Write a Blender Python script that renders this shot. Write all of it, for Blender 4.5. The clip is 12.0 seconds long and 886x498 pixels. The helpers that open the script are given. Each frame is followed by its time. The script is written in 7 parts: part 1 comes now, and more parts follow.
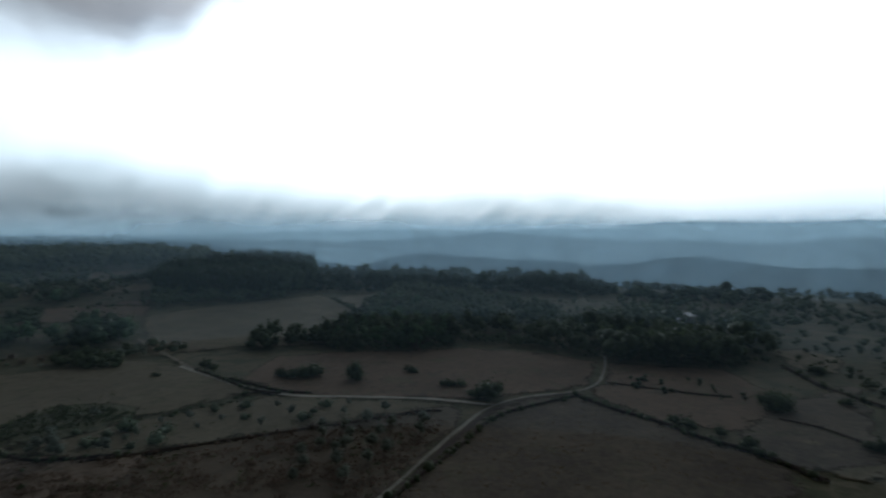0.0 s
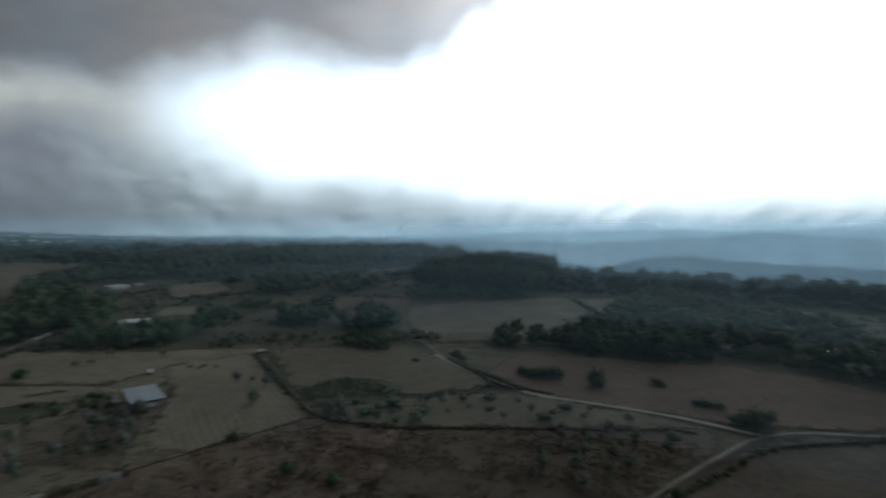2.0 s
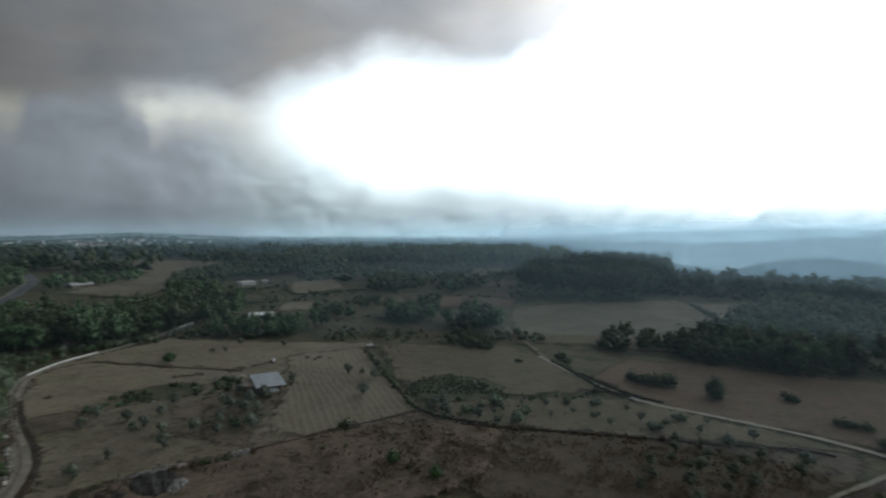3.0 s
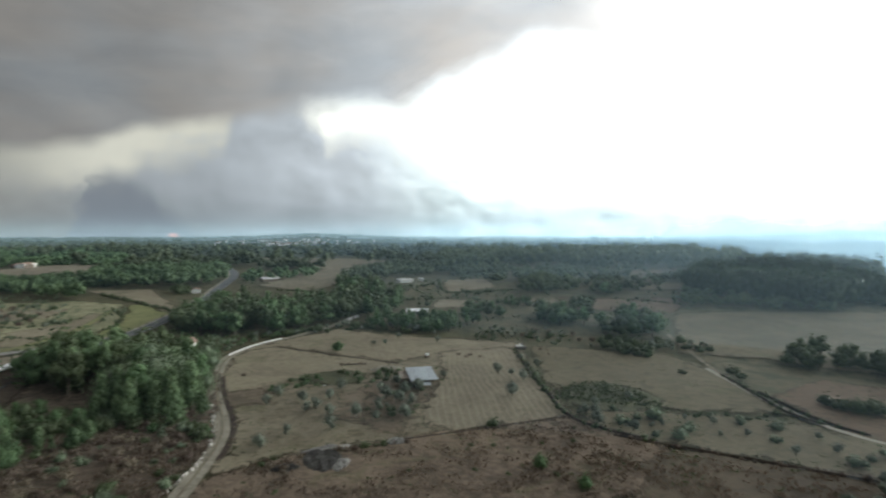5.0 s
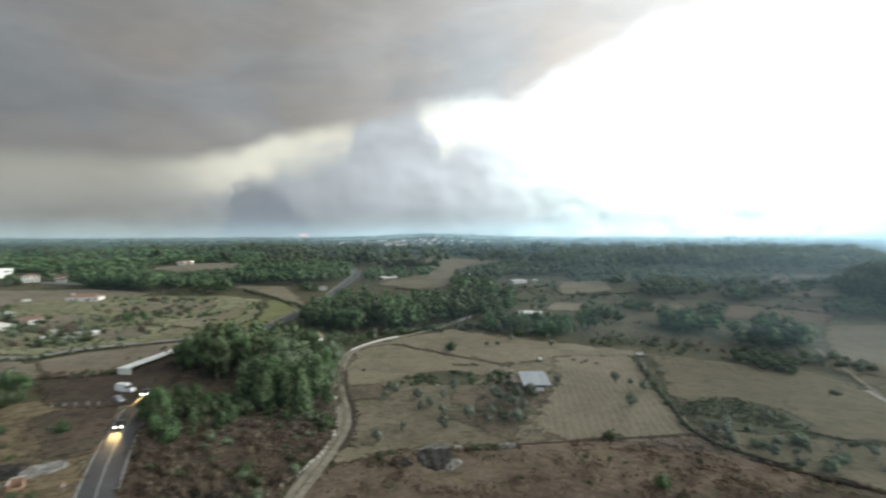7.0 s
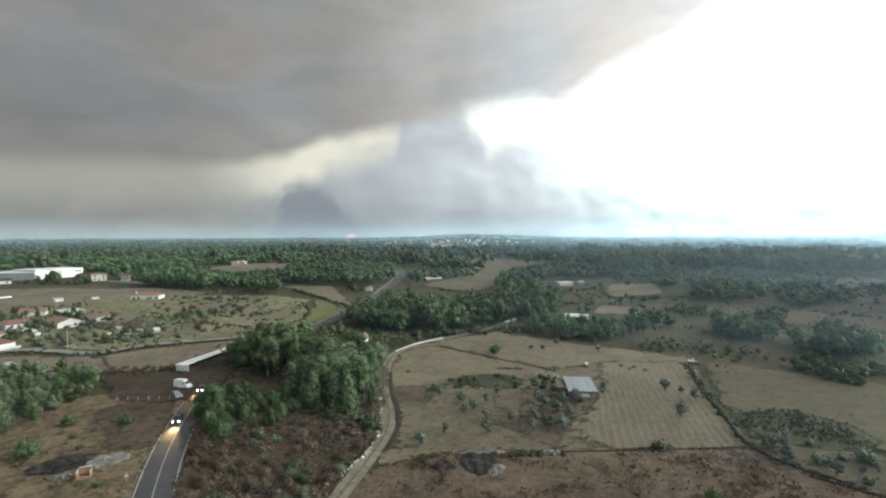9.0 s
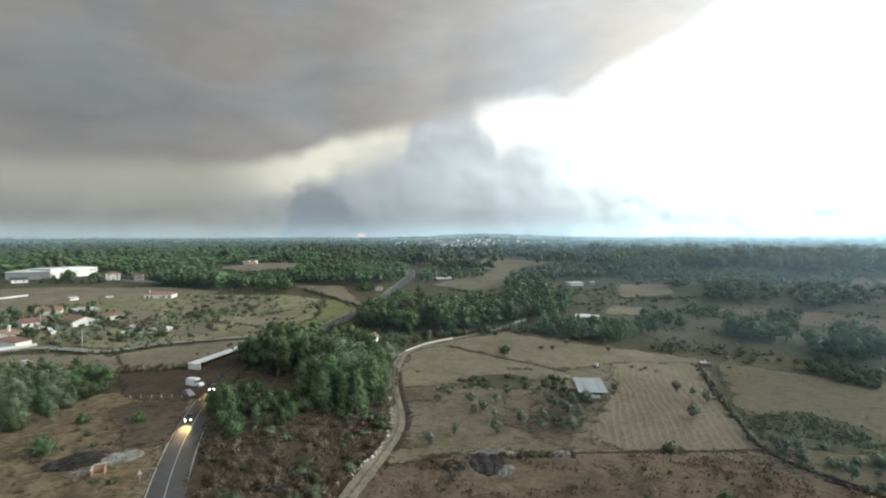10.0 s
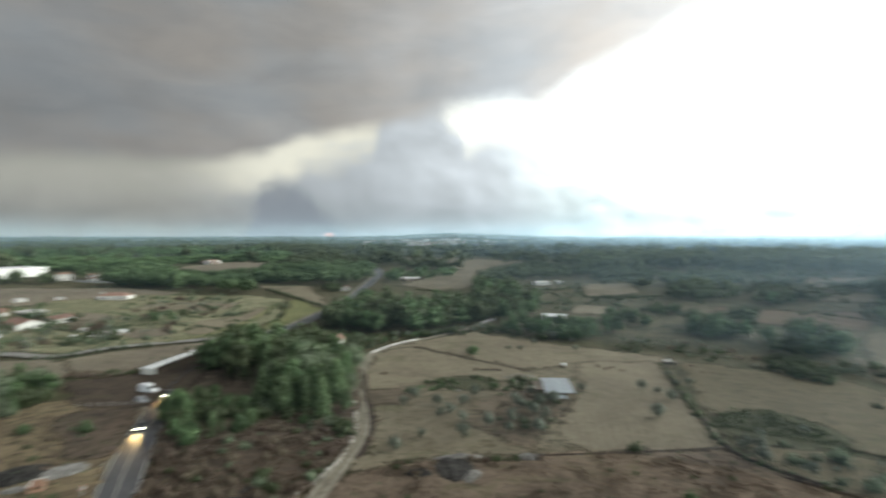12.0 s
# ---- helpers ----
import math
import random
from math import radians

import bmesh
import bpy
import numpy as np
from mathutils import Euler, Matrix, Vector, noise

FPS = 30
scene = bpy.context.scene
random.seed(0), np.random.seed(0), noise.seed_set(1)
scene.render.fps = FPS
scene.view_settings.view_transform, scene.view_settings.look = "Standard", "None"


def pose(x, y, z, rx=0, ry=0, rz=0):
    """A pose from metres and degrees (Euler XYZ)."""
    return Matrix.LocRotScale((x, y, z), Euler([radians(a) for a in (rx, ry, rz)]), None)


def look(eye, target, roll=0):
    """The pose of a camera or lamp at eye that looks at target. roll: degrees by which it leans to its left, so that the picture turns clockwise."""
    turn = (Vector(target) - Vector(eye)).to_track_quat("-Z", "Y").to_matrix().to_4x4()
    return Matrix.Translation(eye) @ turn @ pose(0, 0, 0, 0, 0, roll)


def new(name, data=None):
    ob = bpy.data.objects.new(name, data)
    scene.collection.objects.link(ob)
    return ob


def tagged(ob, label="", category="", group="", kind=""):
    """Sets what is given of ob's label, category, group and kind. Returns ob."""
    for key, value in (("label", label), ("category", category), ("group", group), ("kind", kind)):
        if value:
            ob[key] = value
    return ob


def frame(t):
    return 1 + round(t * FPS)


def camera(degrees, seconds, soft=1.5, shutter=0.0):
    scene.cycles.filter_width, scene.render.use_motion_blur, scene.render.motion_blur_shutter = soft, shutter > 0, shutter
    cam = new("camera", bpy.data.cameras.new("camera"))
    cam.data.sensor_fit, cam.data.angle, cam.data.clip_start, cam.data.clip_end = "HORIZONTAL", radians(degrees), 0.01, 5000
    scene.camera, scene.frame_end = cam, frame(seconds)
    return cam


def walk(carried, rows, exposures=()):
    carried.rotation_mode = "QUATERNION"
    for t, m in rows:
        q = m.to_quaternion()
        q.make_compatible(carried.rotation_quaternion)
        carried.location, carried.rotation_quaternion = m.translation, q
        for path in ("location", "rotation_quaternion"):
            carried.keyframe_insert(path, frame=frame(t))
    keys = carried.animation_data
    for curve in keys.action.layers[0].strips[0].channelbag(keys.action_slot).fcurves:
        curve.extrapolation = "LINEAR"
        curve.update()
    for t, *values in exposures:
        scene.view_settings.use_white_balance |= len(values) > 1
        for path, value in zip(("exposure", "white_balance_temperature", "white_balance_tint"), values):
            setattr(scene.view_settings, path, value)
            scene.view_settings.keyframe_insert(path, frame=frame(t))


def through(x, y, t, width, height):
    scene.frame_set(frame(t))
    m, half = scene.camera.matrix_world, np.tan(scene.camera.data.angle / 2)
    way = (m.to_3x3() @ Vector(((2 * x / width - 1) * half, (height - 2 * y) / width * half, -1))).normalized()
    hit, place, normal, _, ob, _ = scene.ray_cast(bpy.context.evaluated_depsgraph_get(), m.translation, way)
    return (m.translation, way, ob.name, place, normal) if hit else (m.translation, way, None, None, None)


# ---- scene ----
# ---------------------------------------------------------------- camera
cam = camera(80.5, 12.0, 2.0, 0.8)
# seconds, x, y, z, tilt, lean, turn
PATH = [
    (0.00, 0.00, 0.00, 42.00, 88.61, -0.10, 0.00),
    (0.50, 0.17, 0.71, 42.00, 88.74, -0.10, 5.01),
    (1.00, 0.21, 1.47, 42.17, 88.74, -0.10, 6.80),
    (1.30, 0.08, 1.32, 42.17, 88.78, -0.10, 9.00),
    (1.50, 0.00, 1.22, 42.17, 88.81, -0.10, 12.99),
    (1.70, -0.02, 1.03, 42.17, 88.76, -0.10, 18.60),
    (2.00, -0.04, 0.76, 42.17, 88.69, -0.10, 26.05),
    (2.50, 0.00, 0.34, 42.04, 88.69, -0.10, 32.62),
    (3.00, 0.46, 0.63, 41.96, 88.72, 0.00, 37.42),
    (3.20, 0.47, 0.72, 41.97, 88.72, 0.01, 39.10),
    (4.80, 0.50, 1.46, 42.11, 88.71, 0.09, 51.80),
    (5.00, 0.50, 1.55, 42.13, 88.71, 0.10, 53.94),
    (5.50, 0.42, 1.85, 42.25, 88.76, 0.11, 56.78),
    (6.00, 0.13, 2.02, 42.34, 88.76, 0.15, 58.57),
    (6.50, 0.13, 1.93, 42.46, 88.78, 0.17, 60.57),
    (6.70, 0.28, 1.90, 42.68, 88.75, 0.18, 61.40),
    (6.85, 0.39, 1.87, 42.84, 88.73, 0.19, 64.10),
    (7.00, 0.50, 1.85, 43.01, 88.71, 0.20, 66.33),
    (7.20, 0.53, 1.88, 43.08, 88.72, 0.20, 67.60),
    (9.00, 0.71, 2.18, 43.76, 88.77, 0.20, 71.26),
    (9.50, 0.80, 2.18, 43.85, 88.76, 0.17, 71.75),
    (10.00, 0.80, 2.14, 43.93, 88.74, 0.15, 72.34),
    (10.50, 0.67, 2.18, 43.93, 88.69, 0.12, 72.76),
    (11.00, 0.08, 2.35, 44.02, 88.57, 0.15, 73.15),
    (11.50, -0.76, 2.65, 44.02, 88.62, 0.09, 73.47),
    (11.70, -1.09, 3.02, 43.98, 88.64, 0.06, 73.30),
    (11.85, -1.34, 3.29, 43.96, 88.66, 0.03, 71.90),
    (12.00, -1.60, 3.57, 43.93, 88.67, 0.01, 68.91),
]
EXPOSURES = [(0.0, -2.4, 5600, 2), (1.2, -2.35, 5600, 2), (2.0, -2.0, 5750, 2), (3.0, -1.5, 6000, 2), (5.0, -0.5, 6250, 1), (6.0, -0.28, 6350, 1), (12.0, -0.17, 6400, 1)]
walk(cam, [(t, pose(x, y, z, rx, ry, rz)) for t, x, y, z, rx, ry, rz in PATH], EXPOSURES)

# ---------------------------------------------------------------- world and sun
SUN_AZ, SUN_EL = -8.0, 34.0


class Tree:
    """Small helper that chains shader nodes."""

    def __init__(self, tree):
        self.t = tree
        tree.nodes.clear()

    def node(self, kind, **sets):
        n = self.t.nodes.new(kind)
        for k, v in sets.items():
            if k == "op":
                n.operation = v
            elif k == "blend":
                n.blend_type = v
            elif k == "typ":
                n.data_type = v
            elif k == "mode":
                n.interpolation_type = v
            elif k == "sky":
                n.sky_type = v
            elif k == "bands":
                n.bands_direction = v
            elif k == "attr":
                n.attribute_name = v
            elif k == "outtype":
                n.vector_type = v
        return n

    def put(self, socket, v):
        if v is None:
            return
        if hasattr(v, "is_output"):
            self.t.links.new(v, socket)
        else:
            if isinstance(v, (tuple, list)) and len(v) == 3 and socket.type == "RGBA":
                v = (*v, 1)
            socket.default_value = v

    def math(self, op, a, b=None, c=None, clamp=False):
        n = self.node("ShaderNodeMath", op=op)
        n.use_clamp = clamp
        for s, v in zip(n.inputs, (a, b, c)):
            self.put(s, v)
        return n.outputs[0]

    def mix(self, f, a, b, blend="MIX"):
        n = self.node("ShaderNodeMix", typ="RGBA", blend=blend)
        self.put(n.inputs[0], f)
        self.put(n.inputs[6], a)
        self.put(n.inputs[7], b)
        return n.outputs[2]

    def step(self, v, a, b, lo=0.0, hi=1.0):
        n = self.node("ShaderNodeMapRange", mode="SMOOTHSTEP")
        for s, val in zip(n.inputs, (v, a, b, lo, hi)):
            self.put(s, val)
        return n.outputs[0]

    def noise(self, vec, scale, detail=4, rough=0.55, distort=0.0):
        n = self.node("ShaderNodeTexNoise")
        self.put(n.inputs["Vector"], vec)
        n.inputs["Scale"].default_value = scale
        n.inputs["Detail"].default_value = detail
        n.inputs["Roughness"].default_value = rough
        n.inputs["Distortion"].default_value = distort
        return n.outputs["Fac"]

    def vec(self, x, y, z):
        n = self.node("ShaderNodeCombineXYZ")
        for s, v in zip(n.inputs, (x, y, z)):
            self.put(s, v)
        return n.outputs[0]


def curve(w, v, pts):
    """Piecewise curve through points (v, value), smooth between them."""
    out = pts[0][1]
    for (a, _), (b, q), p in zip(pts, pts[1:], [p[1] for p in pts]):
        out = w.math("ADD", out, w.step(v, a, b, 0.0, q - p))
    return out


def build_world():
    world = bpy.data.worlds.new("smoke_sky")
    world.use_nodes = True
    w = Tree(world.node_tree)
    co = w.node("ShaderNodeTexCoord").outputs["Generated"]
    sep = w.node("ShaderNodeSeparateXYZ")
    w.put(sep.inputs[0], co)
    x, y, z = sep.outputs
    az = w.math("MULTIPLY", w.math("ARCTAN2", w.math("MULTIPLY", x, -1.0), y), 57.2958)
    el = w.math("MULTIPLY", w.math("ARCSINE", z), 57.2958)
    # smoke drifts sideways: stretched noise on the sphere
    p = w.vec(w.math("MULTIPLY", az, 0.04), w.math("MULTIPLY", el, 0.085), 0.0)
    big = w.math("SUBTRACT", w.noise(p, 1.6, 5, 0.5, 0.6), 0.5)
    fine = w.math("SUBTRACT", w.noise(p, 5.0, 5, 0.5, 0.5), 0.5)
    streak = w.math("SUBTRACT", w.noise(w.vec(w.math("ADD", w.math("MULTIPLY", az, 0.03), w.math("MULTIPLY", el, 0.05)), w.math("SUBTRACT", w.math("MULTIPLY", el, 0.10), w.math("MULTIPLY", az, 0.012)), 7.0), 3.4, 5, 0.55, 0.7), 0.5)

    def billow(da, de, scale, detail):
        at = w.vec(w.math("MULTIPLY", w.math("ADD", az, da), 0.085), w.math("MULTIPLY", w.math("ADD", el, de), 0.11), 4.0)
        return w.noise(at, scale, detail, 0.48, 0.45)

    # billows, brighter on the side that faces the sun
    bulge = billow(0.0, 0.0, 2.2, 3)
    small = billow(0.0, 0.0, 6.0, 3)
    lit = w.math("ADD", w.math("SUBTRACT", bulge, billow(-0.8, 0.8, 2.2, 3)), w.math("MULTIPLY", w.math("SUBTRACT", small, billow(-0.4, 0.4, 6.0, 3)), 0.5))
    bulge = w.math("SUBTRACT", bulge, 0.5)
    small = w.math("SUBTRACT", small, 0.5)
    # clear sky behind the smoke
    sky = w.node("ShaderNodeTexSky", sky="NISHITA")
    sky.sun_disc = False
    sky.sun_elevation = radians(SUN_EL)
    sky.sun_rotation = radians(-SUN_AZ)
    sky.dust_density = 4.0
    clear = w.mix(1.0, sky.outputs[0], (0.12, 0.12, 0.12), "MULTIPLY")
    # bright veil of thin smoke round the sun
    away = w.math("ABSOLUTE", w.math("SUBTRACT", az, SUN_AZ))
    glow = w.math("MULTIPLY", w.step(away, 30, 90, 1.0, 0.07), w.step(el, 20, 48, 1.0, 0.06))
    veil = w.mix(1.0, (7.4, 7.7, 8.0), glow, "MULTIPLY")
    base = w.mix(1.0, clear, veil, "ADD")
    # dark deck of smoke overhead
    edge = curve(w, az, [(-60, 19.0), (-33, 20.5), (-24, 20.8), (-18, 22.0), (-10, 24.5), (0, 27.5), (14, 27.5), (22, 21.6), (27.5, 17.2), (31.5, 15.8), (37, 15.4), (41, 15.8), (44, 16.4), (48.5, 15.0), (53.5, 13.9), (58, 12.8), (62, 13.0), (67.6, 12.9), (72.6, 12.0), (77, 11.2), (83, 10.3), (88.7, 8.2), (93, 7.3), (99, 6.9), (112, 6.2), (180, 8.0)])
    ragged = w.math("ADD", w.math("MULTIPLY", big, 1.0), w.math("ADD", w.math("MULTIPLY", fine, 1.5), w.math("MULTIPLY", small, 1.0)))
    e2 = w.math("ADD", el, w.math("MULTIPLY", ragged, w.step(az, 62, 80, 1.0, 0.5)))
    d = w.math("SUBTRACT", e2, edge)
    soft = curve(w, az, [(-40, 3.0), (20, 3.0), (32, 4.2), (42, 6.4), (52, 5.0), (60, 3.0), (70, 2.2), (80, 1.3), (92, 1.2), (104, 2.0)])
    deck = w.step(w.math("DIVIDE", d, soft), -0.45, 1.0)
    deck = w.math("MULTIPLY", deck, w.step(az, -35, 24, 0.62, 1.0))
    tone = curve(w, az, [(-180, 0.4), (-80, 0.6), (-40, 3.0), (5, 4.0), (24, 2.7), (32, 1.8), (43, 1.1), (60, 0.76), (72, 0.51), (85, 0.36), (100, 0.29)])
    tone = w.math("MULTIPLY", tone, w.step(el, 24, 60, 1.0, 0.35))
    tone = w.math("MULTIPLY", tone, w.math("ADD", 1.0, w.math("ADD", w.math("MULTIPLY", big, 0.45), w.math("ADD", w.math("MULTIPLY", fine, 0.22), w.math("MULTIPLY", streak, 0.22)))))
    warm = w.step(w.math("ADD", w.noise(p, 1.1, 3, 0.5), w.math("MULTIPLY", streak, 0.15)), 0.30, 0.68)
    deck_col = w.mix(warm, (0.965, 0.978, 1.055), (1.085, 0.975, 0.935))
    deck_col = w.mix(1.0, deck_col, tone, "MULTIPLY")
    # bank of smoke low over the land
    top = curve(w, az, [(-60, 0.4), (-40, 0.5), (-21.5, 2.2), (-18.5, 4.2), (-12, 5.4), (-5, 5.0), (0, 4.8), (5, 3.6), (11, 4.2), (14, 4.4), (17, 5.8), (21.5, 5.6), (27, 6.8), (31.5, 7.6), (37, 7.4), (44, 7.2), (47.5, 8.4), (51, 9.4), (55, 10.2), (58, 11.0), (61, 11.8), (64, 12.0), (66.3, 11.2), (67.6, 13.0), (70, 15.4), (74.5, 15.4), (77, 10.0), (83, 8.2), (86.5, 6.1), (92, 5.8), (99, 5.6), (112, 5.0), (180, 5.0)])
    b2 = w.math("SUBTRACT", el, w.math("ADD", w.math("MULTIPLY", bulge, 3.6), w.math("MULTIPLY", small, 2.4)))
    bsoft = curve(w, az, [(-10, 3.6), (20, 3.8), (38, 4.4), (48, 5.0), (58, 4.4), (66, 3.0), (72, 3.0), (90, 2.6)])
    bank = w.step(w.math("DIVIDE", w.math("SUBTRACT", top, b2), bsoft), -0.5, 1.0)
    bank = w.math("MULTIPLY", bank, curve(w, az, [(-30, 0.2), (-14, 0.5), (12, 0.6), (24, 0.88), (36, 0.97)]))
    bt = curve(w, az, [(-180, 0.4), (-60, 0.6), (0, 4.0), (14, 3.9), (24, 3.6), (33, 2.7), (36, 2.5), (40, 2.15), (47, 1.78), (52, 1.48), (56, 1.20), (60, 0.98), (64, 0.80), (70, 0.64), (80, 0.50), (85, 0.45), (92, 0.43), (110, 0.37)])
    shape = w.math("ADD", w.math("MULTIPLY", lit, curve(w, az, [(20, 1.4), (50, 1.4), (62, 0.6), (74, 0.2)])), w.math("ADD", w.math("MULTIPLY", bulge, 0.45), w.math("MULTIPLY", small, 0.12)))
    bt = w.math("MULTIPLY", bt, w.math("MAXIMUM", 0.45, w.math("ADD", 1.0, shape)))
    bt = w.math("MULTIPLY", bt, w.step(el, 0.0, 7.0, 0.72, 1.14))
    bank_col = w.mix(w.step(az, 82, 100), w.mix(w.step(az, 52, 66), (0.93, 1.005, 1.03), (0.955, 0.98, 1.075)), (1.05, 0.985, 0.92))
    bank_col = w.mix(1.0, bank_col, bt, "MULTIPLY")
    # pale strip between the two
    strip = w.math("MULTIPLY", w.step(az, 50, 60), w.step(el, 19, 11))
    pale = w.mix(w.step(az, 64, 77), (2.1, 1.99, 1.80), (0.97, 0.905, 0.80))
    base = w.mix(strip, base, w.mix(w.step(az, 86, 98), pale, (0.455, 0.432, 0.395)))
    col = w.mix(bank, base, bank_col)
    col = w.mix(deck, col, deck_col)
    # slanting wisps that rise from the burning ridge
    wp = w.vec(w.math("ADD", w.math("MULTIPLY", az, 0.30), w.math("MULTIPLY", el, 0.34)), w.math("MULTIPLY", el, 0.16), 9.0)
    wisp = w.step(w.noise(wp, 1.3, 5, 0.6, 0.6), 0.42, 0.60)
    wisp = w.math("MULTIPLY", wisp, w.math("MULTIPLY", w.step(w.math("ADD", el, w.math("MULTIPLY", bulge, 4.0)), 6.0, 0.5), w.math("MULTIPLY", w.step(az, -24, -14), w.step(az, 48, 36))))
    col = w.mix(w.math("MULTIPLY", wisp, 0.84), col, w.mix(w.step(az, -5, 34), (2.5, 2.85, 2.95), (1.95, 2.1, 2.18)))
    # dark column over the fire
    puff = curve(w, w.math("ADD", az, w.math("MULTIPLY", small, 2.2)), [(78.5, 0.6), (81.5, 2.6), (83.5, 5.2), (85, 6.1), (86.6, 6.7), (87.8, 5.8), (88.8, 3.6), (89.8, 0.0)])
    colm = w.step(w.math("SUBTRACT", puff, w.math("ADD", el, w.math("MULTIPLY", small, 2.4))), -0.5, 1.9)
    col = w.mix(w.math("MULTIPLY", colm, 0.85), col, (0.285, 0.30, 0.35))
    # far fire on the horizon
    fx = w.math("DIVIDE", w.math("SUBTRACT", az, 81.2), 0.55)
    fy = w.math("DIVIDE", w.math("SUBTRACT", el, 0.2), 0.3)
    fire = w.step(w.math("ADD", w.math("MULTIPLY", fx, fx), w.math("MULTIPLY", fy, fy)), 1.2, 0.0)
    col = w.mix(w.math("MULTIPLY", fire, 0.9), col, (1.0, 0.48, 0.40))
    # nothing but dull haze below the horizon
    col = w.mix(w.step(el, -0.5, -3.0), col, (0.10, 0.10, 0.10))
    bg = w.node("ShaderNodeBackground")
    w.put(bg.inputs[0], col)
    bg.inputs[1].default_value = 1.0
    out = w.node("ShaderNodeOutputWorld")
    w.put(out.inputs[0], bg.outputs[0])
    scene.world = world


build_world()
sun_data = bpy.data.lights.new("sun", "SUN")
sun_data.energy, sun_data.angle, sun_data.color = 0.7, radians(18), (1.0, 0.95, 0.86)
sun = new("sun", sun_data)
sun_dir = Vector((-math.sin(radians(SUN_AZ)) * math.cos(radians(SUN_EL)), math.cos(radians(SUN_AZ)) * math.cos(radians(SUN_EL)), math.sin(radians(SUN_EL))))
sun.matrix_world = look(sun_dir * 400, (0, 0, 0))


# ---------------------------------------------------------------- materials
def ground_like(name, dark, light, spot, scale=0.05, fine=1.2, rough=0.95, bump=0.4, stripes=None, spot_at=0.62, weeds=0.45, clumps=0.45, frayed=True, wooded=False):
    """Soil, grass or scrub: large patches, fine grain, spots; stripes: (turn in degrees, metres apart, strength)."""
    m = bpy.data.materials.new(name)
    m.use_nodes = True
    w = Tree(m.node_tree)
    co = w.node("ShaderNodeTexCoord").outputs["Object"]
    a = w.noise(co, scale, 5, 0.6, 0.4)
    b = w.noise(co, fine, 6, 0.7)
    c = w.noise(co, scale * 5, 4, 0.6, 0.8)
    f = w.step(w.math("ADD", w.math("MULTIPLY", a, 0.55), w.math("MULTIPLY", b, 0.45)), 0.36, 0.66)
    col = w.mix(f, dark, light)
    col = w.mix(w.math("MULTIPLY", w.step(c, spot_at - 0.05, spot_at + 0.08), 0.8), col, spot)
    g = w.noise(co, scale * 1.7 + 0.02, 6, 0.68, 1.0)
    col = w.mix(w.math("MULTIPLY", w.step(g, 0.53, 0.66), weeds), col, (0.074, 0.080, 0.036))
    d = w.noise(co, fine * 0.28, 5, 0.65, 0.4)
    col = w.mix(w.math("MULTIPLY", w.step(d, 0.50, 0.72), 0.55), col, light)
    col = w.mix(w.math("MULTIPLY", w.step(d, 0.46, 0.28), 0.5), col, dark)
    k = w.noise(co, 0.34, 4, 0.62, 1.4)
    col = w.mix(w.math("MULTIPLY", w.step(k, 0.50, 0.64), clumps), col, light)
    col = w.mix(w.math("MULTIPLY", w.step(k, 0.47, 0.34), clumps), col, spot)
    hgt = w.math("ADD", w.math("ADD", b, w.math("MULTIPLY", k, 0.8)), w.math("MULTIPLY", d, 0.6))
    if stripes:
        turn, apart, strength = stripes
        sep = w.node("ShaderNodeSeparateXYZ")
        w.put(sep.inputs[0], co)
        along = w.math("ADD", w.math("MULTIPLY", sep.outputs[0], math.cos(radians(turn))), w.math("MULTIPLY", sep.outputs[1], math.sin(radians(turn))))
        along = w.math("ADD", along, w.math("ADD", w.math("MULTIPLY", w.noise(co, 0.016, 2), 11.0), w.math("MULTIPLY", w.noise(co, 0.14, 3), 1.3)))
        s = w.math("SINE", w.math("MULTIPLY", along, 6.28318 / apart))
        s = w.step(w.math("ADD", s, w.math("MULTIPLY", w.math("SUBTRACT", b, 0.5), 1.1)), -0.2, 0.9)
        broken = w.math("MULTIPLY", s, w.step(w.noise(co, 0.12, 3), 0.35, 0.55, 0.3, 1.0))
        col = w.mix(w.math("MULTIPLY", broken, strength), col, light)
        hgt = w.math("ADD", hgt, w.math("MULTIPLY", s, 0.8))
    if wooded:
        # land under woods far from the farm: mottled dark green canopy
        ln = w.node("ShaderNodeVectorMath", op="LENGTH")
        w.put(ln.inputs[0], co)
        cover = w.math("MULTIPLY", w.step(ln.outputs["Value"], 520, 900), w.step(w.noise(co, 0.007, 4, 0.6), 0.36, 0.44))
        canopy = w.mix(w.step(w.noise(co, 0.05, 5, 0.7, 0.6), 0.38, 0.62), (0.018, 0.028, 0.017), (0.050, 0.066, 0.034))
        col = w.mix(cover, col, canopy)
    bm_ = w.node("ShaderNodeBump")
    bm_.inputs["Strength"].default_value = bump
    bm_.inputs["Distance"].default_value = 0.35
    w.put(bm_.inputs["Height"], hgt)
    bs = w.node("ShaderNodeBsdfPrincipled")
    w.put(bs.inputs["Base Color"], col)
    bs.inputs["Roughness"].default_value = rough
    bs.inputs["Specular IOR Level"].default_value = 0.15
    w.put(bs.inputs["Normal"], bm_.outputs[0])
    out = w.node("ShaderNodeOutputMaterial").inputs[0]
    if not frayed:
        w.put(out, bs.outputs[0])
        return m
    # grass and soil of the neighbouring field reach in over the border
    rim = w.node("ShaderNodeAttribute")
    rim.attribute_name = "rim"
    cover = w.step(w.math("ADD", rim.outputs["Fac"], w.math("ADD", w.math("MULTIPLY", w.math("SUBTRACT", k, 0.5), 1.1), w.math("MULTIPLY", w.math("SUBTRACT", b, 0.5), 0.9))), 0.30, 0.62)
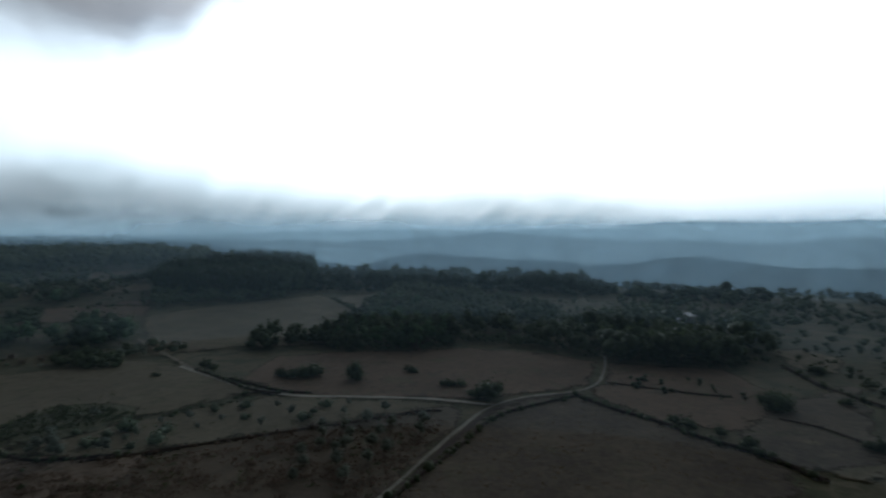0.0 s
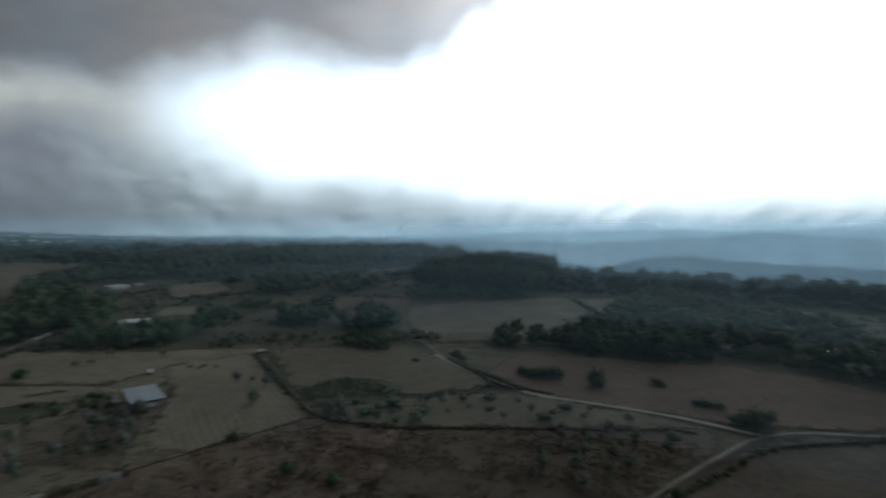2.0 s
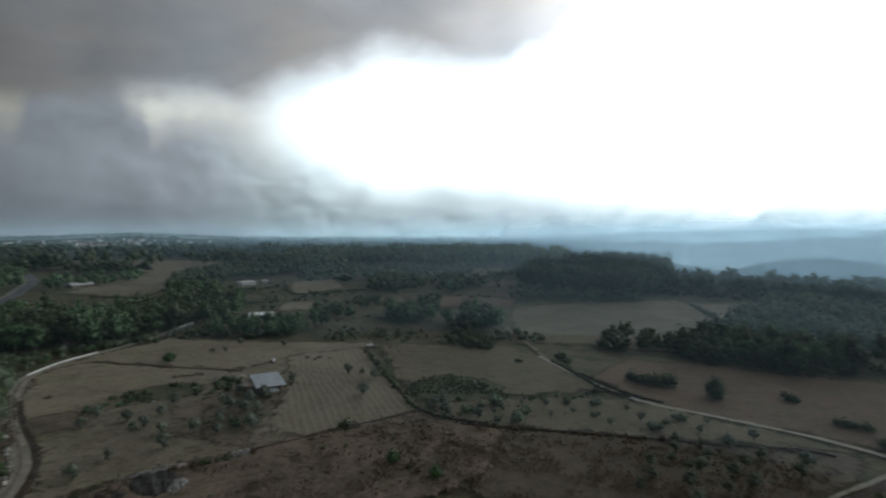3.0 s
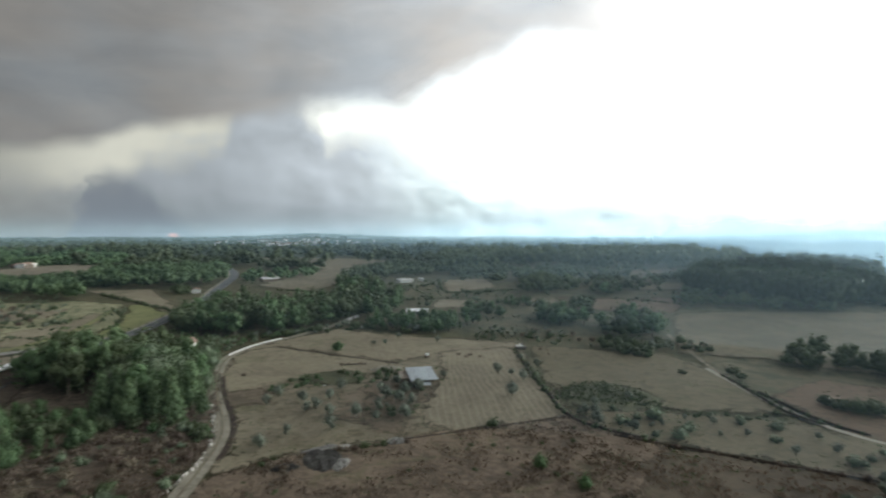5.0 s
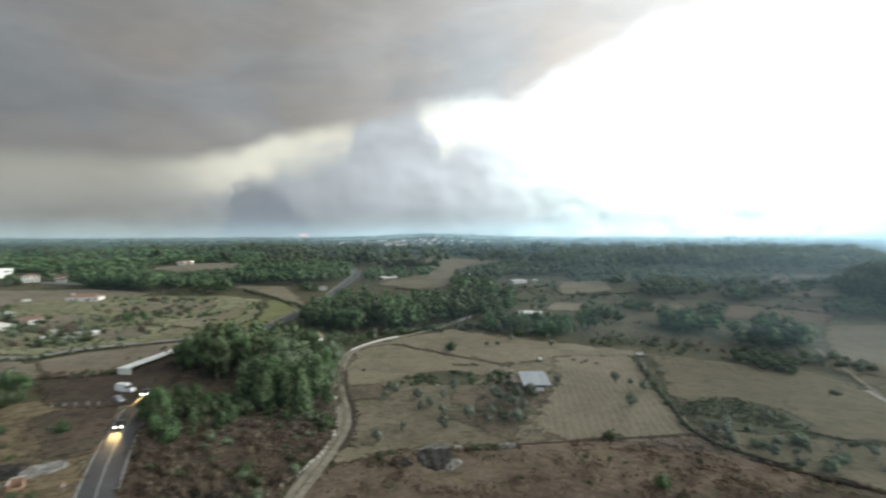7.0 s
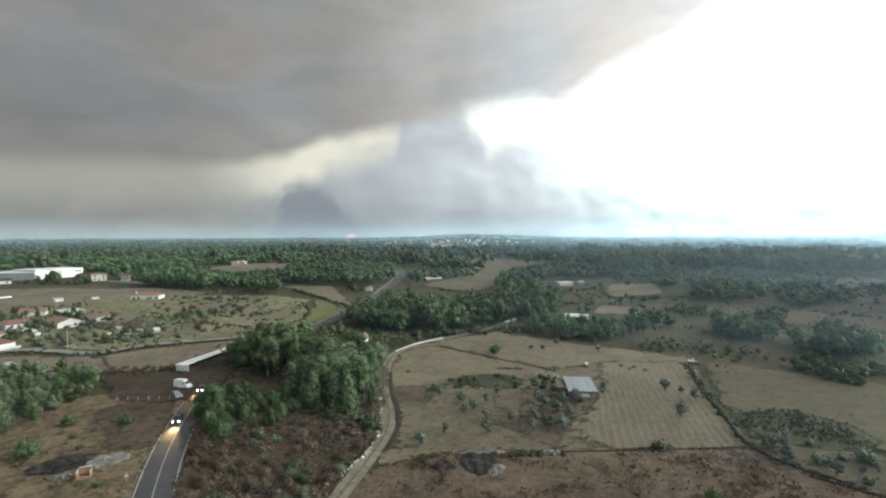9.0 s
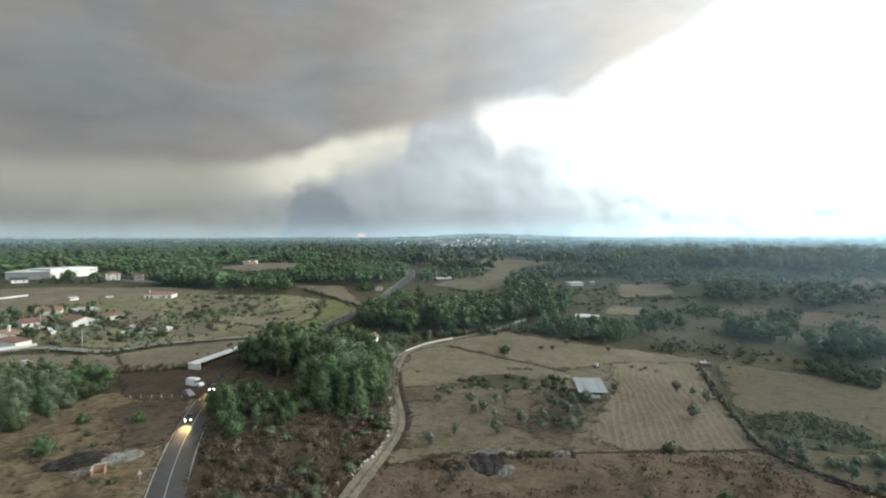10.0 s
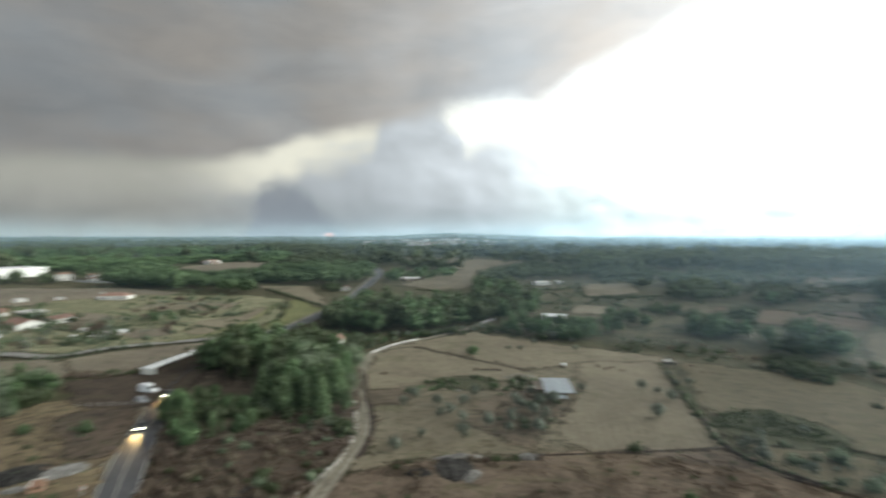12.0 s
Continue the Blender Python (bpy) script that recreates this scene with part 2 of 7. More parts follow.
    mx = w.node("ShaderNodeMixShader")
    w.put(mx.inputs[0], cover)
    w.put(mx.inputs[1], w.node("ShaderNodeBsdfTransparent").outputs[0])
    w.put(mx.inputs[2], bs.outputs[0])
    w.put(out, mx.outputs[0])
    return m


def surface(name, color, other, scale=1.5, rough=0.7, metal=0.0, bump=0.15, vary=0.12, amount=0.6):
    """Paint, plaster, tile, metal, stone: grain, stains and wear at two scales."""
    m = bpy.data.materials.new(name)
    m.use_nodes = True
    w = Tree(m.node_tree)
    co = w.node("ShaderNodeTexCoord").outputs["Object"]
    a, b = w.noise(co, scale, 5, 0.65, 0.5), w.noise(co, scale * 9, 4, 0.6)
    f = w.step(w.math("ADD", w.math("MULTIPLY", a, 0.6), w.math("MULTIPLY", b, 0.4)), 0.42, 0.68)
    col = w.mix(w.math("MULTIPLY", f, amount), color, other)
    rnd = w.node("ShaderNodeObjectInfo").outputs["Random"]
    hsv = w.node("ShaderNodeHueSaturation")
    w.put(hsv.inputs["Value"], w.math("ADD", 1 - vary / 2, w.math("MULTIPLY", rnd, vary)))
    w.put(hsv.inputs["Color"], col)
    bs = w.node("ShaderNodeBsdfPrincipled")
    w.put(bs.inputs["Base Color"], hsv.outputs[0])
    w.put(bs.inputs["Roughness"], w.math("ADD", rough - 0.1, w.math("MULTIPLY", b, 0.2)))
    bs.inputs["Metallic"].default_value = metal
    bm_ = w.node("ShaderNodeBump")
    bm_.inputs["Strength"].default_value = bump
    bm_.inputs["Distance"].default_value = 0.05
    w.put(bm_.inputs["Height"], b)
    w.put(bs.inputs["Normal"], bm_.outputs[0])
    w.put(w.node("ShaderNodeOutputMaterial").inputs[0], bs.outputs[0])
    return m


def leaves(name, dark, light, through=0.25):
    """Foliage that varies from leaf to leaf and from plant to plant."""
    m = bpy.data.materials.new(name)
    m.use_nodes = True
    w = Tree(m.node_tree)
    geo = w.node("ShaderNodeNewGeometry").outputs["Random Per Island"]
    info = w.node("ShaderNodeObjectInfo").outputs["Random"]
    co = w.node("ShaderNodeTexCoord").outputs["Object"]
    n = w.math("ADD", w.noise(co, 0.35, 3, 0.6), w.math("MULTIPLY", w.math("SUBTRACT", w.noise(co, 0.028, 3, 0.6), 0.5), 1.3))
    f = w.math("ADD", w.math("ADD", 0.16, w.math("MULTIPLY", geo, 0.24)), w.math("ADD", w.math("MULTIPLY", info, 0.55), w.math("MULTIPLY", w.math("SUBTRACT", n, 0.5), 0.9)))
    col = w.mix(f, dark, light)
    hsv = w.node("ShaderNodeHueSaturation")
    w.put(hsv.inputs["Hue"], w.math("ADD", 0.485, w.math("MULTIPLY", info, 0.03)))
    w.put(hsv.inputs["Color"], col)
    bs = w.node("ShaderNodeBsdfPrincipled")
    w.put(bs.inputs["Base Color"], hsv.outputs[0])
    bs.inputs["Roughness"].default_value = 0.65
    bs.inputs["Specular IOR Level"].default_value = 0.25
    tr = w.node("ShaderNodeBsdfTranslucent")
    w.put(tr.inputs[0], hsv.outputs[0])
    mx = w.node("ShaderNodeMixShader")
    mx.inputs[0].default_value = through
    w.put(mx.inputs[1], bs.outputs[0])
    w.put(mx.inputs[2], tr.outputs[0])
    w.put(w.node("ShaderNodeOutputMaterial").inputs[0], mx.outputs[0])
    return m


GROUND = ground_like("rough_pasture", (0.048, 0.046, 0.024), (0.109, 0.092, 0.054), (0.035, 0.040, 0.018), 0.02, 0.8, spot_at=0.52, frayed=False, wooded=True)
PALE_FIELD = ground_like("dry_stubble", (0.132, 0.112, 0.077), (0.212, 0.183, 0.128), (0.092, 0.077, 0.052), 0.04, 1.0, bump=0.25, spot_at=0.62)
STRIPED = ground_like("mown_rows", (0.104, 0.088, 0.061), (0.208, 0.179, 0.126), (0.086, 0.073, 0.049), 0.03, 1.0, bump=0.2, stripes=(56, 1.75, 0.42), spot_at=0.70, weeds=0.25, clumps=0.15)
OLIVE_PLOT = ground_like("grey_dry_soil", (0.108, 0.092, 0.065), (0.190, 0.163, 0.114), (0.074, 0.066, 0.040), 0.06, 0.9, bump=0.3, spot_at=0.58)
BROWN_SCRUB = ground_like("brown_scrubland", (0.066, 0.050, 0.037), (0.168, 0.128, 0.092), (0.058, 0.046, 0.032), 0.05, 0.7, bump=0.9, spot_at=0.62, clumps=0.55)
RED_SOIL = ground_like("reddish_soil", (0.079, 0.053, 0.034), (0.125, 0.088, 0.057), (0.054, 0.042, 0.027), 0.04, 0.9, bump=0.3, spot_at=0.62)
GREY_FIELD = ground_like("grey_ploughed", (0.132, 0.112, 0.084), (0.212, 0.182, 0.136), (0.096, 0.081, 0.058), 0.05, 0.9, bump=0.4, stripes=(30, 3.2, 0.07), spot_at=0.64)
GREEN_FIELD = ground_like("green_meadow", (0.105, 0.115, 0.045), (0.185, 0.185, 0.085), (0.140, 0.125, 0.065), 0.05, 0.8, bump=0.2, spot_at=0.68)
MEADOW = ground_like("mixed_meadow", (0.115, 0.118, 0.064), (0.255, 0.238, 0.150), (0.070, 0.080, 0.040), 0.04, 0.6, bump=0.5, spot_at=0.56, clumps=0.6)
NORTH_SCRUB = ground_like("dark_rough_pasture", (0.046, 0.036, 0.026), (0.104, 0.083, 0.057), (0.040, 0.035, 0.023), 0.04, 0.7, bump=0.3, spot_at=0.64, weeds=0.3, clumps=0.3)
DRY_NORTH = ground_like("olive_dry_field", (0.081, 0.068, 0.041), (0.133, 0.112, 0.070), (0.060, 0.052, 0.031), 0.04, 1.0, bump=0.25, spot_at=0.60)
YELLOW_GRASS = ground_like("yellow_dry_grass", (0.066, 0.052, 0.036), (0.196, 0.154, 0.094), (0.050, 0.042, 0.028), 0.06, 0.7, bump=0.9, spot_at=0.58, clumps=0.7)
WEEDY = ground_like("brown_weedy_soil", (0.072, 0.057, 0.041), (0.154, 0.122, 0.087), (0.056, 0.050, 0.032), 0.07, 0.8, bump=0.6, spot_at=0.56, clumps=0.5)
THICKET = ground_like("dark_olive_weeds", (0.040, 0.044, 0.024), (0.086, 0.084, 0.046), (0.034, 0.034, 0.021), 0.08, 0.9, bump=1.0, spot_at=0.58, clumps=0.6)
DARK_EARTH = ground_like("dark_bare_earth", (0.032, 0.024, 0.019), (0.062, 0.047, 0.037), (0.024, 0.019, 0.015), 0.08, 0.9, bump=0.5, frayed=False)
DARK_YARD = ground_like("dark_yard_earth", (0.036, 0.028, 0.021), (0.088, 0.067, 0.049), (0.028, 0.022, 0.017), 0.08, 0.9, bump=0.5, clumps=0.5)
WOOD_FLOOR = ground_like("bracken_floor", (0.050, 0.038, 0.029), (0.128, 0.098, 0.073), (0.040, 0.034, 0.024), 0.07, 0.8, bump=0.9, spot_at=0.55, clumps=0.6)
TRACK = ground_like("pale_dirt", (0.140, 0.125, 0.098), (0.270, 0.246, 0.196), (0.096, 0.084, 0.060), 0.12, 1.5, bump=0.3, spot_at=0.60, weeds=0.25, frayed=False)
PATH_DIRT = ground_like("trodden_pale_earth", (0.200, 0.180, 0.145), (0.330, 0.300, 0.245), (0.140, 0.120, 0.090), 0.12, 1.5, bump=0.3, weeds=0.1, frayed=False)
# weathered rock, darkened further for the shadow in the scrub's hollow
ROCK = ground_like("dark_rock_and_hollow_shade", (0.015, 0.014, 0.013), (0.048, 0.045, 0.041), (0.125, 0.115, 0.100), 0.15, 1.2, rough=0.8, bump=1.0, spot_at=0.68, weeds=0.2, frayed=False)
PALE_ROCK = ground_like("pale_granite", (0.130, 0.123, 0.112), (0.290, 0.278, 0.258), (0.065, 0.060, 0.052), 0.2, 1.4, rough=0.8, bump=0.9, frayed=False)
ASPHALT = surface("asphalt", (0.044, 0.047, 0.053), (0.074, 0.078, 0.084), 0.4, 0.85, bump=0.2)
LANE_TAR = surface("pale_tarmac", (0.190, 0.180, 0.165), (0.270, 0.255, 0.230), 0.3, 0.85, bump=0.2)
PAINT = surface("road_paint", (0.40, 0.40, 0.38), (0.16, 0.16, 0.15), 1.2, 0.7, amount=0.8)
PLASTER = surface("white_plaster", (0.66, 0.65, 0.60), (0.46, 0.44, 0.39), 0.5, 0.85, amount=0.5, vary=0.2)
GREY_PLASTER = surface("grey_wall_plaster", (0.235, 0.24, 0.24), (0.17, 0.17, 0.17), 0.4, 0.85)
TILE = surface("terracotta_tile", (0.240, 0.142, 0.105), (0.145, 0.098, 0.078), 0.7, 0.85, bump=0.5, vary=0.35)
DARK_TILE = surface("dark_red_tile", (0.190, 0.096, 0.078), (0.125, 0.070, 0.060), 0.7, 0.8, bump=0.5)
SLATE = surface("dark_roof", (0.045, 0.050, 0.060), (0.085, 0.090, 0.100), 0.7, 0.7)
SHEET = surface("grey_sheet_metal", (0.30, 0.335, 0.36), (0.23, 0.23, 0.22), 0.45, 0.5, metal=0.35, bump=0.2)
WHITE_SHEET = surface("white_sheet_metal", (0.74, 0.75, 0.74), (0.56, 0.56, 0.53), 0.3, 0.5, metal=0.1)
TIMBER = surface("weathered_timber", (0.150, 0.118, 0.088), (0.080, 0.064, 0.050), 2.0, 0.9, bump=0.5)
CONCRETE = surface("pale_concrete", (0.46, 0.45, 0.42), (0.30, 0.29, 0.26), 0.6, 0.9, bump=0.3)
STONE = surface("field_stone", (0.150, 0.138, 0.120), (0.070, 0.066, 0.056), 0.9, 0.95, bump=0.6, amount=0.9)
WHITE_STONE = surface("whitish_stone", (0.50, 0.47, 0.42), (0.26, 0.24, 0.20), 0.9, 0.95, bump=0.6)
BRICK = surface("orange_brick", (0.31, 0.185, 0.125), (0.22, 0.140, 0.100), 1.2, 0.9, bump=0.4)
DARK = surface("dark_opening", (0.018, 0.018, 0.018), (0.030, 0.029, 0.028), 1.0, 0.5)
BARK = surface("grey_brown_bark", (0.115, 0.092, 0.070), (0.062, 0.050, 0.040), 2.5, 0.95, bump=0.8)
WHITE_PAINT = surface("white_car_paint", (0.76, 0.77, 0.77), (0.66, 0.66, 0.65), 0.8, 0.35, bump=0.0)
GREY_PAINT = surface("silver_car_paint", (0.30, 0.31, 0.33), (0.24, 0.25, 0.26), 0.8, 0.35, metal=0.4, bump=0.0)
DARK_PAINT = surface("dark_car_paint", (0.035, 0.037, 0.042), (0.050, 0.052, 0.055), 0.8, 0.3, bump=0.0)
RUBBER = surface("tyre_rubber", (0.022, 0.022, 0.022), (0.035, 0.034, 0.032), 3.0, 0.9)
RED_SIGN = surface("red_sign_paint", (0.45, 0.035, 0.030), (0.35, 0.04, 0.035), 2.0, 0.5)
LEAF_GREEN = leaves("broadleaf_green", (0.034, 0.066, 0.030), (0.142, 0.208, 0.088))
LEAF_PALE = leaves("eucalyptus_pale_green", (0.050, 0.088, 0.044), (0.200, 0.262, 0.124))
LEAF_DARK = leaves("pine_dark_green", (0.020, 0.033, 0.019), (0.058, 0.080, 0.041))
LEAF_OLIVE = leaves("olive_grey_green", (0.100, 0.118, 0.088), (0.250, 0.270, 0.205))
LEAF_OAK = leaves("oak_dull_green", (0.040, 0.056, 0.027), (0.112, 0.136, 0.064))
LEAF_SAGE = leaves("sage_green", (0.068, 0.094, 0.056), (0.205, 0.242, 0.148))
LEAF_BROWN = leaves("bracken_brown", (0.088, 0.066, 0.048), (0.215, 0.168, 0.124), 0.3)
LEAF_STRAW = leaves("straw_blades", (0.100, 0.079, 0.047), (0.240, 0.192, 0.116), 0.25)


def lamp_glow(name, color, power):
    m = bpy.data.materials.new(name)
    m.use_nodes = True
    w = Tree(m.node_tree)
    e = w.node("ShaderNodeEmission")
    w.put(e.inputs[0], color)
    e.inputs[1].default_value = power
    w.put(w.node("ShaderNodeOutputMaterial").inputs[0], e.outputs[0])
    return m


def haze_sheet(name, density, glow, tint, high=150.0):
    """Stand-in for thin drifting smoke: lets most light through, scatters the rest, glows far off."""
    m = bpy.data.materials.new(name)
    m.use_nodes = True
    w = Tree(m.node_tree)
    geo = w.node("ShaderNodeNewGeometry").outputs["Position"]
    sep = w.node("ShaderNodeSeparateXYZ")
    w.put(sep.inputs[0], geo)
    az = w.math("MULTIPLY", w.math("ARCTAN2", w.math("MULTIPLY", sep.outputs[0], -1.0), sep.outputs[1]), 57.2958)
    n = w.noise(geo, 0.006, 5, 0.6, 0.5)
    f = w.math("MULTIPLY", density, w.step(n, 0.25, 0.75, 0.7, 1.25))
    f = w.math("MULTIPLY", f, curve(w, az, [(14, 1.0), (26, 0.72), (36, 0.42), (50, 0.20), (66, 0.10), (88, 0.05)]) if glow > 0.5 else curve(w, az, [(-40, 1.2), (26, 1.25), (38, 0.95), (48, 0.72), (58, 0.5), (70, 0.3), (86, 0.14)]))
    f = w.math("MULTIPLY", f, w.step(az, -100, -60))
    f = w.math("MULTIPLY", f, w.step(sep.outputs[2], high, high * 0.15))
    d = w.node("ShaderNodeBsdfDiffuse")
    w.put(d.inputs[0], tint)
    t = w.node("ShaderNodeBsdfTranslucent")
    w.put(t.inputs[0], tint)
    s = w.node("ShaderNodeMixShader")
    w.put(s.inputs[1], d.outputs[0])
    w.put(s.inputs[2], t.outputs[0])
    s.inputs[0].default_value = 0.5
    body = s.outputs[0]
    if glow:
        # added emission stands in for sunlight scattered by the far haze
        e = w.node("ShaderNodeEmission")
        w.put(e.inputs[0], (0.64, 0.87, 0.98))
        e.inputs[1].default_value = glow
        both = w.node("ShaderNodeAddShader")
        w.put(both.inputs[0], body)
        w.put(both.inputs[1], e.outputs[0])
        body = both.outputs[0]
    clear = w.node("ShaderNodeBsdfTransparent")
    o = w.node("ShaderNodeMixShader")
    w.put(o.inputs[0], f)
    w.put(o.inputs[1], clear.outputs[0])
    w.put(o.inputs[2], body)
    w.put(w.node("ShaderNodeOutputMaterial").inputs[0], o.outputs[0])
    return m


# ---------------------------------------------------------------- land
def smooth(a, b, v):
    v = min(1.0, max(0.0, (v - a) / (b - a)))
    return v * v * (3 - 2 * v)


def height(x, y):
    """Height of the land: a plateau with slight swells, a valley to the north and hills beyond."""
    r = math.hypot(x, y)
    az = math.degrees(math.atan2(-x, y))
    z = 0.35 * math.sin(x / 31 + 1.3) * math.sin(y / 27 + 0.4) + 0.2 * math.sin(x / 11 - y / 13)
    z *= smooth(40, 90, r)
    far = smooth(500, 1500, r)
    roll = math.sin(x / 210 + 0.6) * math.sin(y / 260 + 1.1) + 0.5 * math.sin((x + y) / 97)
    plateau = far * 2.0 * roll + 16 * smooth(170, 900, r) + 28 * smooth(1800, 4800, r)
    town = 26 * math.exp(-((az - 68) / 7) ** 2) * smooth(2200, 3300, r)
    north = 1 - smooth(8, 31, az)
    north *= smooth(-150, -110, az)
    edge = 520 - 110 * (1 - smooth(-25, 10, az))
    valley = -62 * smooth(edge, edge + 520, r)
    rise = (150 + 8 * smooth(0, 25, -az)) * smooth(1500, 4300, r)
    ridge = (30 * math.exp(-((r - 1750 - 300 * math.sin(az / 7)) / 240) ** 2) * max(0, 0.35 + 0.75 * math.sin(az / 4.3 + 1.3))
             + 44 * math.exp(-((r - 2650 - 300 * math.sin(az / 9 + 2)) / 300) ** 2) * max(0, 0.5 + 0.6 * math.sin(az / 5.3 + 2.6)))
    back = 62 * smooth(12, 24, -az) * smooth(3900, 4800, r)
    hill = 6 * math.exp(-((az - 27) / 18) ** 2) * smooth(260, 480, r) * (1 - smooth(620, 1000, r))
    wave = far * (9 * roll + 5 * math.sin(x / 61 + y / 83))
    z += (1 - north) * (plateau + town) + north * (valley + rise + ridge + back + wave * smooth(700, 1500, r))
    return z + hill


def z_at(p):
    return height(p[0], p[1])


def mesh_of(name, verts, faces, material, smooth_shade=False):
    me = bpy.data.meshes.new(name)
    me.from_pydata([tuple(map(float, v)) for v in verts], [], [tuple(map(int, f)) for f in faces])
    me.materials.append(material)
    if smooth_shade:
        me.shade_smooth()
    me.update()
    return me


def fast_mesh(name, verts, quads, material):
    """A mesh from numpy arrays: vertices (n, 3) and quads (m, 4)."""
    me = bpy.data.meshes.new(name)
    n, m = len(verts), len(quads)
    me.vertices.add(n)
    me.vertices.foreach_set("co", np.asarray(verts, dtype=np.float32).ravel())
    me.loops.add(m * 4)
    me.loops.foreach_set("vertex_index", np.asarray(quads, dtype=np.int32).ravel())
    me.polygons.add(m)
    me.polygons.foreach_set("loop_start", np.arange(0, m * 4, 4, dtype=np.int32))
    me.materials.append(material)
    me.update(calc_edges=True)
    me.validate()
    me.shade_smooth()
    return me


def part(name, data, parent, label=""):
    ob = new(name, data)
    ob.parent = parent
    return tagged(ob, label)


def build_ground():
    radii = [0, 14, 28] + [40 * (4900 / 40) ** (i / 190) for i in range(191)]
    turns = 360
    verts, faces = [], []
    for r in radii:
        for k in range(turns):
            a = 2 * math.pi * k / turns
            x, y = -r * math.sin(a), r * math.cos(a)
            verts.append((x, y, height(x, y)))
    for i in range(len(radii) - 1):
        for k in range(turns):
            k2 = (k + 1) % turns
            faces.append((i * turns + k, (i + 1) * turns + k, (i + 1) * turns + k2, i * turns + k2)[::-1])
    ob = new("ground", mesh_of("ground", verts, faces, GROUND, True))
    tagged(ob, "rough dry pasture and scrub stretching to hazy hills", "ground", kind="structure")


build_ground()


def inside(p, poly):
    x, y = p
    odd = False
    for (x1, y1), (x2, y2) in zip(poly, poly[1:] + poly[:1]):
        if (y1 > y) != (y2 > y) and x < (x2 - x1) * (y - y1) / (y2 - y1) + x1:
            odd = not odd
    return odd


def spline(pts, step=4.0):
    """A smooth line through a few points."""
    out = []
    for i in range(len(pts) - 1):
        p0, p1, p2, p3 = (Vector(pts[max(0, min(len(pts) - 1, j))]) for j in (i - 1, i, i + 1, i + 2))
        n = max(2, int((p2 - p1).length / step))
        for k in range(n):
            t = k / n
            out.append(0.5 * (2 * p1 + (p2 - p0) * t + (2 * p0 - 5 * p1 + 4 * p2 - p3) * t * t + (3 * p1 - p0 - 3 * p2 + p3) * t ** 3))
    out.append(Vector(pts[-1]))
    return out


FIELD_LIFT = [0.05]
OPEN = []
CLEAR = [((-506.0, -112.0), 11), ((-530.0, -105.0), 11), ((-521.0, -88.0), 12), ((-541.0, -82.0), 11), ((-626.9, -29.5), 45), ((-641.3, 4.1), 40), ((-574.1, -21.3), 34), ((-592.8, -39.1), 26), ((-570.4, -7.4), 26), ((-499.2, -188.0), 30), ((-500.5, -169.0), 30), ((-513.0, -152.7), 30), ((-492.7, -126.3), 22), ((-478.9, -105.4), 14), ((-482.8, -90.8), 14), ((-379.1, 73.4), 12), ((-423.6, 139.3), 14),
         ((-352.3, 223.9), 14), ((-224.1, 148.3), 13), ((-230.4, 150.7), 9), ((-201.4, 37.5), 6), ((-189.9, 35.9), 6), ((-179.7, 34.5), 5), ((-89.1, 40.4), 7), ((106.5, 220.6), 9), ((99.6, 220.2), 8), ((101.1, 209.3), 7), ((410.8, 1036.8), 14), ((-377.2, -71.3), 16), ((-475.5, 122.7), 14), ((-393.7, 88.5), 12)]


def cleared(p):
    return any((p[0] - q[0]) ** 2 + (p[1] - q[1]) ** 2 < r * r for q, r in CLEAR)


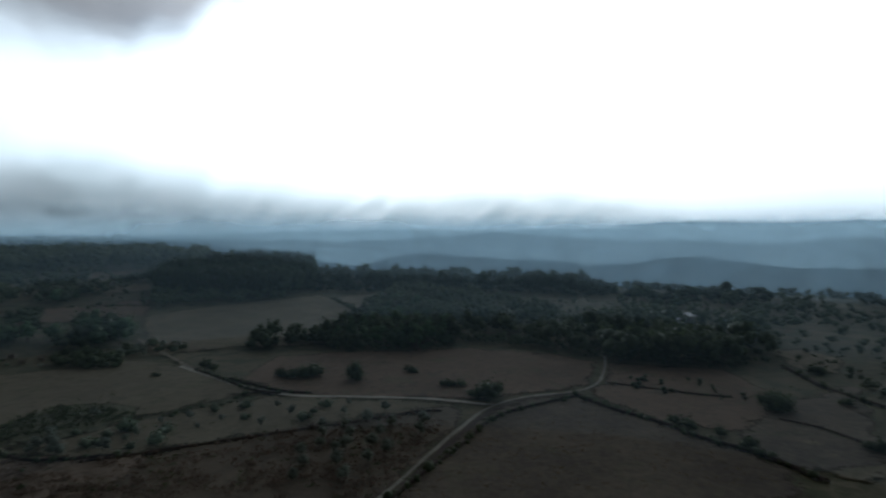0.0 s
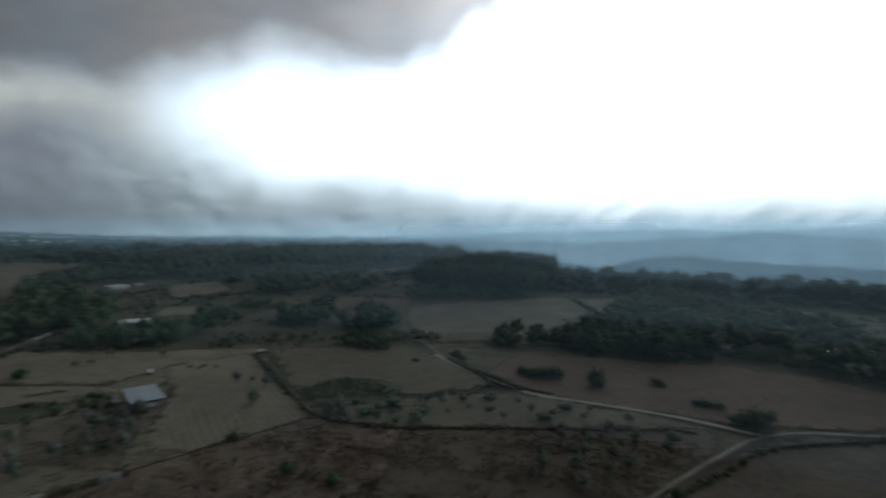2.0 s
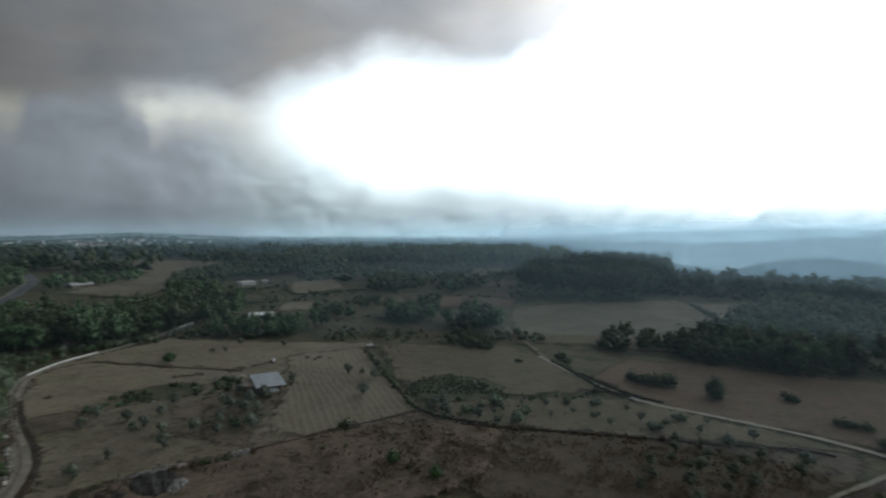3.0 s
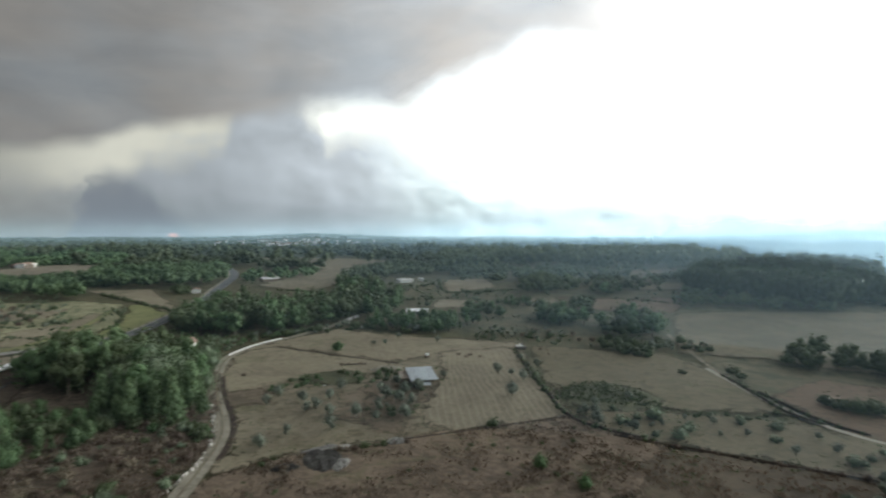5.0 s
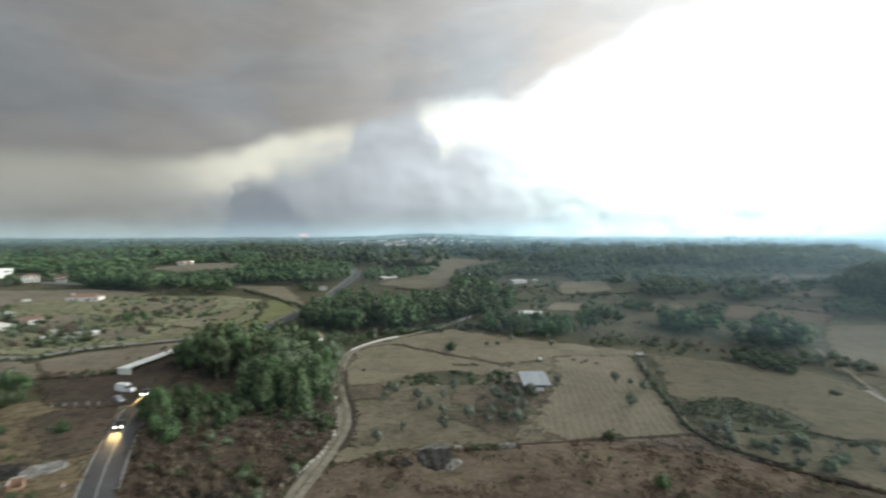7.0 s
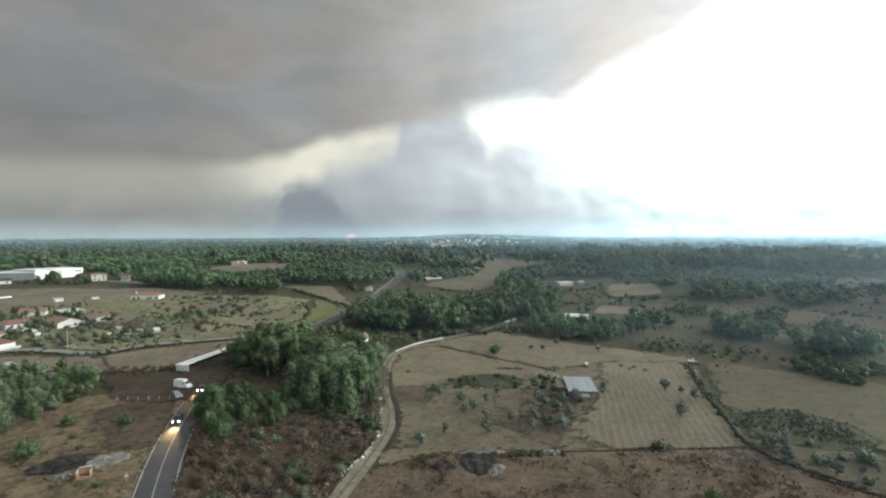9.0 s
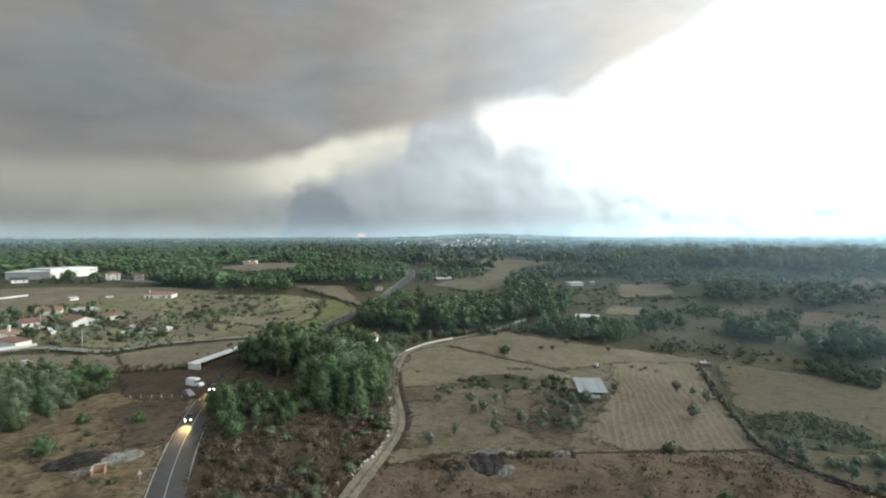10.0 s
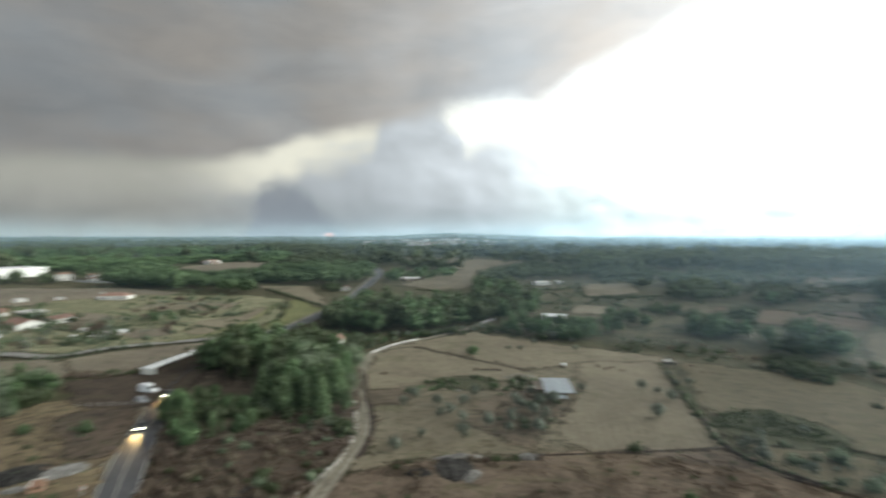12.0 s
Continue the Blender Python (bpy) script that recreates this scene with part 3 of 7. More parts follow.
def field(name, corners, material, label, category="field"):
    """A field of its own soil or crop with a slightly ragged border, laid over the land."""
    if name not in ("meadow", "grove_floor", "brown_scrub", "olive_terrace", "east_scrub", "dry_slope", "terrace", "farmland", "weedy_patch"):
        OPEN.append(list(corners))
    rng = random.Random(int(sum(c[0] * 7 + c[1] * 3 for c in corners)) % 9973)
    border = []
    loop = [Vector(c) for c in corners]
    for a, b in zip(loop, loop[1:] + loop[:1]):
        n = max(2, int((b - a).length / 5))
        for k in range(n):
            q = a.lerp(b, k / n)
            border.append(q + Vector((rng.uniform(-1.3, 1.3), rng.uniform(-1.3, 1.3))))
    # reach a little over the neighbours
    turn = sum(a.x * b.y - b.x * a.y for a, b in zip(border, border[1:] + border[:1]))
    grown = []
    for i, q in enumerate(border):
        d = (border[(i + 2) % len(border)] - border[i - 2]).normalized()
        grown.append(q + Vector((d.y, -d.x)) * (2.2 if turn > 0 else -2.2))
    border = grown
    bm = bmesh.new()
    face = bm.faces.new([bm.verts.new((q.x, q.y, 0)) for q in border])
    bmesh.ops.inset_region(bm, faces=[face], thickness=3.6, use_even_offset=False)
    lo = [min(q[i] for q in border) for i in (0, 1)]
    hi = [max(q[i] for q in border) for i in (0, 1)]
    step = max(6.0, max(hi[0] - lo[0], hi[1] - lo[1]) / 40)
    for i in (0, 1):
        v = lo[i] + step
        while v < hi[i]:
            co, no = ((v, 0, 0), (1, 0, 0)) if i == 0 else ((0, v, 0), (0, 1, 0))
            bmesh.ops.bisect_plane(bm, geom=bm.verts[:] + bm.edges[:] + bm.faces[:], plane_co=co, plane_no=no)
            v += step
    FIELD_LIFT[0] += 0.006
    for v in bm.verts:
        r = math.hypot(v.co.x, v.co.y)
        v.co.z = height(v.co.x, v.co.y) + FIELD_LIFT[0] + 0.0012 * max(0, r - 100)
    bmesh.ops.recalc_face_normals(bm, faces=bm.faces)
    for f in bm.faces:
        if f.normal.z < 0:
            f.normal_flip()
    me = bpy.data.meshes.new(name)
    bm.to_mesh(me)
    bm.free()
    me.materials.append(material)
    me.shade_smooth()
    ring = np.array([(q.x, q.y) for q in border])
    step_ = np.roll(ring, -1, 0) - ring
    far = []
    for v in me.vertices:
        to = np.array((v.co.x, v.co.y)) - ring
        k = np.clip((to * step_).sum(1) / np.maximum((step_ ** 2).sum(1), 1e-9), 0, 1)
        far.append(min(1.0, float(np.sqrt(((to - step_ * k[:, None]) ** 2).sum(1)).min()) / 3.4))
    me.attributes.new("rim", "FLOAT", "POINT").data.foreach_set("value", far)
    return tagged(new(name, me), label, category, kind="structure")


def ribbon(name, pts, width, material, lift, label, category="road", crown=0.0, kind="structure", parent=None, wobble=0.0):
    """A road, track or painted line that follows the land."""
    line = spline(pts, 3.0)
    rng = random.Random(len(line) * 13 + int(width * 10))
    verts, faces = [], []
    for i, p in enumerate(line):
        d = (line[min(i + 1, len(line) - 1)] - line[max(i - 1, 0)]).normalized()
        n = Vector((-d.y, d.x))
        for s in (-1.0, -0.5, 0.0, 0.5, 1.0):
            q = p + n * (s * width / 2 + (rng.uniform(-wobble, wobble) if abs(s) == 1 else 0))
            r = math.hypot(q.x, q.y)
            verts.append((q.x, q.y, height(p.x, p.y) + lift + 0.0012 * max(0, r - 100) + crown * (1 - s * s)))
    for i in range(len(line) - 1):
        for s in range(4):
            a = i * 5 + s
            faces.append((a, a + 1, a + 6, a + 5)[::-1])
    me = mesh_of(name, verts, faces, material, True)
    me.attributes.new("rim", "FLOAT", "POINT").data.foreach_set("value", [(0.15, 0.8, 1.0, 0.8, 0.15)[i % 5] for i in range(len(verts))])
    ob = new(name, me)
    if parent:
        ob.parent = parent
        return tagged(ob, label)
    return tagged(ob, label, category, kind=kind)


# fields, nearest last
field("farmland", [(-178.5, 42.7), (-200.4, 58.8), (-219.3, 101.9), (-194.9, 116.9), (-149.0, 147.0), (-113.3, 118.4), (-79.7, 97.2), (-90.0, 61.9), (-97.6, 29.8), (-95.0, 21.9), (-113.9, 30.1), (-140.2, 35.6)], OLIVE_PLOT, "dry grey-beige farmland between lane and hedge")
field("far_clearing", [(-726.3, 215.7), (-652.4, 298.2), (-576.9, 340.7), (-479.8, 238.7), (-377.4, 173.6), (-363.1, 144.1), (-411.4, 123.2), (-460.6, 170.8), (-516.2, 223.3), (-623.8, 185.6)], OLIVE_PLOT, "straw-grey fallow clearing between woods")
field("far_pasture", [(-622.9, -58.6), (-675.6, -15.6), (-751.9, 38.4), (-571.4, 21.0), (-561.4, -28.9)], GREY_FIELD, "grey-brown far pasture beside a white house")
field("ploughed_field", [(-437.7, 14.3), (-424.7, 53.4), (-324.1, 53.5), (-314.7, 47.2), (-360.2, 39.9), (-400.2, 27.5)], PALE_FIELD, "beige ploughed field beside the road")
field("green_field", [(-352.5, 33.5), (-348.0, 40.4), (-312.6, 46.5), (-304.4, 50.3), (-274.9, 30.9), (-253.0, 14.1), (-267.4, 12.1), (-298.8, 25.6)], GREEN_FIELD, "light green grass field beside the road")
field("fallow_land", [(-418.1, -194.6), (-458.2, -193.3), (-466.0, -153.6), (-450.3, -80.6), (-414.8, -36.6), (-379.1, -57.6), (-376.1, -102.4), (-362.5, -152.7)], GREY_FIELD, "grey-brown fallow strip below a factory")
field("meadow", [(-243.9, -113.2), (-247.8, -92.8), (-254.0, -63.4), (-296.0, -44.6), (-403.9, -59.6), (-388.6, -102.6), (-373.5, -157.4), (-360.2, -167.6)], MEADOW, "weedy green land between village gardens")
field("ploughed_field", [(-232.3, -107.7), (-232.7, -87.1), (-221.2, -55.1), (-197.2, -46.5), (-196.9, -64.2), (-199.1, -92.2)], GREY_FIELD, "grey-brown ploughed field below the village road")
field("meadow", [(-410.5, -62.4), (-380.5, 10.7), (-353.7, 30.0), (-290.8, 23.5), (-245.4, -2.2), (-243.4, -27.6), (-245.4, -58.1), (-266.4, -69.9), (-311.4, -66.1), (-344.8, -61.4)], MEADOW, "patchy green and straw meadow with low terraces")
field("meadow", [(-245.6, -91.9), (-241.3, -73.1), (-231.8, -57.8), (-242.9, -36.3), (-308.0, -54.7), (-289.6, -72.5), (-278.1, -86.7), (-264.0, -96.9)], MEADOW, "weedy green meadow below the village")
field("meadow_strip", [(-366.9, -50.7), (-364.8, -21.7), (-352.4, 3.0), (-324.3, -3.5), (-327.1, -31.6), (-342.1, -51.8)], PALE_FIELD, "pale straw strip across the meadow")
field("meadow_strip", [(-290.9, -17.0), (-303.9, 2.9), (-333.3, 18.0), (-300.3, 14.9), (-256.7, -4.9), (-253.4, -19.4)], PALE_FIELD, "pale straw strip across the meadow")
field("meadow_strip", [(-274.8, -48.6), (-275.2, -31.4), (-259.2, -22.3), (-254.0, -40.4)], GREY_FIELD, "bare beige plot in the meadow")
field("grey_field", [(-404.6, -170.6), (-421.9, -158.7), (-423.7, -139.5), (-405.1, -110.4), (-368.3, -103.3), (-355.5, -133.6), (-362.5, -152.7)], GREY_FIELD, "grey-beige bare field behind the village")
field("bare_yard", [(-316.7, -82.1), (-339.7, -73.8), (-308.0, -54.7), (-285.6, -60.6), (-294.6, -73.8)], GREY_FIELD, "bare beige yard beside small houses")
field("ploughed_field", [(-221.2, -55.1), (-228.7, -40.2), (-238.1, -9.0), (-229.1, -10.8), (-201.7, -27.2), (-193.8, -30.4), (-197.2, -46.5)], GREY_FIELD, "grey-brown ploughed field behind the long shed")
field("distant_field", [(-358.8, 261.7), (-337.5, 292.9), (-290.3, 259.3), (-294.4, 221.8)], PALE_FIELD, "beige field edged by a dark hedge")
field("distant_field", [(-271.2, 196.5), (-257.7, 210.2), (-229.7, 193.2), (-246.0, 173.1)], PALE_FIELD, "small pale field beside a white shed")
field("distant_field", [(-316.4, 313.5), (-299.3, 360.2), (-264.9, 339.3), (-273.5, 290.2)], DRY_NORTH, "dull straw field between far trees")
field("distant_field", [(-254.4, 316.3), (-239.9, 376.2), (-211.9, 336.6), (-221.7, 288.9)], DRY_NORTH, "dull straw field between far trees")
field("distant_field", [(-242.7, 237.3), (-217.5, 271.1), (-201.8, 259.4), (-216.0, 215.2)], DRY_NORTH, "dull straw field between far trees")
field("distant_field", [(-550.2, 268.3), (-524.0, 343.2), (-431.6, 320.0), (-448.9, 248.8)], DRY_NORTH, "dull dry field between far woods")
field("distant_field", [(-429.3, 360.4), (-371.6, 419.0), (-303.3, 373.3), (-357.1, 319.2)], DRY_NORTH, "dull dry field between far woods")
field("distant_field", [(-284.8, 401.1), (-234.5, 452.2), (-188.9, 416.4), (-238.4, 360.0)], RED_SOIL, "brown fallow field between far woods")
field("distant_field", [(-173.3, 326.2), (-141.0, 369.7), (-119.2, 354.3), (-152.8, 303.0)], DRY_NORTH, "dull dry field below a pine stand")
field("distant_field", [(-251.9, 324.2), (-200.4, 358.5), (-176.1, 340.0), (-223.8, 301.4)], DRY_NORTH, "dull dry field below a pine stand")
field("distant_field", [(-227.6, 257.0), (-171.8, 307.5), (-149.4, 261.1), (-197.4, 223.0)], RED_SOIL, "brown fallow field among scattered trees")
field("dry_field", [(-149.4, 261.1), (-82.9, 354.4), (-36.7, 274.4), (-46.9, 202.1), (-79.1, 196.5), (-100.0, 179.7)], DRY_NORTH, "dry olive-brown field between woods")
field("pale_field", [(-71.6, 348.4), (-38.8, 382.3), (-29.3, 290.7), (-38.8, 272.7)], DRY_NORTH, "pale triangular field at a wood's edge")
field("red_field", [(-58.3, 181.7), (10.1, 193.1), (40.3, 182.4), (51.0, 173.9), (42.6, 147.5), (22.1, 139.5), (11.4, 134.3), (-37.8, 137.3), (-58.8, 151.4)], RED_SOIL, "reddish-brown bare field with dark bushes")
field("grey_field", [(54.7, 173.0), (89.4, 163.8), (86.6, 136.3), (77.8, 120.5), (61.3, 110.0), (49.5, 118.8), (38.3, 140.2), (46.0, 148.7)], RED_SOIL, "dull brown field below a dark wood")
field("straw_patch", [(124.4, 192.2), (113.0, 168.7), (118.3, 156.3), (135.8, 177.0), (137.8, 196.5)], DRY_NORTH, "dull straw patch on a dark slope")
field("weedy_patch", [(71.8, 108.6), (67.4, 94.1), (73.7, 86.8), (86.2, 100.8), (81.1, 106.8)], DRY_NORTH, "greenish weedy strip beside a hedge")
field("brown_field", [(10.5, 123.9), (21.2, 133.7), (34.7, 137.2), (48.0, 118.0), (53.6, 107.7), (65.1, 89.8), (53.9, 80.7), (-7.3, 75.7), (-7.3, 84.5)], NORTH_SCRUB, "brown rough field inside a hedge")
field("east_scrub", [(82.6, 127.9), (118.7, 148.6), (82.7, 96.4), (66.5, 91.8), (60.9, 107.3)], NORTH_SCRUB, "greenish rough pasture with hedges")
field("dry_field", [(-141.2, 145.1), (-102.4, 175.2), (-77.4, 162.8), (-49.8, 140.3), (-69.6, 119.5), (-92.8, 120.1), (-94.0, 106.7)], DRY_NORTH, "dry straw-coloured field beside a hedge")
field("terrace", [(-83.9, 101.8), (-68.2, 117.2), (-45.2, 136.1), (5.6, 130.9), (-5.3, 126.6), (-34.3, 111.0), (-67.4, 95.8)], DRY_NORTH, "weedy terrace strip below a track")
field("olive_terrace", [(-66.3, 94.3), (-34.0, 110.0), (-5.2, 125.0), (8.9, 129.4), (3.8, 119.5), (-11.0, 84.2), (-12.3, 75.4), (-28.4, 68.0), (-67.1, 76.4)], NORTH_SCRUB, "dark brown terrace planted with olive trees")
field("thicket_floor", [(-95.7, 107.6), (-94.2, 125.0), (-82.5, 126.6), (-72.3, 123.7), (-70.5, 117.8), (-76.2, 107.0), (-84.9, 103.7)], THICKET, "dark olive weeds on a low mound", "thicket")
field("upper_field", [(-192.9, 51.1), (-206.4, 70.3), (-219.3, 101.9), (-192.8, 115.7), (-149.3, 146.0), (-141.4, 137.3), (-153.0, 112.2), (-151.8, 93.8), (-172.1, 80.5), (-197.8, 67.5)], PALE_FIELD, "dry beige field below a row of trees")
field("pale_field", [(-141.5, 34.6), (-166.3, 39.9), (-192.6, 52.1), (-196.8, 67.2), (-171.4, 80.2), (-149.8, 93.0), (-141.4, 75.9), (-150.1, 64.8), (-141.4, 47.2)], PALE_FIELD, "pale dry field inside a low stone wall")
field("olive_plot", [(-140.4, 35.0), (-141.4, 47.2), (-132.1, 72.9), (-122.5, 85.0), (-94.5, 64.9), (-93.6, 55.0), (-99.2, 30.2), (-96.2, 22.7), (-113.9, 30.1), (-126.8, 34.3)], OLIVE_PLOT, "grey-beige olive plot with dry soil")
field("weedy_patch", [(-129.1, 61.0), (-131.1, 72.3), (-130.2, 82.7), (-122.7, 91.4), (-107.9, 76.8), (-100.8, 66.1), (-102.1, 57.0), (-114.6, 53.0)], WEEDY, "brown weedy patch before a barn")
field("weedy_patch", [(-142.8, 20.3), (-146.6, 32.9), (-144.4, 45.8), (-132.2, 42.9), (-132.9, 30.0), (-137.4, 21.8)], WEEDY, "brown weedy band across an olive plot")
field("weedy_patch", [(-133.3, 73.0), (-127.4, 83.7), (-109.1, 73.4), (-94.7, 59.2), (-97.7, 54.9), (-115.8, 60.9)], WEEDY, "brown bare soil before a barn")
field("weedy_patch", [(-152.1, 58.5), (-151.4, 72.5), (-141.5, 76.3), (-133.8, 71.4), (-138.3, 57.6)], THICKET, "green weeds beside an olive plot")
field("striped_field", [(-153.0, 112.2), (-143.3, 139.1), (-113.5, 117.6), (-80.5, 96.6), (-91.2, 62.7), (-102.4, 71.5), (-121.7, 90.7)], STRIPED, "mown straw field with parallel rows")
field("brown_scrub", [(-96.1, 21.6), (-98.7, 30.1), (-90.4, 62.2), (-79.7, 97.2), (-56.9, 97.7), (-49.1, 74.0), (-69.1, 12.2), (-86.8, 14.9)], BROWN_SCRUB, "brown rough scrubland with dead weeds")
field("dry_slope", [(-138.2, -63.7), (-150.5, -55.9), (-166.4, -45.9), (-169.7, -36.9), (-156.4, -23.6), (-120.6, -20.5), (-98.2, -20.3), (-83.7, -18.9), (-90.9, -44.1)], YELLOW_GRASS, "slope of yellow-brown dry grass beside the road")
field("earth_yard", [(-190.1, -47.1), (-191.5, -30.0), (-215.8, -5.9), (-164.3, -2.5), (-156.4, -14.3), (-152.1, -22.2), (-158.6, -35.7)], DARK_YARD, "dark bare earth yard beside the road", "yard")
field("grove_floor", [(-124.6, -13.1), (-156.4, -14.3), (-192.6, -3.2), (-211.3, 33.3), (-192.5, 43.3), (-141.2, 32.6), (-113.4, 25.1), (-94.3, 13.9), (-85.7, 9.2), (-81.3, -10.4), (-95.8, -11.6)], WOOD_FLOOR, "dark brown bracken floor of a small wood")

field("road_bank", [(-153.5, -39.1), (-155.8, -33.7), (-151.9, -21.5), (-136.4, -21.2), (-122.3, -21.0), (-119.3, -25.5), (-129.0, -31.5)], WOOD_FLOOR, "dark brown earth beside the road", "bank")
field("road_bank", [(-153.4, -13.9), (-135.2, -10.8), (-114.7, -11.3), (-91.2, -9.5), (-91.8, -11.5), (-115.4, -13.5), (-132.1, -14.0)], DARK_YARD, "dark red-brown earth bank beside the road", "bank")

# roads and tracks
MAIN = [(-76.8, -14.2), (-97.1, -16.2), (-116.5, -17.0), (-137.0, -16.5), (-162.5, -14.6), (-190.6, -8.7), (-232.4, 7.3), (-268.4, 30.2), (-308.5, 52.7), (-353.6, 73.7), (-408.7, 95.0), (-467.3, 119.0), (-519.9, 133.9), (-572.7, 140.8)]
road = ribbon("main_road", MAIN, 7.0, ASPHALT, 0.30, "grey asphalt country road with white lines", crown=0.05)


def offset(pts, d):
    line = spline(pts, 6.0)
    out = []
    for i, p in enumerate(line):
        t = (line[min(i + 1, len(line) - 1)] - line[max(i - 1, 0)]).normalized()
        out.append((p.x - t.y * d, p.y + t.x * d))
    return out


ribbon("edge_line", offset(MAIN, 3.1), 0.22, PAINT, 0.345, "worn white edge line", parent=road)
ribbon("edge_line", offset(MAIN, -3.1), 0.22, PAINT, 0.345, "worn white edge line", parent=road)
ribbon("centre_line", offset(MAIN, 0.1), 0.16, PAINT, 0.372, "worn white centre line", parent=road)
# dark brown strip laid over one stretch of the asphalt
ribbon("dirt_cover", [(-151.0, -15.7), (-162.5, -14.6), (-176.0, -12.2), (-190.6, -8.7), (-212.0, -0.8), (-232.4, 7.3)], 7.4, DARK_YARD, 0.42, "dark brown stretch laid over the road", parent=road)
ribbon("verge", offset(MAIN, 4.7), 2.2, TRACK, 0.20, "pale gravel verge beside the road", "verge", wobble=0.5)
LANE = [(-76.4, 6.8), (-89.9, 14.5), (-100.7, 20.8), (-112.9, 26.9), (-125.7, 30.7), (-145.8, 34.1), (-166.6, 38.9), (-188.5, 47.1), (-200.4, 58.8), (-208.6, 72.3), (-220.3, 91.1), (-228.2, 105.9), (-245.1, 124.8)]
ribbon("dirt_lane", LANE, 3.3, TRACK, 0.34, "pale dirt lane with wheel tracks", wobble=0.15)
ribbon("grass_strip", LANE, 0.6, OLIVE_PLOT, 0.37, "dry grass strip between wheel tracks", "verge", wobble=0.15)
# shade of the cut bank beside the lane, put into a dark ribbon
ribbon("lane_bank", [(-162.6, 39.5), (-145.2, 35.8), (-134.8, 34.3), (-123.8, 32.7), (-114.0, 29.8), (-103.6, 25.0)], 1.3, DARK_EARTH, 0.37, "dark strip for the shade along the dirt lane's earth bank", "bank", wobble=0.12)
VILLAGE = [(-236.8, -109.9), (-238.3, -100.0), (-242.3, -87.9), (-236.4, -75.4), (-227.8, -59.6), (-236.2, -43.7), (-240.8, -27.3), (-242.9, -9.2), (-244.7, 7.5)]
ribbon("village_road", VILLAGE, 5.0, LANE_TAR, 0.36, "pale grey village road", wobble=0.3)
ribbon("grass_track", [(-242.1, -27.4), (-252.9, -9.7), (-274.7, 2.8), (-307.4, 15.2), (-337.1, 23.4)], 4.0, GREEN_FIELD, 0.40, "pale grassy track across a meadow", wobble=0.5)
NORTH_LANE = [(-13.1, 75.4), (-8.4, 86.8), (-1.1, 103.5), (6.3, 119.1), (11.5, 127.8), (21.6, 136.3), (35.5, 140.6), (43.6, 147.5), (50.2, 161.8), (56.8, 182.2)]
ribbon("field_lane", NORTH_LANE, 0.9, TRACK, 0.36, "narrow pale lane between field walls", wobble=0.2)
ribbon("lane_bank", offset(NORTH_LANE[:7], -1.5), 1.5, DARK_EARTH, 0.33, "dark overgrown bank beside a narrow lane", "bank", wobble=0.35)
ribbon("field_path", [(10.3, 130.0), (13.1, 130.4)], 1.0, TRACK, 0.34, "pale trodden path across fields", wobble=0.2)
ribbon("field_path", [(-84.3, 167.5), (-71.4, 156.2), (-58.2, 145.5), (-46.0, 138.8), (-37.5, 136.3), (-22.2, 135.2), (-3.0, 133.4), (10.8, 130.1)], 1.6, PATH_DIRT, 0.34, "pale trodden path across fields", wobble=0.2)
ribbon("field_path", [(-77.4, 162.8), (-104.6, 190.3), (-122.9, 209.9)], 2.0, OLIVE_PLOT, 0.34, "pale trodden path across fields", wobble=0.2)

# translucent shells that imitate smoke haze; near ones lift dark tones, far ones glow
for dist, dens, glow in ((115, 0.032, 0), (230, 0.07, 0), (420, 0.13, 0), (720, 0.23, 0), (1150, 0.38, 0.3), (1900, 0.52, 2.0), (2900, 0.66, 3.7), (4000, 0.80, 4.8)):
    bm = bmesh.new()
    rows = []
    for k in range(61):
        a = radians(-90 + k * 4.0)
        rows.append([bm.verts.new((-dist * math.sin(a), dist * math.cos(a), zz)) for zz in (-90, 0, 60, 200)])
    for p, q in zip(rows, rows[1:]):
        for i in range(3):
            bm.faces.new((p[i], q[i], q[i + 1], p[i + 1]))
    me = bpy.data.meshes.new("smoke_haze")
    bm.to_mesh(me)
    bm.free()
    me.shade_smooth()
    me.materials.append(haze_sheet("painted_haze", dens, glow, (0.44, 0.60, 0.70) if dist < 600 else (0.44, 0.64, 0.82), 150.0 if dist < 2500 else 185.0))
    tagged(new("smoke_haze", me), "translucent shell imitating blue-grey smoke haze, glowing when far off", "smoke", kind="stuff")


# ---------------------------------------------------------------- plants
def leaf_cloud(rng, lobes, count, size, jitter=0.22):
    """Leaf sprays spread over a few rounded lobes: arrays of vertices and quads."""
    lobes = np.array(lobes, dtype=float)
    area = (lobes[:, 3] * lobes[:, 4] + lobes[:, 3] * lobes[:, 5]) ** 1.0
    pick = rng.choice(len(lobes), count, p=area / area.sum())
    d = rng.normal(size=(count, 3))
    d[:, 2] += 0.25
    d /= np.linalg.norm(d, axis=1)[:, None]
    rad = 1 + rng.normal(0, jitter, count)
    L = lobes[pick]
    c = L[:, :3] + d * L[:, 3:] * rad[:, None]
    nrm = d + rng.normal(0, 0.30, (count, 3))
    nrm /= np.linalg.norm(nrm, axis=1)[:, None]
    t = np.cross(nrm, rng.normal(size=(count, 3)))
    t /= np.linalg.norm(t, axis=1)[:, None]
    b = np.cross(nrm, t)
    s = size * rng.uniform(0.6, 1.5, (count, 1))
    v = np.stack([c - t * s, c - b * s * 0.6 + nrm * s * 0.25, c + t * s, c + b * s * 0.6 + nrm * s * 0.25], 1)
    return v.reshape(-1, 3), np.arange(count * 4).reshape(-1, 4)


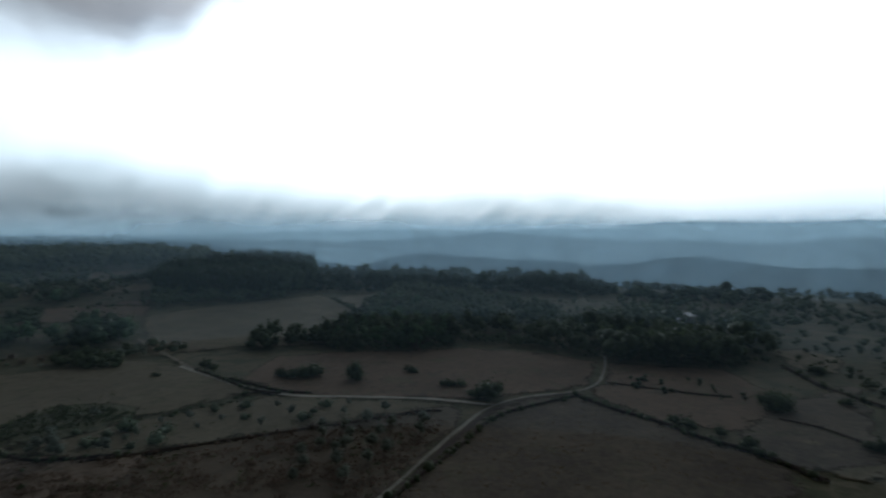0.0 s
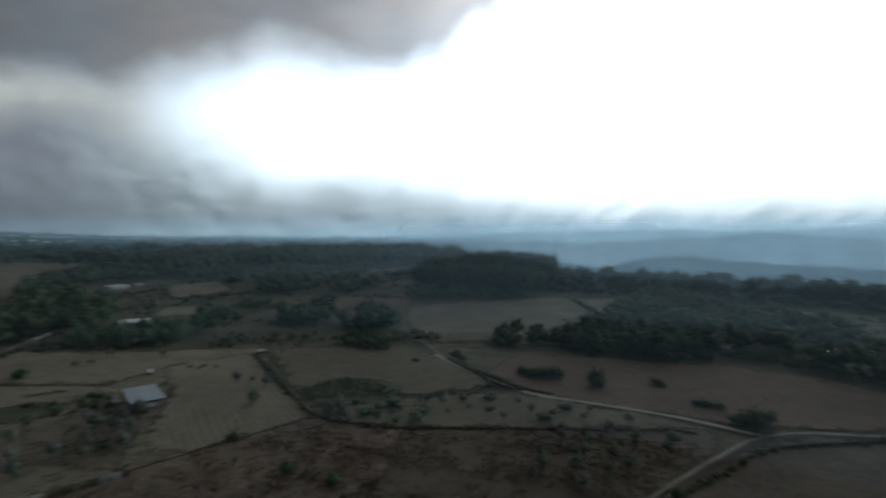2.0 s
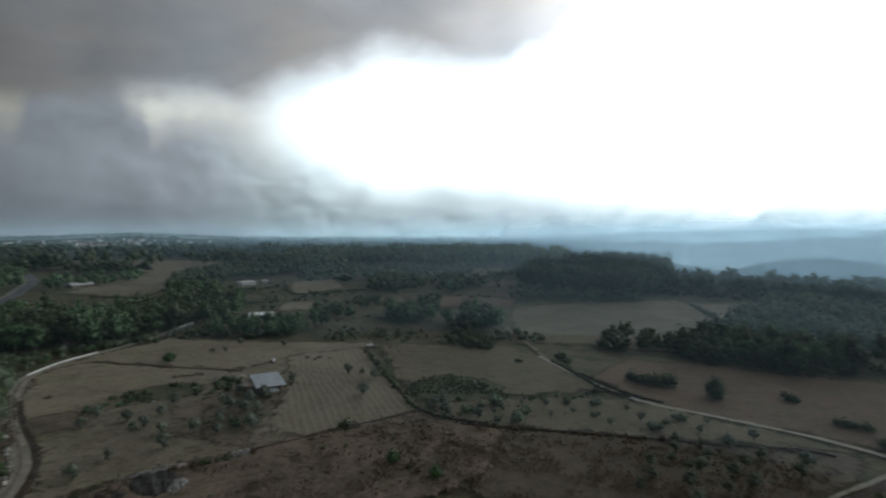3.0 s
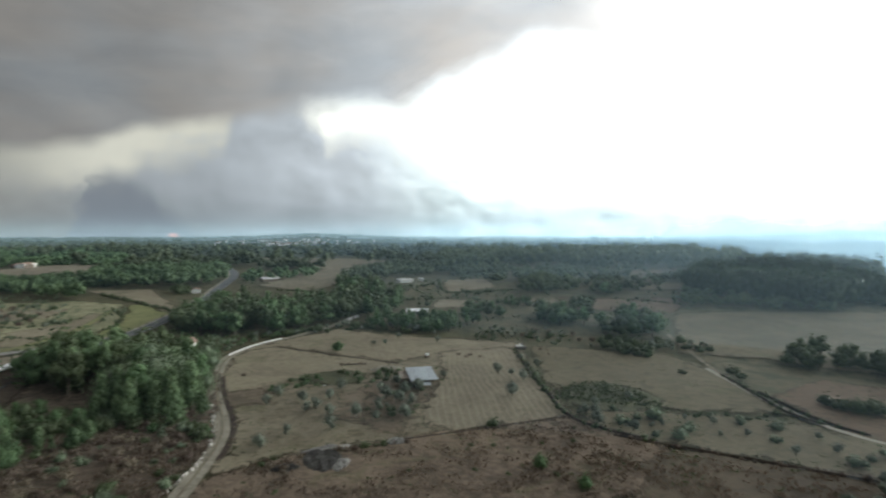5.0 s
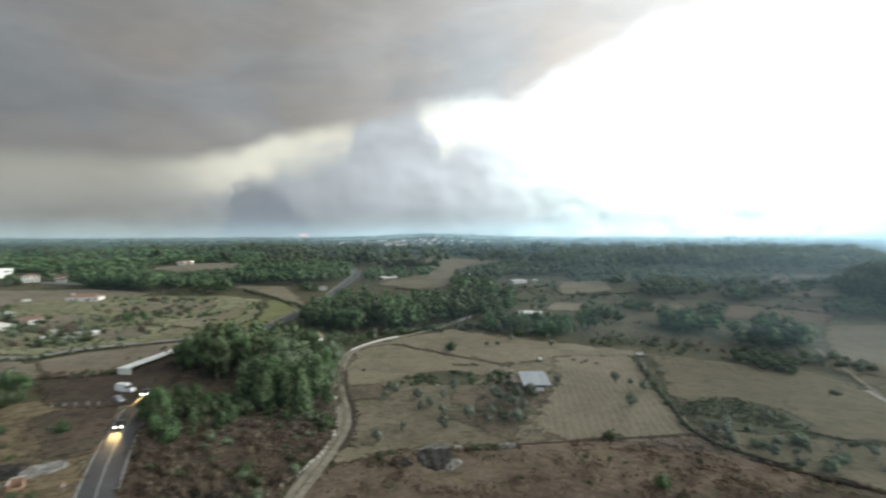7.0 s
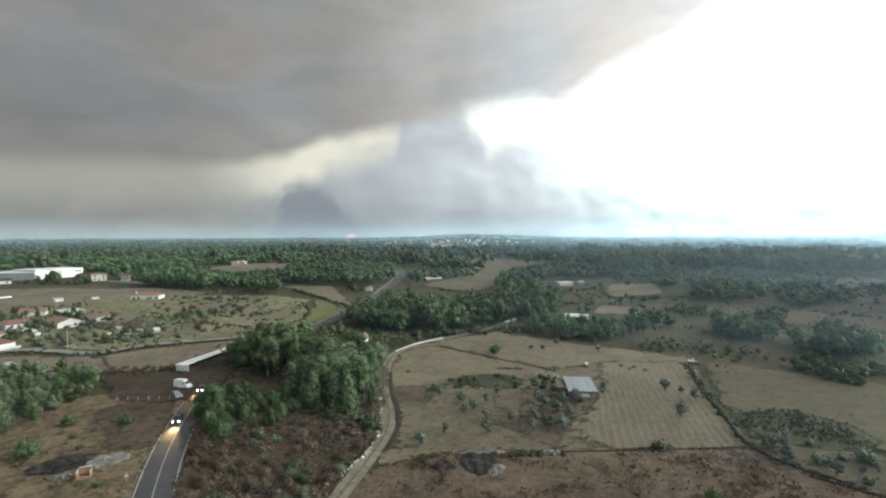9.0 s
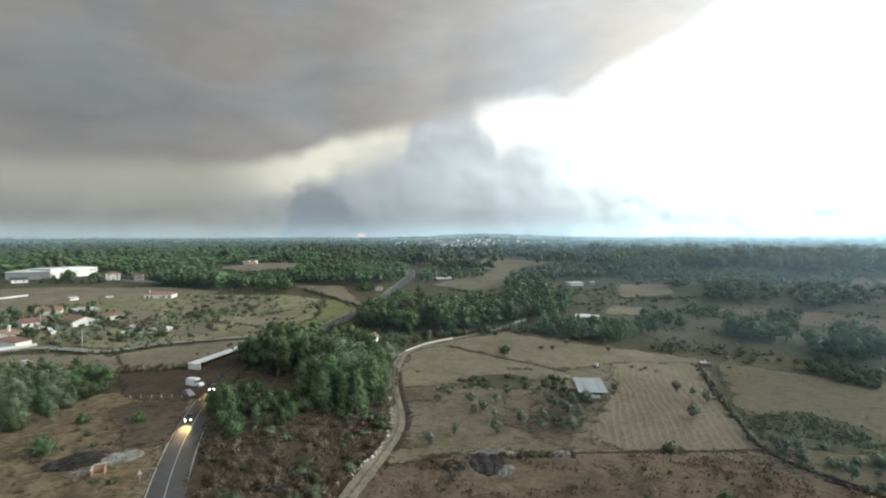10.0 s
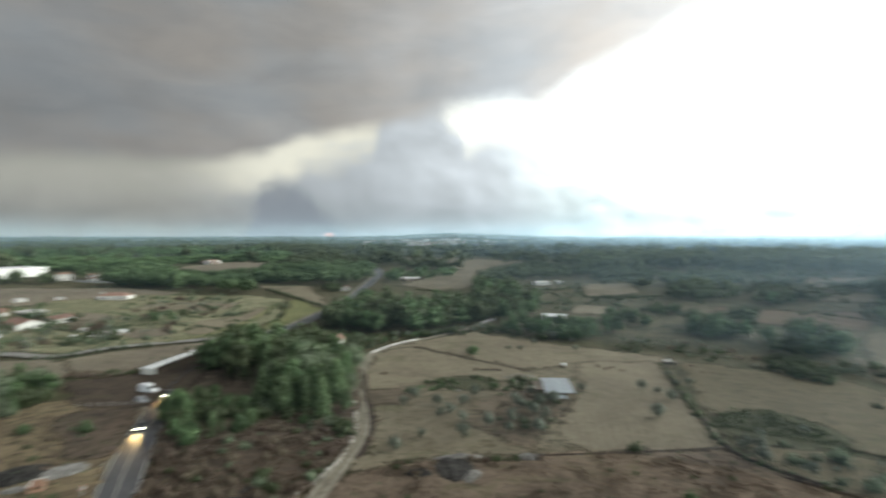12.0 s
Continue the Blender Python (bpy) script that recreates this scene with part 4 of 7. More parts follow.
def core(rng, lobes, shrink=0.78, seg=6):
    """Dense inner foliage: lumpy rounded bodies."""
    V, Q = [], []
    n = 0
    for cx, cy, cz, rx, ry, rz in lobes:
        ring = []
        rows = seg // 2 + 2
        for i in range(rows + 1):
            th = math.pi * i / rows
            for k in range(seg):
                ph = 2 * math.pi * k / seg + i * 0.4
                q = shrink * (1 + rng.uniform(-0.2, 0.15))
                ring.append((cx + rx * q * math.sin(th) * math.cos(ph), cy + ry * q * math.sin(th) * math.sin(ph), cz + rz * q * math.cos(th)))
        for i in range(rows):
            for k in range(seg):
                k2 = (k + 1) % seg
                Q.append((n + i * seg + k, n + (i + 1) * seg + k, n + (i + 1) * seg + k2, n + i * seg + k2))
        V += ring
        n += len(ring)
    return np.array(V), np.array(Q)


def join(*pairs):
    V, Q, n = [], [], 0
    for v, q in pairs:
        V.append(v)
        Q.append(q + n)
        n += len(v)
    return np.concatenate(V), np.concatenate(Q)


def limb(a, b, r1, r2, seg=6):
    a, b = Vector(a), Vector(b)
    d = (b - a).normalized()
    u = d.orthogonal().normalized()
    v = d.cross(u)
    V = [p + (u * math.cos(2 * math.pi * k / seg) + v * math.sin(2 * math.pi * k / seg)) * r for p, r in ((a, r1), (b, r2)) for k in range(seg)]
    Q = [(k, (k + 1) % seg, seg + (k + 1) % seg, seg + k) for k in range(seg)]
    return np.array([tuple(p) for p in V]), np.array(Q)


def lobes_for(kind, rng, h):
    out = []
    if kind == "far":
        for i in range(4):
            a, q = i * 2.1 + rng.uniform(-0.4, 0.4), rng.uniform(0.10, 0.20) * h
            r = rng.uniform(0.22, 0.30) * h
            out.append((q * math.cos(a), q * math.sin(a), (0.42 + 0.13 * i) * h, r, r, r * rng.uniform(0.8, 1.1)))
        return out
    if kind == "broad":
        for i in range(11):
            a, q = i * 2.4 + rng.uniform(-0.5, 0.5), rng.uniform(0.04, 0.23) * h
            z = rng.uniform(0.40, 0.84) * h
            r = rng.uniform(0.11, 0.175) * h
            out.append((q * math.cos(a), q * math.sin(a), z, r, r, r * rng.uniform(0.8, 1.15)))
        out.append((0, 0, 0.84 * h, 0.14 * h, 0.14 * h, 0.15 * h))
    elif kind == "tall":
        for i in range(11):
            z = (0.32 + 0.058 * i) * h
            r = (0.145 - 0.006 * i) * h * rng.uniform(0.8, 1.25)
            a, q = i * 2.4, rng.uniform(0.03, 0.10) * h * (1.2 - 0.07 * i)
            out.append((q * math.cos(a), q * math.sin(a), z, r, r, r * 0.85))
    elif kind == "slim":
        lean = rng.uniform(0, 6.28)
        for i in range(15):
            u = i / 14
            r = (0.128 - 0.048 * u) * h * rng.uniform(0.75, 1.25)
            a, q = i * 2.4 + lean, rng.uniform(0.03, 0.13) * h * (1.3 - u)
            out.append((q * math.cos(a), q * math.sin(a), (0.26 + 0.68 * u) * h, r, r, r * 1.05))
    elif kind == "dome":
        for i in range(7):
            a, q = i * 0.9 + rng.uniform(-0.3, 0.3), rng.uniform(0.20, 0.30) * h
            r = rng.uniform(0.20, 0.27) * h
            out.append((q * math.cos(a), q * math.sin(a), rng.uniform(0.26, 0.56) * h, r, r, r * rng.uniform(0.85, 1.1)))
        out.append((rng.uniform(-0.05, 0.05) * h, rng.uniform(-0.05, 0.05) * h, 0.34 * h, 0.36 * h, 0.36 * h, 0.30 * h))
        out.append((rng.uniform(-0.06, 0.06) * h, rng.uniform(-0.06, 0.06) * h, 0.66 * h, 0.28 * h, 0.28 * h, 0.30 * h))
    elif kind == "pine":
        for i in range(6):
            a, q = i * 1.05 + rng.uniform(-0.3, 0.3), rng.uniform(0.10, 0.21) * h
            out.append((q * math.cos(a), q * math.sin(a), rng.uniform(0.74, 0.86) * h, 0.15 * h, 0.15 * h, 0.09 * h))
        out.append((0, 0, 0.90 * h, 0.17 * h, 0.17 * h, 0.10 * h))
    elif kind == "olive":
        for i in range(7):
            a, q = i * 0.9 + rng.uniform(-0.3, 0.3), rng.uniform(0.10, 0.24) * h
            r = rng.uniform(0.17, 0.25) * h
            out.append((q * math.cos(a), q * math.sin(a), rng.uniform(0.38, 0.74) * h, r, r, r * rng.uniform(0.85, 1.1)))
        out.append((0, 0, 0.80 * h, 0.19 * h, 0.19 * h, 0.18 * h))
    else:
        for i in range(6):
            a, q = rng.uniform(0, 6.28), rng.uniform(0.1, 0.5) * h
            r = rng.uniform(0.28, 0.46) * h
            out.append((q * math.cos(a), q * math.sin(a), r * 0.8 + rng.uniform(0, 0.25) * h, r, r, r * rng.uniform(0.75, 1.0)))
    return out


def make_plant(kind, seed, h, count, leaf, foliage):
    """A plant in two grades, for standing near and for standing further off."""
    return grade(kind, seed, h, count, leaf, foliage, 6), grade(kind, seed, h, count // 5, leaf * 1.8, foliage, 5)


def grade(kind, seed, h, count, leaf, foliage, seg):
    """Meshes of trunk (with limbs) and crown of one plant."""
    rng = np.random.default_rng(seed)
    lobes = lobes_for(kind, rng, h)
    crown = join(core(rng, lobes, 0.50 if foliage == LEAF_BROWN else 0.66 if kind == "slim" else 0.74, seg), leaf_cloud(rng, lobes, int(count * 1.35), leaf * 0.92, 0.44 if kind == "slim" else 0.40))
    crown_me = fast_mesh(kind + "_crown", crown[0], crown[1], foliage)
    trunk_me = None
    if kind != "bush":
        r = 0.018 * h + 0.03
        mid = (rng.uniform(-0.02, 0.02) * h, rng.uniform(-0.02, 0.02) * h, 0.4 * h)
        limbs = [limb((0, 0, -0.3), mid, r * 1.25, r), limb(mid, (lobes[-1][0], lobes[-1][1], lobes[-1][2]), r, r * 0.3)]
        for q in lobes[:5]:
            limbs.append(limb((mid[0], mid[1], min(mid[2], q[2] - 0.1 * h) + 0.02 * h), q[:3], r * 0.5, r * 0.15, 5))
        t = join(*limbs)
        trunk_me = fast_mesh(kind + "_trunk", t[0], t[1], BARK)
    return trunk_me, crown_me


LIBRARY = {
    "tree": [make_plant("broad", 11 + i, 10.0, 1000, 0.31, LEAF_GREEN) for i in range(3)] + [make_plant("dome", 15 + i, 10.0, 1000, 0.31, LEAF_GREEN) for i in range(2)] + [make_plant("tall", 31 + i, 10.0, 1400, 0.27, LEAF_GREEN) for i in range(2)],
    "eucalyptus_tree": [make_plant("slim", 41 + i, 10.0, 1050, 0.27, LEAF_PALE) for i in range(4)],
    "oak_tree": [make_plant("broad", 51 + i, 10.0, 800, 0.36, LEAF_OAK) for i in range(2)] + [make_plant("dome", 53 + i, 10.0, 800, 0.36, LEAF_OAK) for i in range(3)],
    "grey_tree": [make_plant("dome", 55 + i, 10.0, 1400, 0.30, LEAF_SAGE) for i in range(4)],
    "pine_tree": [make_plant("pine", 61 + i, 10.0, 900, 0.36, LEAF_DARK) for i in range(3)],
    "olive_tree": [make_plant("olive", 71 + i, 4.0, 480, 0.17, LEAF_OLIVE) for i in range(4)],
    "bush": [make_plant("bush", 81 + i, 2.0, 380, 0.15, LEAF_OAK) for i in range(4)],
    "dead_bush": [make_plant("bush", 97 + i, 2.0, 430, 0.15, LEAF_BROWN) for i in range(3)],
    "grey_bush": [make_plant("bush", 101 + i, 2.0, 300, 0.17, LEAF_SAGE) for i in range(2)],
    "green_bush": [make_plant("dome", 91 + i, 2.0, 500, 0.13, LEAF_GREEN) for i in range(3)],
}
BASE_H = {"olive_tree": 4.0, "bush": 2.0, "green_bush": 2.0, "dead_bush": 2.0, "grey_bush": 2.0}
LABELS = {
    "tree": ("leafy green broadleaf tree in a grove", "tree"),
    "eucalyptus_tree": ("tall slender green eucalyptus tree", "tree"),
    "oak_tree": ("dull dark-green oak tree in dry pasture", "tree"),
    "grey_tree": ("grey-green leafy tree on a dry slope", "tree"),
    "pine_tree": ("dark umbrella pine with a flat crown", "tree"),
    "olive_tree": ("small grey-green olive tree on dry soil", "olive tree"),
    "bush": ("dark-green scrubby bush on dry ground", "bush"),
    "dead_bush": ("brown dead shrub in dry bracken", "bush"),
    "grey_bush": ("pale grey-green shrub in dry undergrowth", "bush"),
    "green_bush": ("bright green rounded bush", "bush"),
}


def plant(kind, p, h, rng, group=""):
    """Stand one plant of that height on the land at p."""
    k = rng.randrange(len(LIBRARY[kind]))
    trunk_me, crown_me = LIBRARY[kind][k][0 if math.hypot(p[0], p[1]) < (110 if h < 3.5 else 185) else 1]
    s = h / BASE_H.get(kind, 10.0)
    m = Matrix.LocRotScale((p[0], p[1], height(p[0], p[1]) - 0.05), Euler((0, 0, rng.uniform(0, 6.28))), (s * rng.uniform(0.88, 1.15), s * rng.uniform(0.88, 1.15), s))
    if trunk_me is None:
        ob = new(kind, crown_me)
    else:
        ob = new(kind)
        part("trunk", trunk_me, ob)
        part("crown", crown_me, ob)
    ob.matrix_basis = m
    label, cat = LABELS[kind]
    return tagged(ob, label, cat, group)


def scatter(poly, n, rng, gap=2.0):
    xs, ys = [p[0] for p in poly], [p[1] for p in poly]
    out = []
    tries = 0
    while len(out) < n and tries < n * 60:
        tries += 1
        q = (rng.uniform(min(xs), max(xs)), rng.uniform(min(ys), max(ys)))
        if inside(q, poly) and not cleared(q) and all((q[0] - o[0]) ** 2 + (q[1] - o[1]) ** 2 > gap * gap for o in out[-60:]):
            out.append(q)
    return out


def far_wood(name, count, pick, seed, foliage, h1, h2, label, spread=1.0, leafy=24):
    """A distant wood: very many small trees joined into one body."""
    rng = np.random.default_rng(seed)
    kinds = []
    for i in range(6):
        lobes = lobes_for("far", rng, 1.0)[1 if spread < 1.35 else 0 :: 1 if spread < 1.35 else 2]
        kinds.append(join(core(rng, lobes, 0.76, 4), leaf_cloud(rng, lobes, int(leafy * 1.8), 0.078, 0.32)))
    V, Q, n = [], [], 0
    placed = 0
    while placed < count:
        q = pick(rng)
        if q is False:
            break
        if q is None:
            continue
        v, f = kinds[rng.integers(6)]
        h = h1 + (h2 - h1) * rng.uniform(0, 1) ** 1.3
        a = rng.uniform(0, 6.28)
        c, s = math.cos(a), math.sin(a)
        g = np.empty_like(v)
        wide = h * rng.uniform(0.8, 1.25) * spread
        g[:, 0] = (v[:, 0] * c - v[:, 1] * s) * wide + q[0]
        g[:, 1] = (v[:, 0] * s + v[:, 1] * c) * wide + q[1]
        g[:, 2] = v[:, 2] * h + height(q[0], q[1]) - 0.14 * h
        V.append(g)
        Q.append(f + n)
        n += len(v)
        placed += 1
    return tagged(new(name, fast_mesh(name, np.concatenate(V), np.concatenate(Q), foliage)), label, "wood", kind="stuff")


def grove(kinds, poly, n, h1, h2, seed, gap=3.0, group="", joined=""):
    rng = random.Random(seed)
    if joined:
        spots = iter(scatter(poly, n, rng, gap))
        foliage = {"oak_tree": LEAF_OAK, "tree": LEAF_GREEN, "pine_tree": LEAF_DARK, "grey_tree": LEAF_SAGE}[kinds[0]]
        return far_wood("wood", n, lambda r: next(spots, False), seed, foliage, h1, h2, joined, 0.62 if "pine_tree" in kinds else 1.0)
    for q in scatter(poly, n, rng, gap):
        plant(rng.choice(kinds), q, rng.uniform(h1, h2), rng, group)


# the small wood between road and lane
grove(["tree", "tree", "eucalyptus_tree", "oak_tree", "grey_tree"], [(-156.4, 3.1), (-138.5, 16.5), (-126.6, 27.8), (-170.9, 37.9), (-201.3, 31.8), (-220.1, 2.6), (-207.2, -6.6), (-185.9, -6.7)], 92, 6.5, 13.5, 1, 2.3, "trees of the small wood")
grove(["eucalyptus_tree"], [(-141.5, 6.6), (-130.0, 17.0), (-122.9, 27.3), (-134.8, 30.0), (-146.2, 17.4), (-153.4, 5.4)], 15, 5.0, 10.5, 49, 2.0, "trees of the small wood")
grove(["bush", "dead_bush", "grey_bush", "green_bush"], [(-138.9, 5.1), (-115.2, 25.4), (-125.2, 28.0), (-135.7, 16.3), (-147.5, 5.3)], 40, 1.2, 3.0, 36, 1.8, "undergrowth at the wood's edge")
grove(["eucalyptus_tree", "tree", "oak_tree"], [(-145.4, -13.8), (-125.3, -9.9), (-125.3, 2.2), (-131.5, 10.3), (-147.5, 5.3), (-154.5, -8.2)], 34, 2.6, 5.5, 2, 2.0, "young trees at the wood's edge")
grove(["tree"], [(-148.6, -12.6), (-137.6, -12.2), (-136.6, -9.6), (-148.6, -10.0)], 8, 6.0, 7.8, 50, 1.8, "young trees at the wood's edge")
grove(["green_bush"], [(-126.7, -8.6), (-121.1, -7.5), (-121.4, -5.2), (-127.8, -6.3)], 2, 3.6, 4.4, 51, 2.5, "young trees at the wood's edge")
# wood beyond the lane
grove(["tree", "eucalyptus_tree", "oak_tree", "oak_tree"], [(-242.5, 40.5), (-224.4, 65.6), (-228.2, 105.9), (-282.9, 128.9), (-286.6, 63.4), (-273.8, 47.0)], 90, 9, 13, 3, 3.5, "trees of the wood beyond the lane")
grove(["tree", "eucalyptus_tree", "oak_tree"], [(-235.1, 106.1), (-230.8, 137.9), (-265.8, 165.9), (-348.7, 188.1), (-366.0, 170.7), (-282.9, 128.9)], 70, 9, 13, 4, 3.5, "trees of the wood beyond the lane")
grove(["olive_tree", "bush"], [(-218.0, 56.2), (-210.1, 114.3), (-180.3, 131.7), (-190.9, 139.2), (-228.2, 105.9)], 34, 2.0, 4.0, 6, 3.0)
grove(["grey_bush", "bush", "bush", "green_bush"], [(-215.0, 35.0), (-195.2, 43.9), (-204.4, 52.8), (-215.3, 73.2), (-227.0, 105.4), (-224.4, 65.6), (-240.5, 41.5)], 64, 1.2, 3.0, 61, 2.0)
grove(["tree", "oak_tree"], [(-257.4, 39.7), (-280.6, 48.6), (-311.5, 70.9), (-317.2, 88.5), (-281.3, 78.8), (-253.7, 49.7)], 22, 9, 12.5, 78, 3.5, "trees of the wood beyond the lane")
# woods further back
grove(["tree", "oak_tree"], [(-458.4, -86.1), (-424.8, -29.5), (-380.8, 10.0), (-443.4, 7.8), (-486.7, -34.1), (-512.6, -92.0)], 90, 9, 12, 7, 4.0, "", "green wood beside the village meadow")
grove(["tree", "oak_tree"], [(-462.4, 12.7), (-414.0, 63.2), (-440.7, 108.8), (-533.3, 134.3), (-586.4, 88.8), (-561.0, 20.6)], 170, 10, 14, 8, 4.0, "", "dense green wood beside the road's bend")
grove(["tree", "oak_tree"], [(-424.4, 114.6), (-425.2, 179.0), (-476.8, 201.6), (-489.3, 140.3)], 26, 8, 11, 9, 5.0, "", "round clump of trees beside a clearing")
grove(["oak_tree", "tree"], [(-371.1, 173.1), (-390.4, 226.1), (-402.3, 290.1), (-348.1, 315.9), (-364.9, 348.9), (-492.0, 291.0), (-446.8, 216.6)], 150, 8, 12, 10, 4.5, "", "dull green wood on the plateau")
# scattered trees in the middle of the plateau
grove(["oak_tree", "bush", "bush"], [(-199.0, 198.2), (-149.3, 267.3), (-117.8, 353.7), (-163.7, 489.8), (-303.9, 301.5)], 50, 2.5, 6, 16, 7.0, "", "scattered scrub trees on dry pasture")
grove(["oak_tree", "tree"], [(-259.5, 257.8), (-234.1, 284.1), (-295.7, 358.2), (-332.5, 329.6)], 40, 7, 11, 17, 6.0, "", "dull green clump of trees")
grove(["oak_tree"], [(-248.5, 244.9), (-197.2, 310.0), (-230.8, 362.2), (-298.7, 293.7)], 32, 4, 8.5, 39, 7.0, "", "scattered dull green trees on pasture")
grove(["bush", "olive_tree", "dead_bush", "grey_bush", "olive_tree"], [(-111.1, 57.3), (-99.4, 65.2), (-119.5, 89.1), (-127.2, 92.8), (-127.7, 81.1), (-133.6, 71.9)], 30, 0.8, 2.6, 40, 2.2)
grove(["dead_bush", "bush", "dead_bush"], [(-90.7, 25.2), (-90.6, 36.6), (-93.3, 44.8), (-89.0, 61.2), (-97.8, 38.7), (-97.5, 30.3)], 34, 0.6, 1.5, 41, 1.5)
grove(["olive_tree", "grey_bush"], [(-73.7, 92.9), (-60.4, 99.0), (-63.7, 116.3), (-81.5, 120.2), (-86.2, 106.4)], 9, 1.5, 3.0, 42, 3.5)
grove(["oak_tree"], [(-90.2, 104.5), (-78.0, 112.0), (-72.9, 118.7), (-82.4, 128.5), (-95.7, 125.0), (-96.8, 113.7)], 230, 0.5, 1.1, 43, 0.6, "", "low dull green thicket between fields")
grove(["oak_tree"], [(-262.3, 264.9), (-206.0, 327.4), (-255.3, 404.5), (-325.8, 328.3)], 34, 4, 9, 58, 7.0, "", "dull green trees between dry fields")
# row below the white shed, pasture oaks and hedgerow trees
grove(["tree", "tree", "eucalyptus_tree"], [(-211.3, 111.3), (-187.2, 133.2), (-180.4, 153.5), (-193.4, 163.1), (-212.1, 147.4), (-224.7, 121.1)], 58, 4.5, 8.5, 5, 2.4, "trees below the white shed")
grove(["tree", "oak_tree"], [(-212.4, 169.4), (-193.3, 182.6), (-207.6, 198.0), (-228.5, 186.3)], 13, 4.5, 7.5, 12, 3.0, "trees below the white shed")
grove(["tree", "oak_tree"], [(-223.0, 205.3), (-204.2, 211.6), (-219.2, 228.0), (-239.0, 221.7)], 11, 3.5, 6, 13, 3.5)
grove(["oak_tree", "tree"], [(-173.8, 183.6), (-162.3, 188.8), (-149.8, 194.7), (-137.0, 188.4), (-152.1, 206.8), (-178.8, 212.7), (-191.0, 204.2)], 20, 6.5, 10, 14, 4.0, "pasture oaks")
grove(["oak_tree", "tree"], [(-134.0, 192.1), (-121.3, 202.3), (-138.2, 229.9), (-149.7, 216.7)], 11, 8.5, 11.5, 37, 4.5, "pasture oaks")
grove(["oak_tree", "bush"], [(-126.0, 168.9), (-111.0, 156.2), (-102.1, 165.6), (-110.6, 179.8), (-132.0, 182.8)], 17, 2.8, 4.8, 15, 2.6)
grove(["olive_tree", "grey_bush", "bush"], [(-111.8, 174.5), (-93.6, 190.3), (-100.5, 207.2), (-119.4, 191.7)], 18, 2.2, 3.8, 38, 2.6)
grove(["oak_tree"], [(-249.4, 252.3), (-237.8, 270.5), (-260.4, 294.9), (-277.6, 283.0)], 15, 6.5, 10, 11, 4.0)
grove(["oak_tree"], [(-191.5, 229.3), (-184.5, 238.2), (-196.3, 252.4), (-203.7, 244.4)], 6, 6, 9, 57, 4.0, "pasture oaks")
grove(["oak_tree", "tree"], [(-214.6, 278.5), (-201.7, 294.9), (-219.6, 319.7), (-236.5, 308.9)], 11, 6, 9, 56, 4.5, "pasture oaks")
grove(["oak_tree", "bush", "bush"], [(-253.6, 293.0), (-189.6, 313.6), (-221.0, 364.8), (-292.2, 336.9)], 44, 3, 6.5, 59, 6.0, "", "scattered oaks on dry pasture")
grove(["oak_tree"], [(-158.6, 283.7), (-117.9, 303.7), (-95.5, 326.8), (-116.8, 398.1), (-150.2, 370.0), (-180.2, 330.3)], 120, 5.5, 9.5, 70, 3.6, "", "dark wood below the pine stand")
grove(["oak_tree", "tree"], [(-353.9, 267.0), (-310.0, 303.6), (-258.4, 337.4), (-280.2, 391.3), (-352.8, 378.6), (-407.1, 313.3)], 90, 6.0, 10, 71, 5.0, "", "belt of dull green trees between far fields")
grove(["grey_bush", "olive_tree", "bush", "dead_bush"], [(-184.5, 156.9), (-166.8, 175.8), (-133.8, 177.1), (-121.6, 158.8), (-148.0, 151.2), (-169.9, 144.7)], 34, 0.9, 2.4, 76, 2.6)
grove(["grey_bush", "olive_tree", "bush"], [(-180.3, 155.5), (-161.0, 167.8), (-150.1, 155.0), (-164.0, 135.6)], 26, 0.9, 2.2, 77, 3.0)
grove(["grey_bush", "olive_tree", "bush", "oak_tree"], [(-389.6, 232.2), (-354.8, 263.1), (-264.5, 194.9), (-233.2, 165.2), (-273.1, 169.3), (-332.4, 193.8)], 46, 1.2, 3.6, 79, 4.0)
grove(["oak_tree", "grey_bush", "bush"], [(-302.8, 225.0), (-254.1, 252.7), (-215.9, 220.8), (-231.5, 211.1), (-257.3, 193.5)], 22, 1.5, 4.0, 80, 4.0)
# dark woods to the north
grove(["oak_tree", "tree"], [(-45.6, 196.9), (-23.6, 190.7), (-5.7, 191.8), (5.4, 204.0), (3.1, 258.8), (-30.0, 322.7), (-36.7, 274.4)], 90, 7, 12, 19, 3.5, "trees of the dark wood")
grove(["pine_tree", "oak_tree"], [(-170.0, 309.0), (-101.4, 327.2), (-96.5, 388.4), (-111.0, 440.6), (-197.3, 374.4)], 380, 16, 22, 20, 2.6, "", "tall dark pine stand on a rise")
grove(["oak_tree", "tree"], [(-39.3, 274.5), (11.2, 216.1), (39.3, 196.5), (62.3, 283.0), (18.1, 353.6), (-37.9, 380.4)], 190, 7, 12, 21, 3.5, "", "dark mixed wood behind a reddish field")
grove(["oak_tree", "tree"], [(37.0, 185.2), (52.1, 177.7), (89.4, 163.8), (113.8, 179.4), (137.5, 227.6), (99.0, 250.7), (51.6, 234.3)], 110, 8, 13, 22, 3.8, "", "dark wood above a grey field")
grove(["oak_tree", "bush", "oak_tree"], [(93.8, 257.5), (168.2, 230.9), (240.1, 301.3), (254.2, 349.2), (104.5, 334.1)], 90, 3, 8, 23, 6.0, "", "scattered dark scrub trees on a slope")
grove(["pine_tree", "oak_tree"], [(104.5, 304.0), (124.4, 286.1), (192.9, 330.3), (200.4, 355.2), (115.6, 336.5)], 16, 8, 12, 24, 6.0)
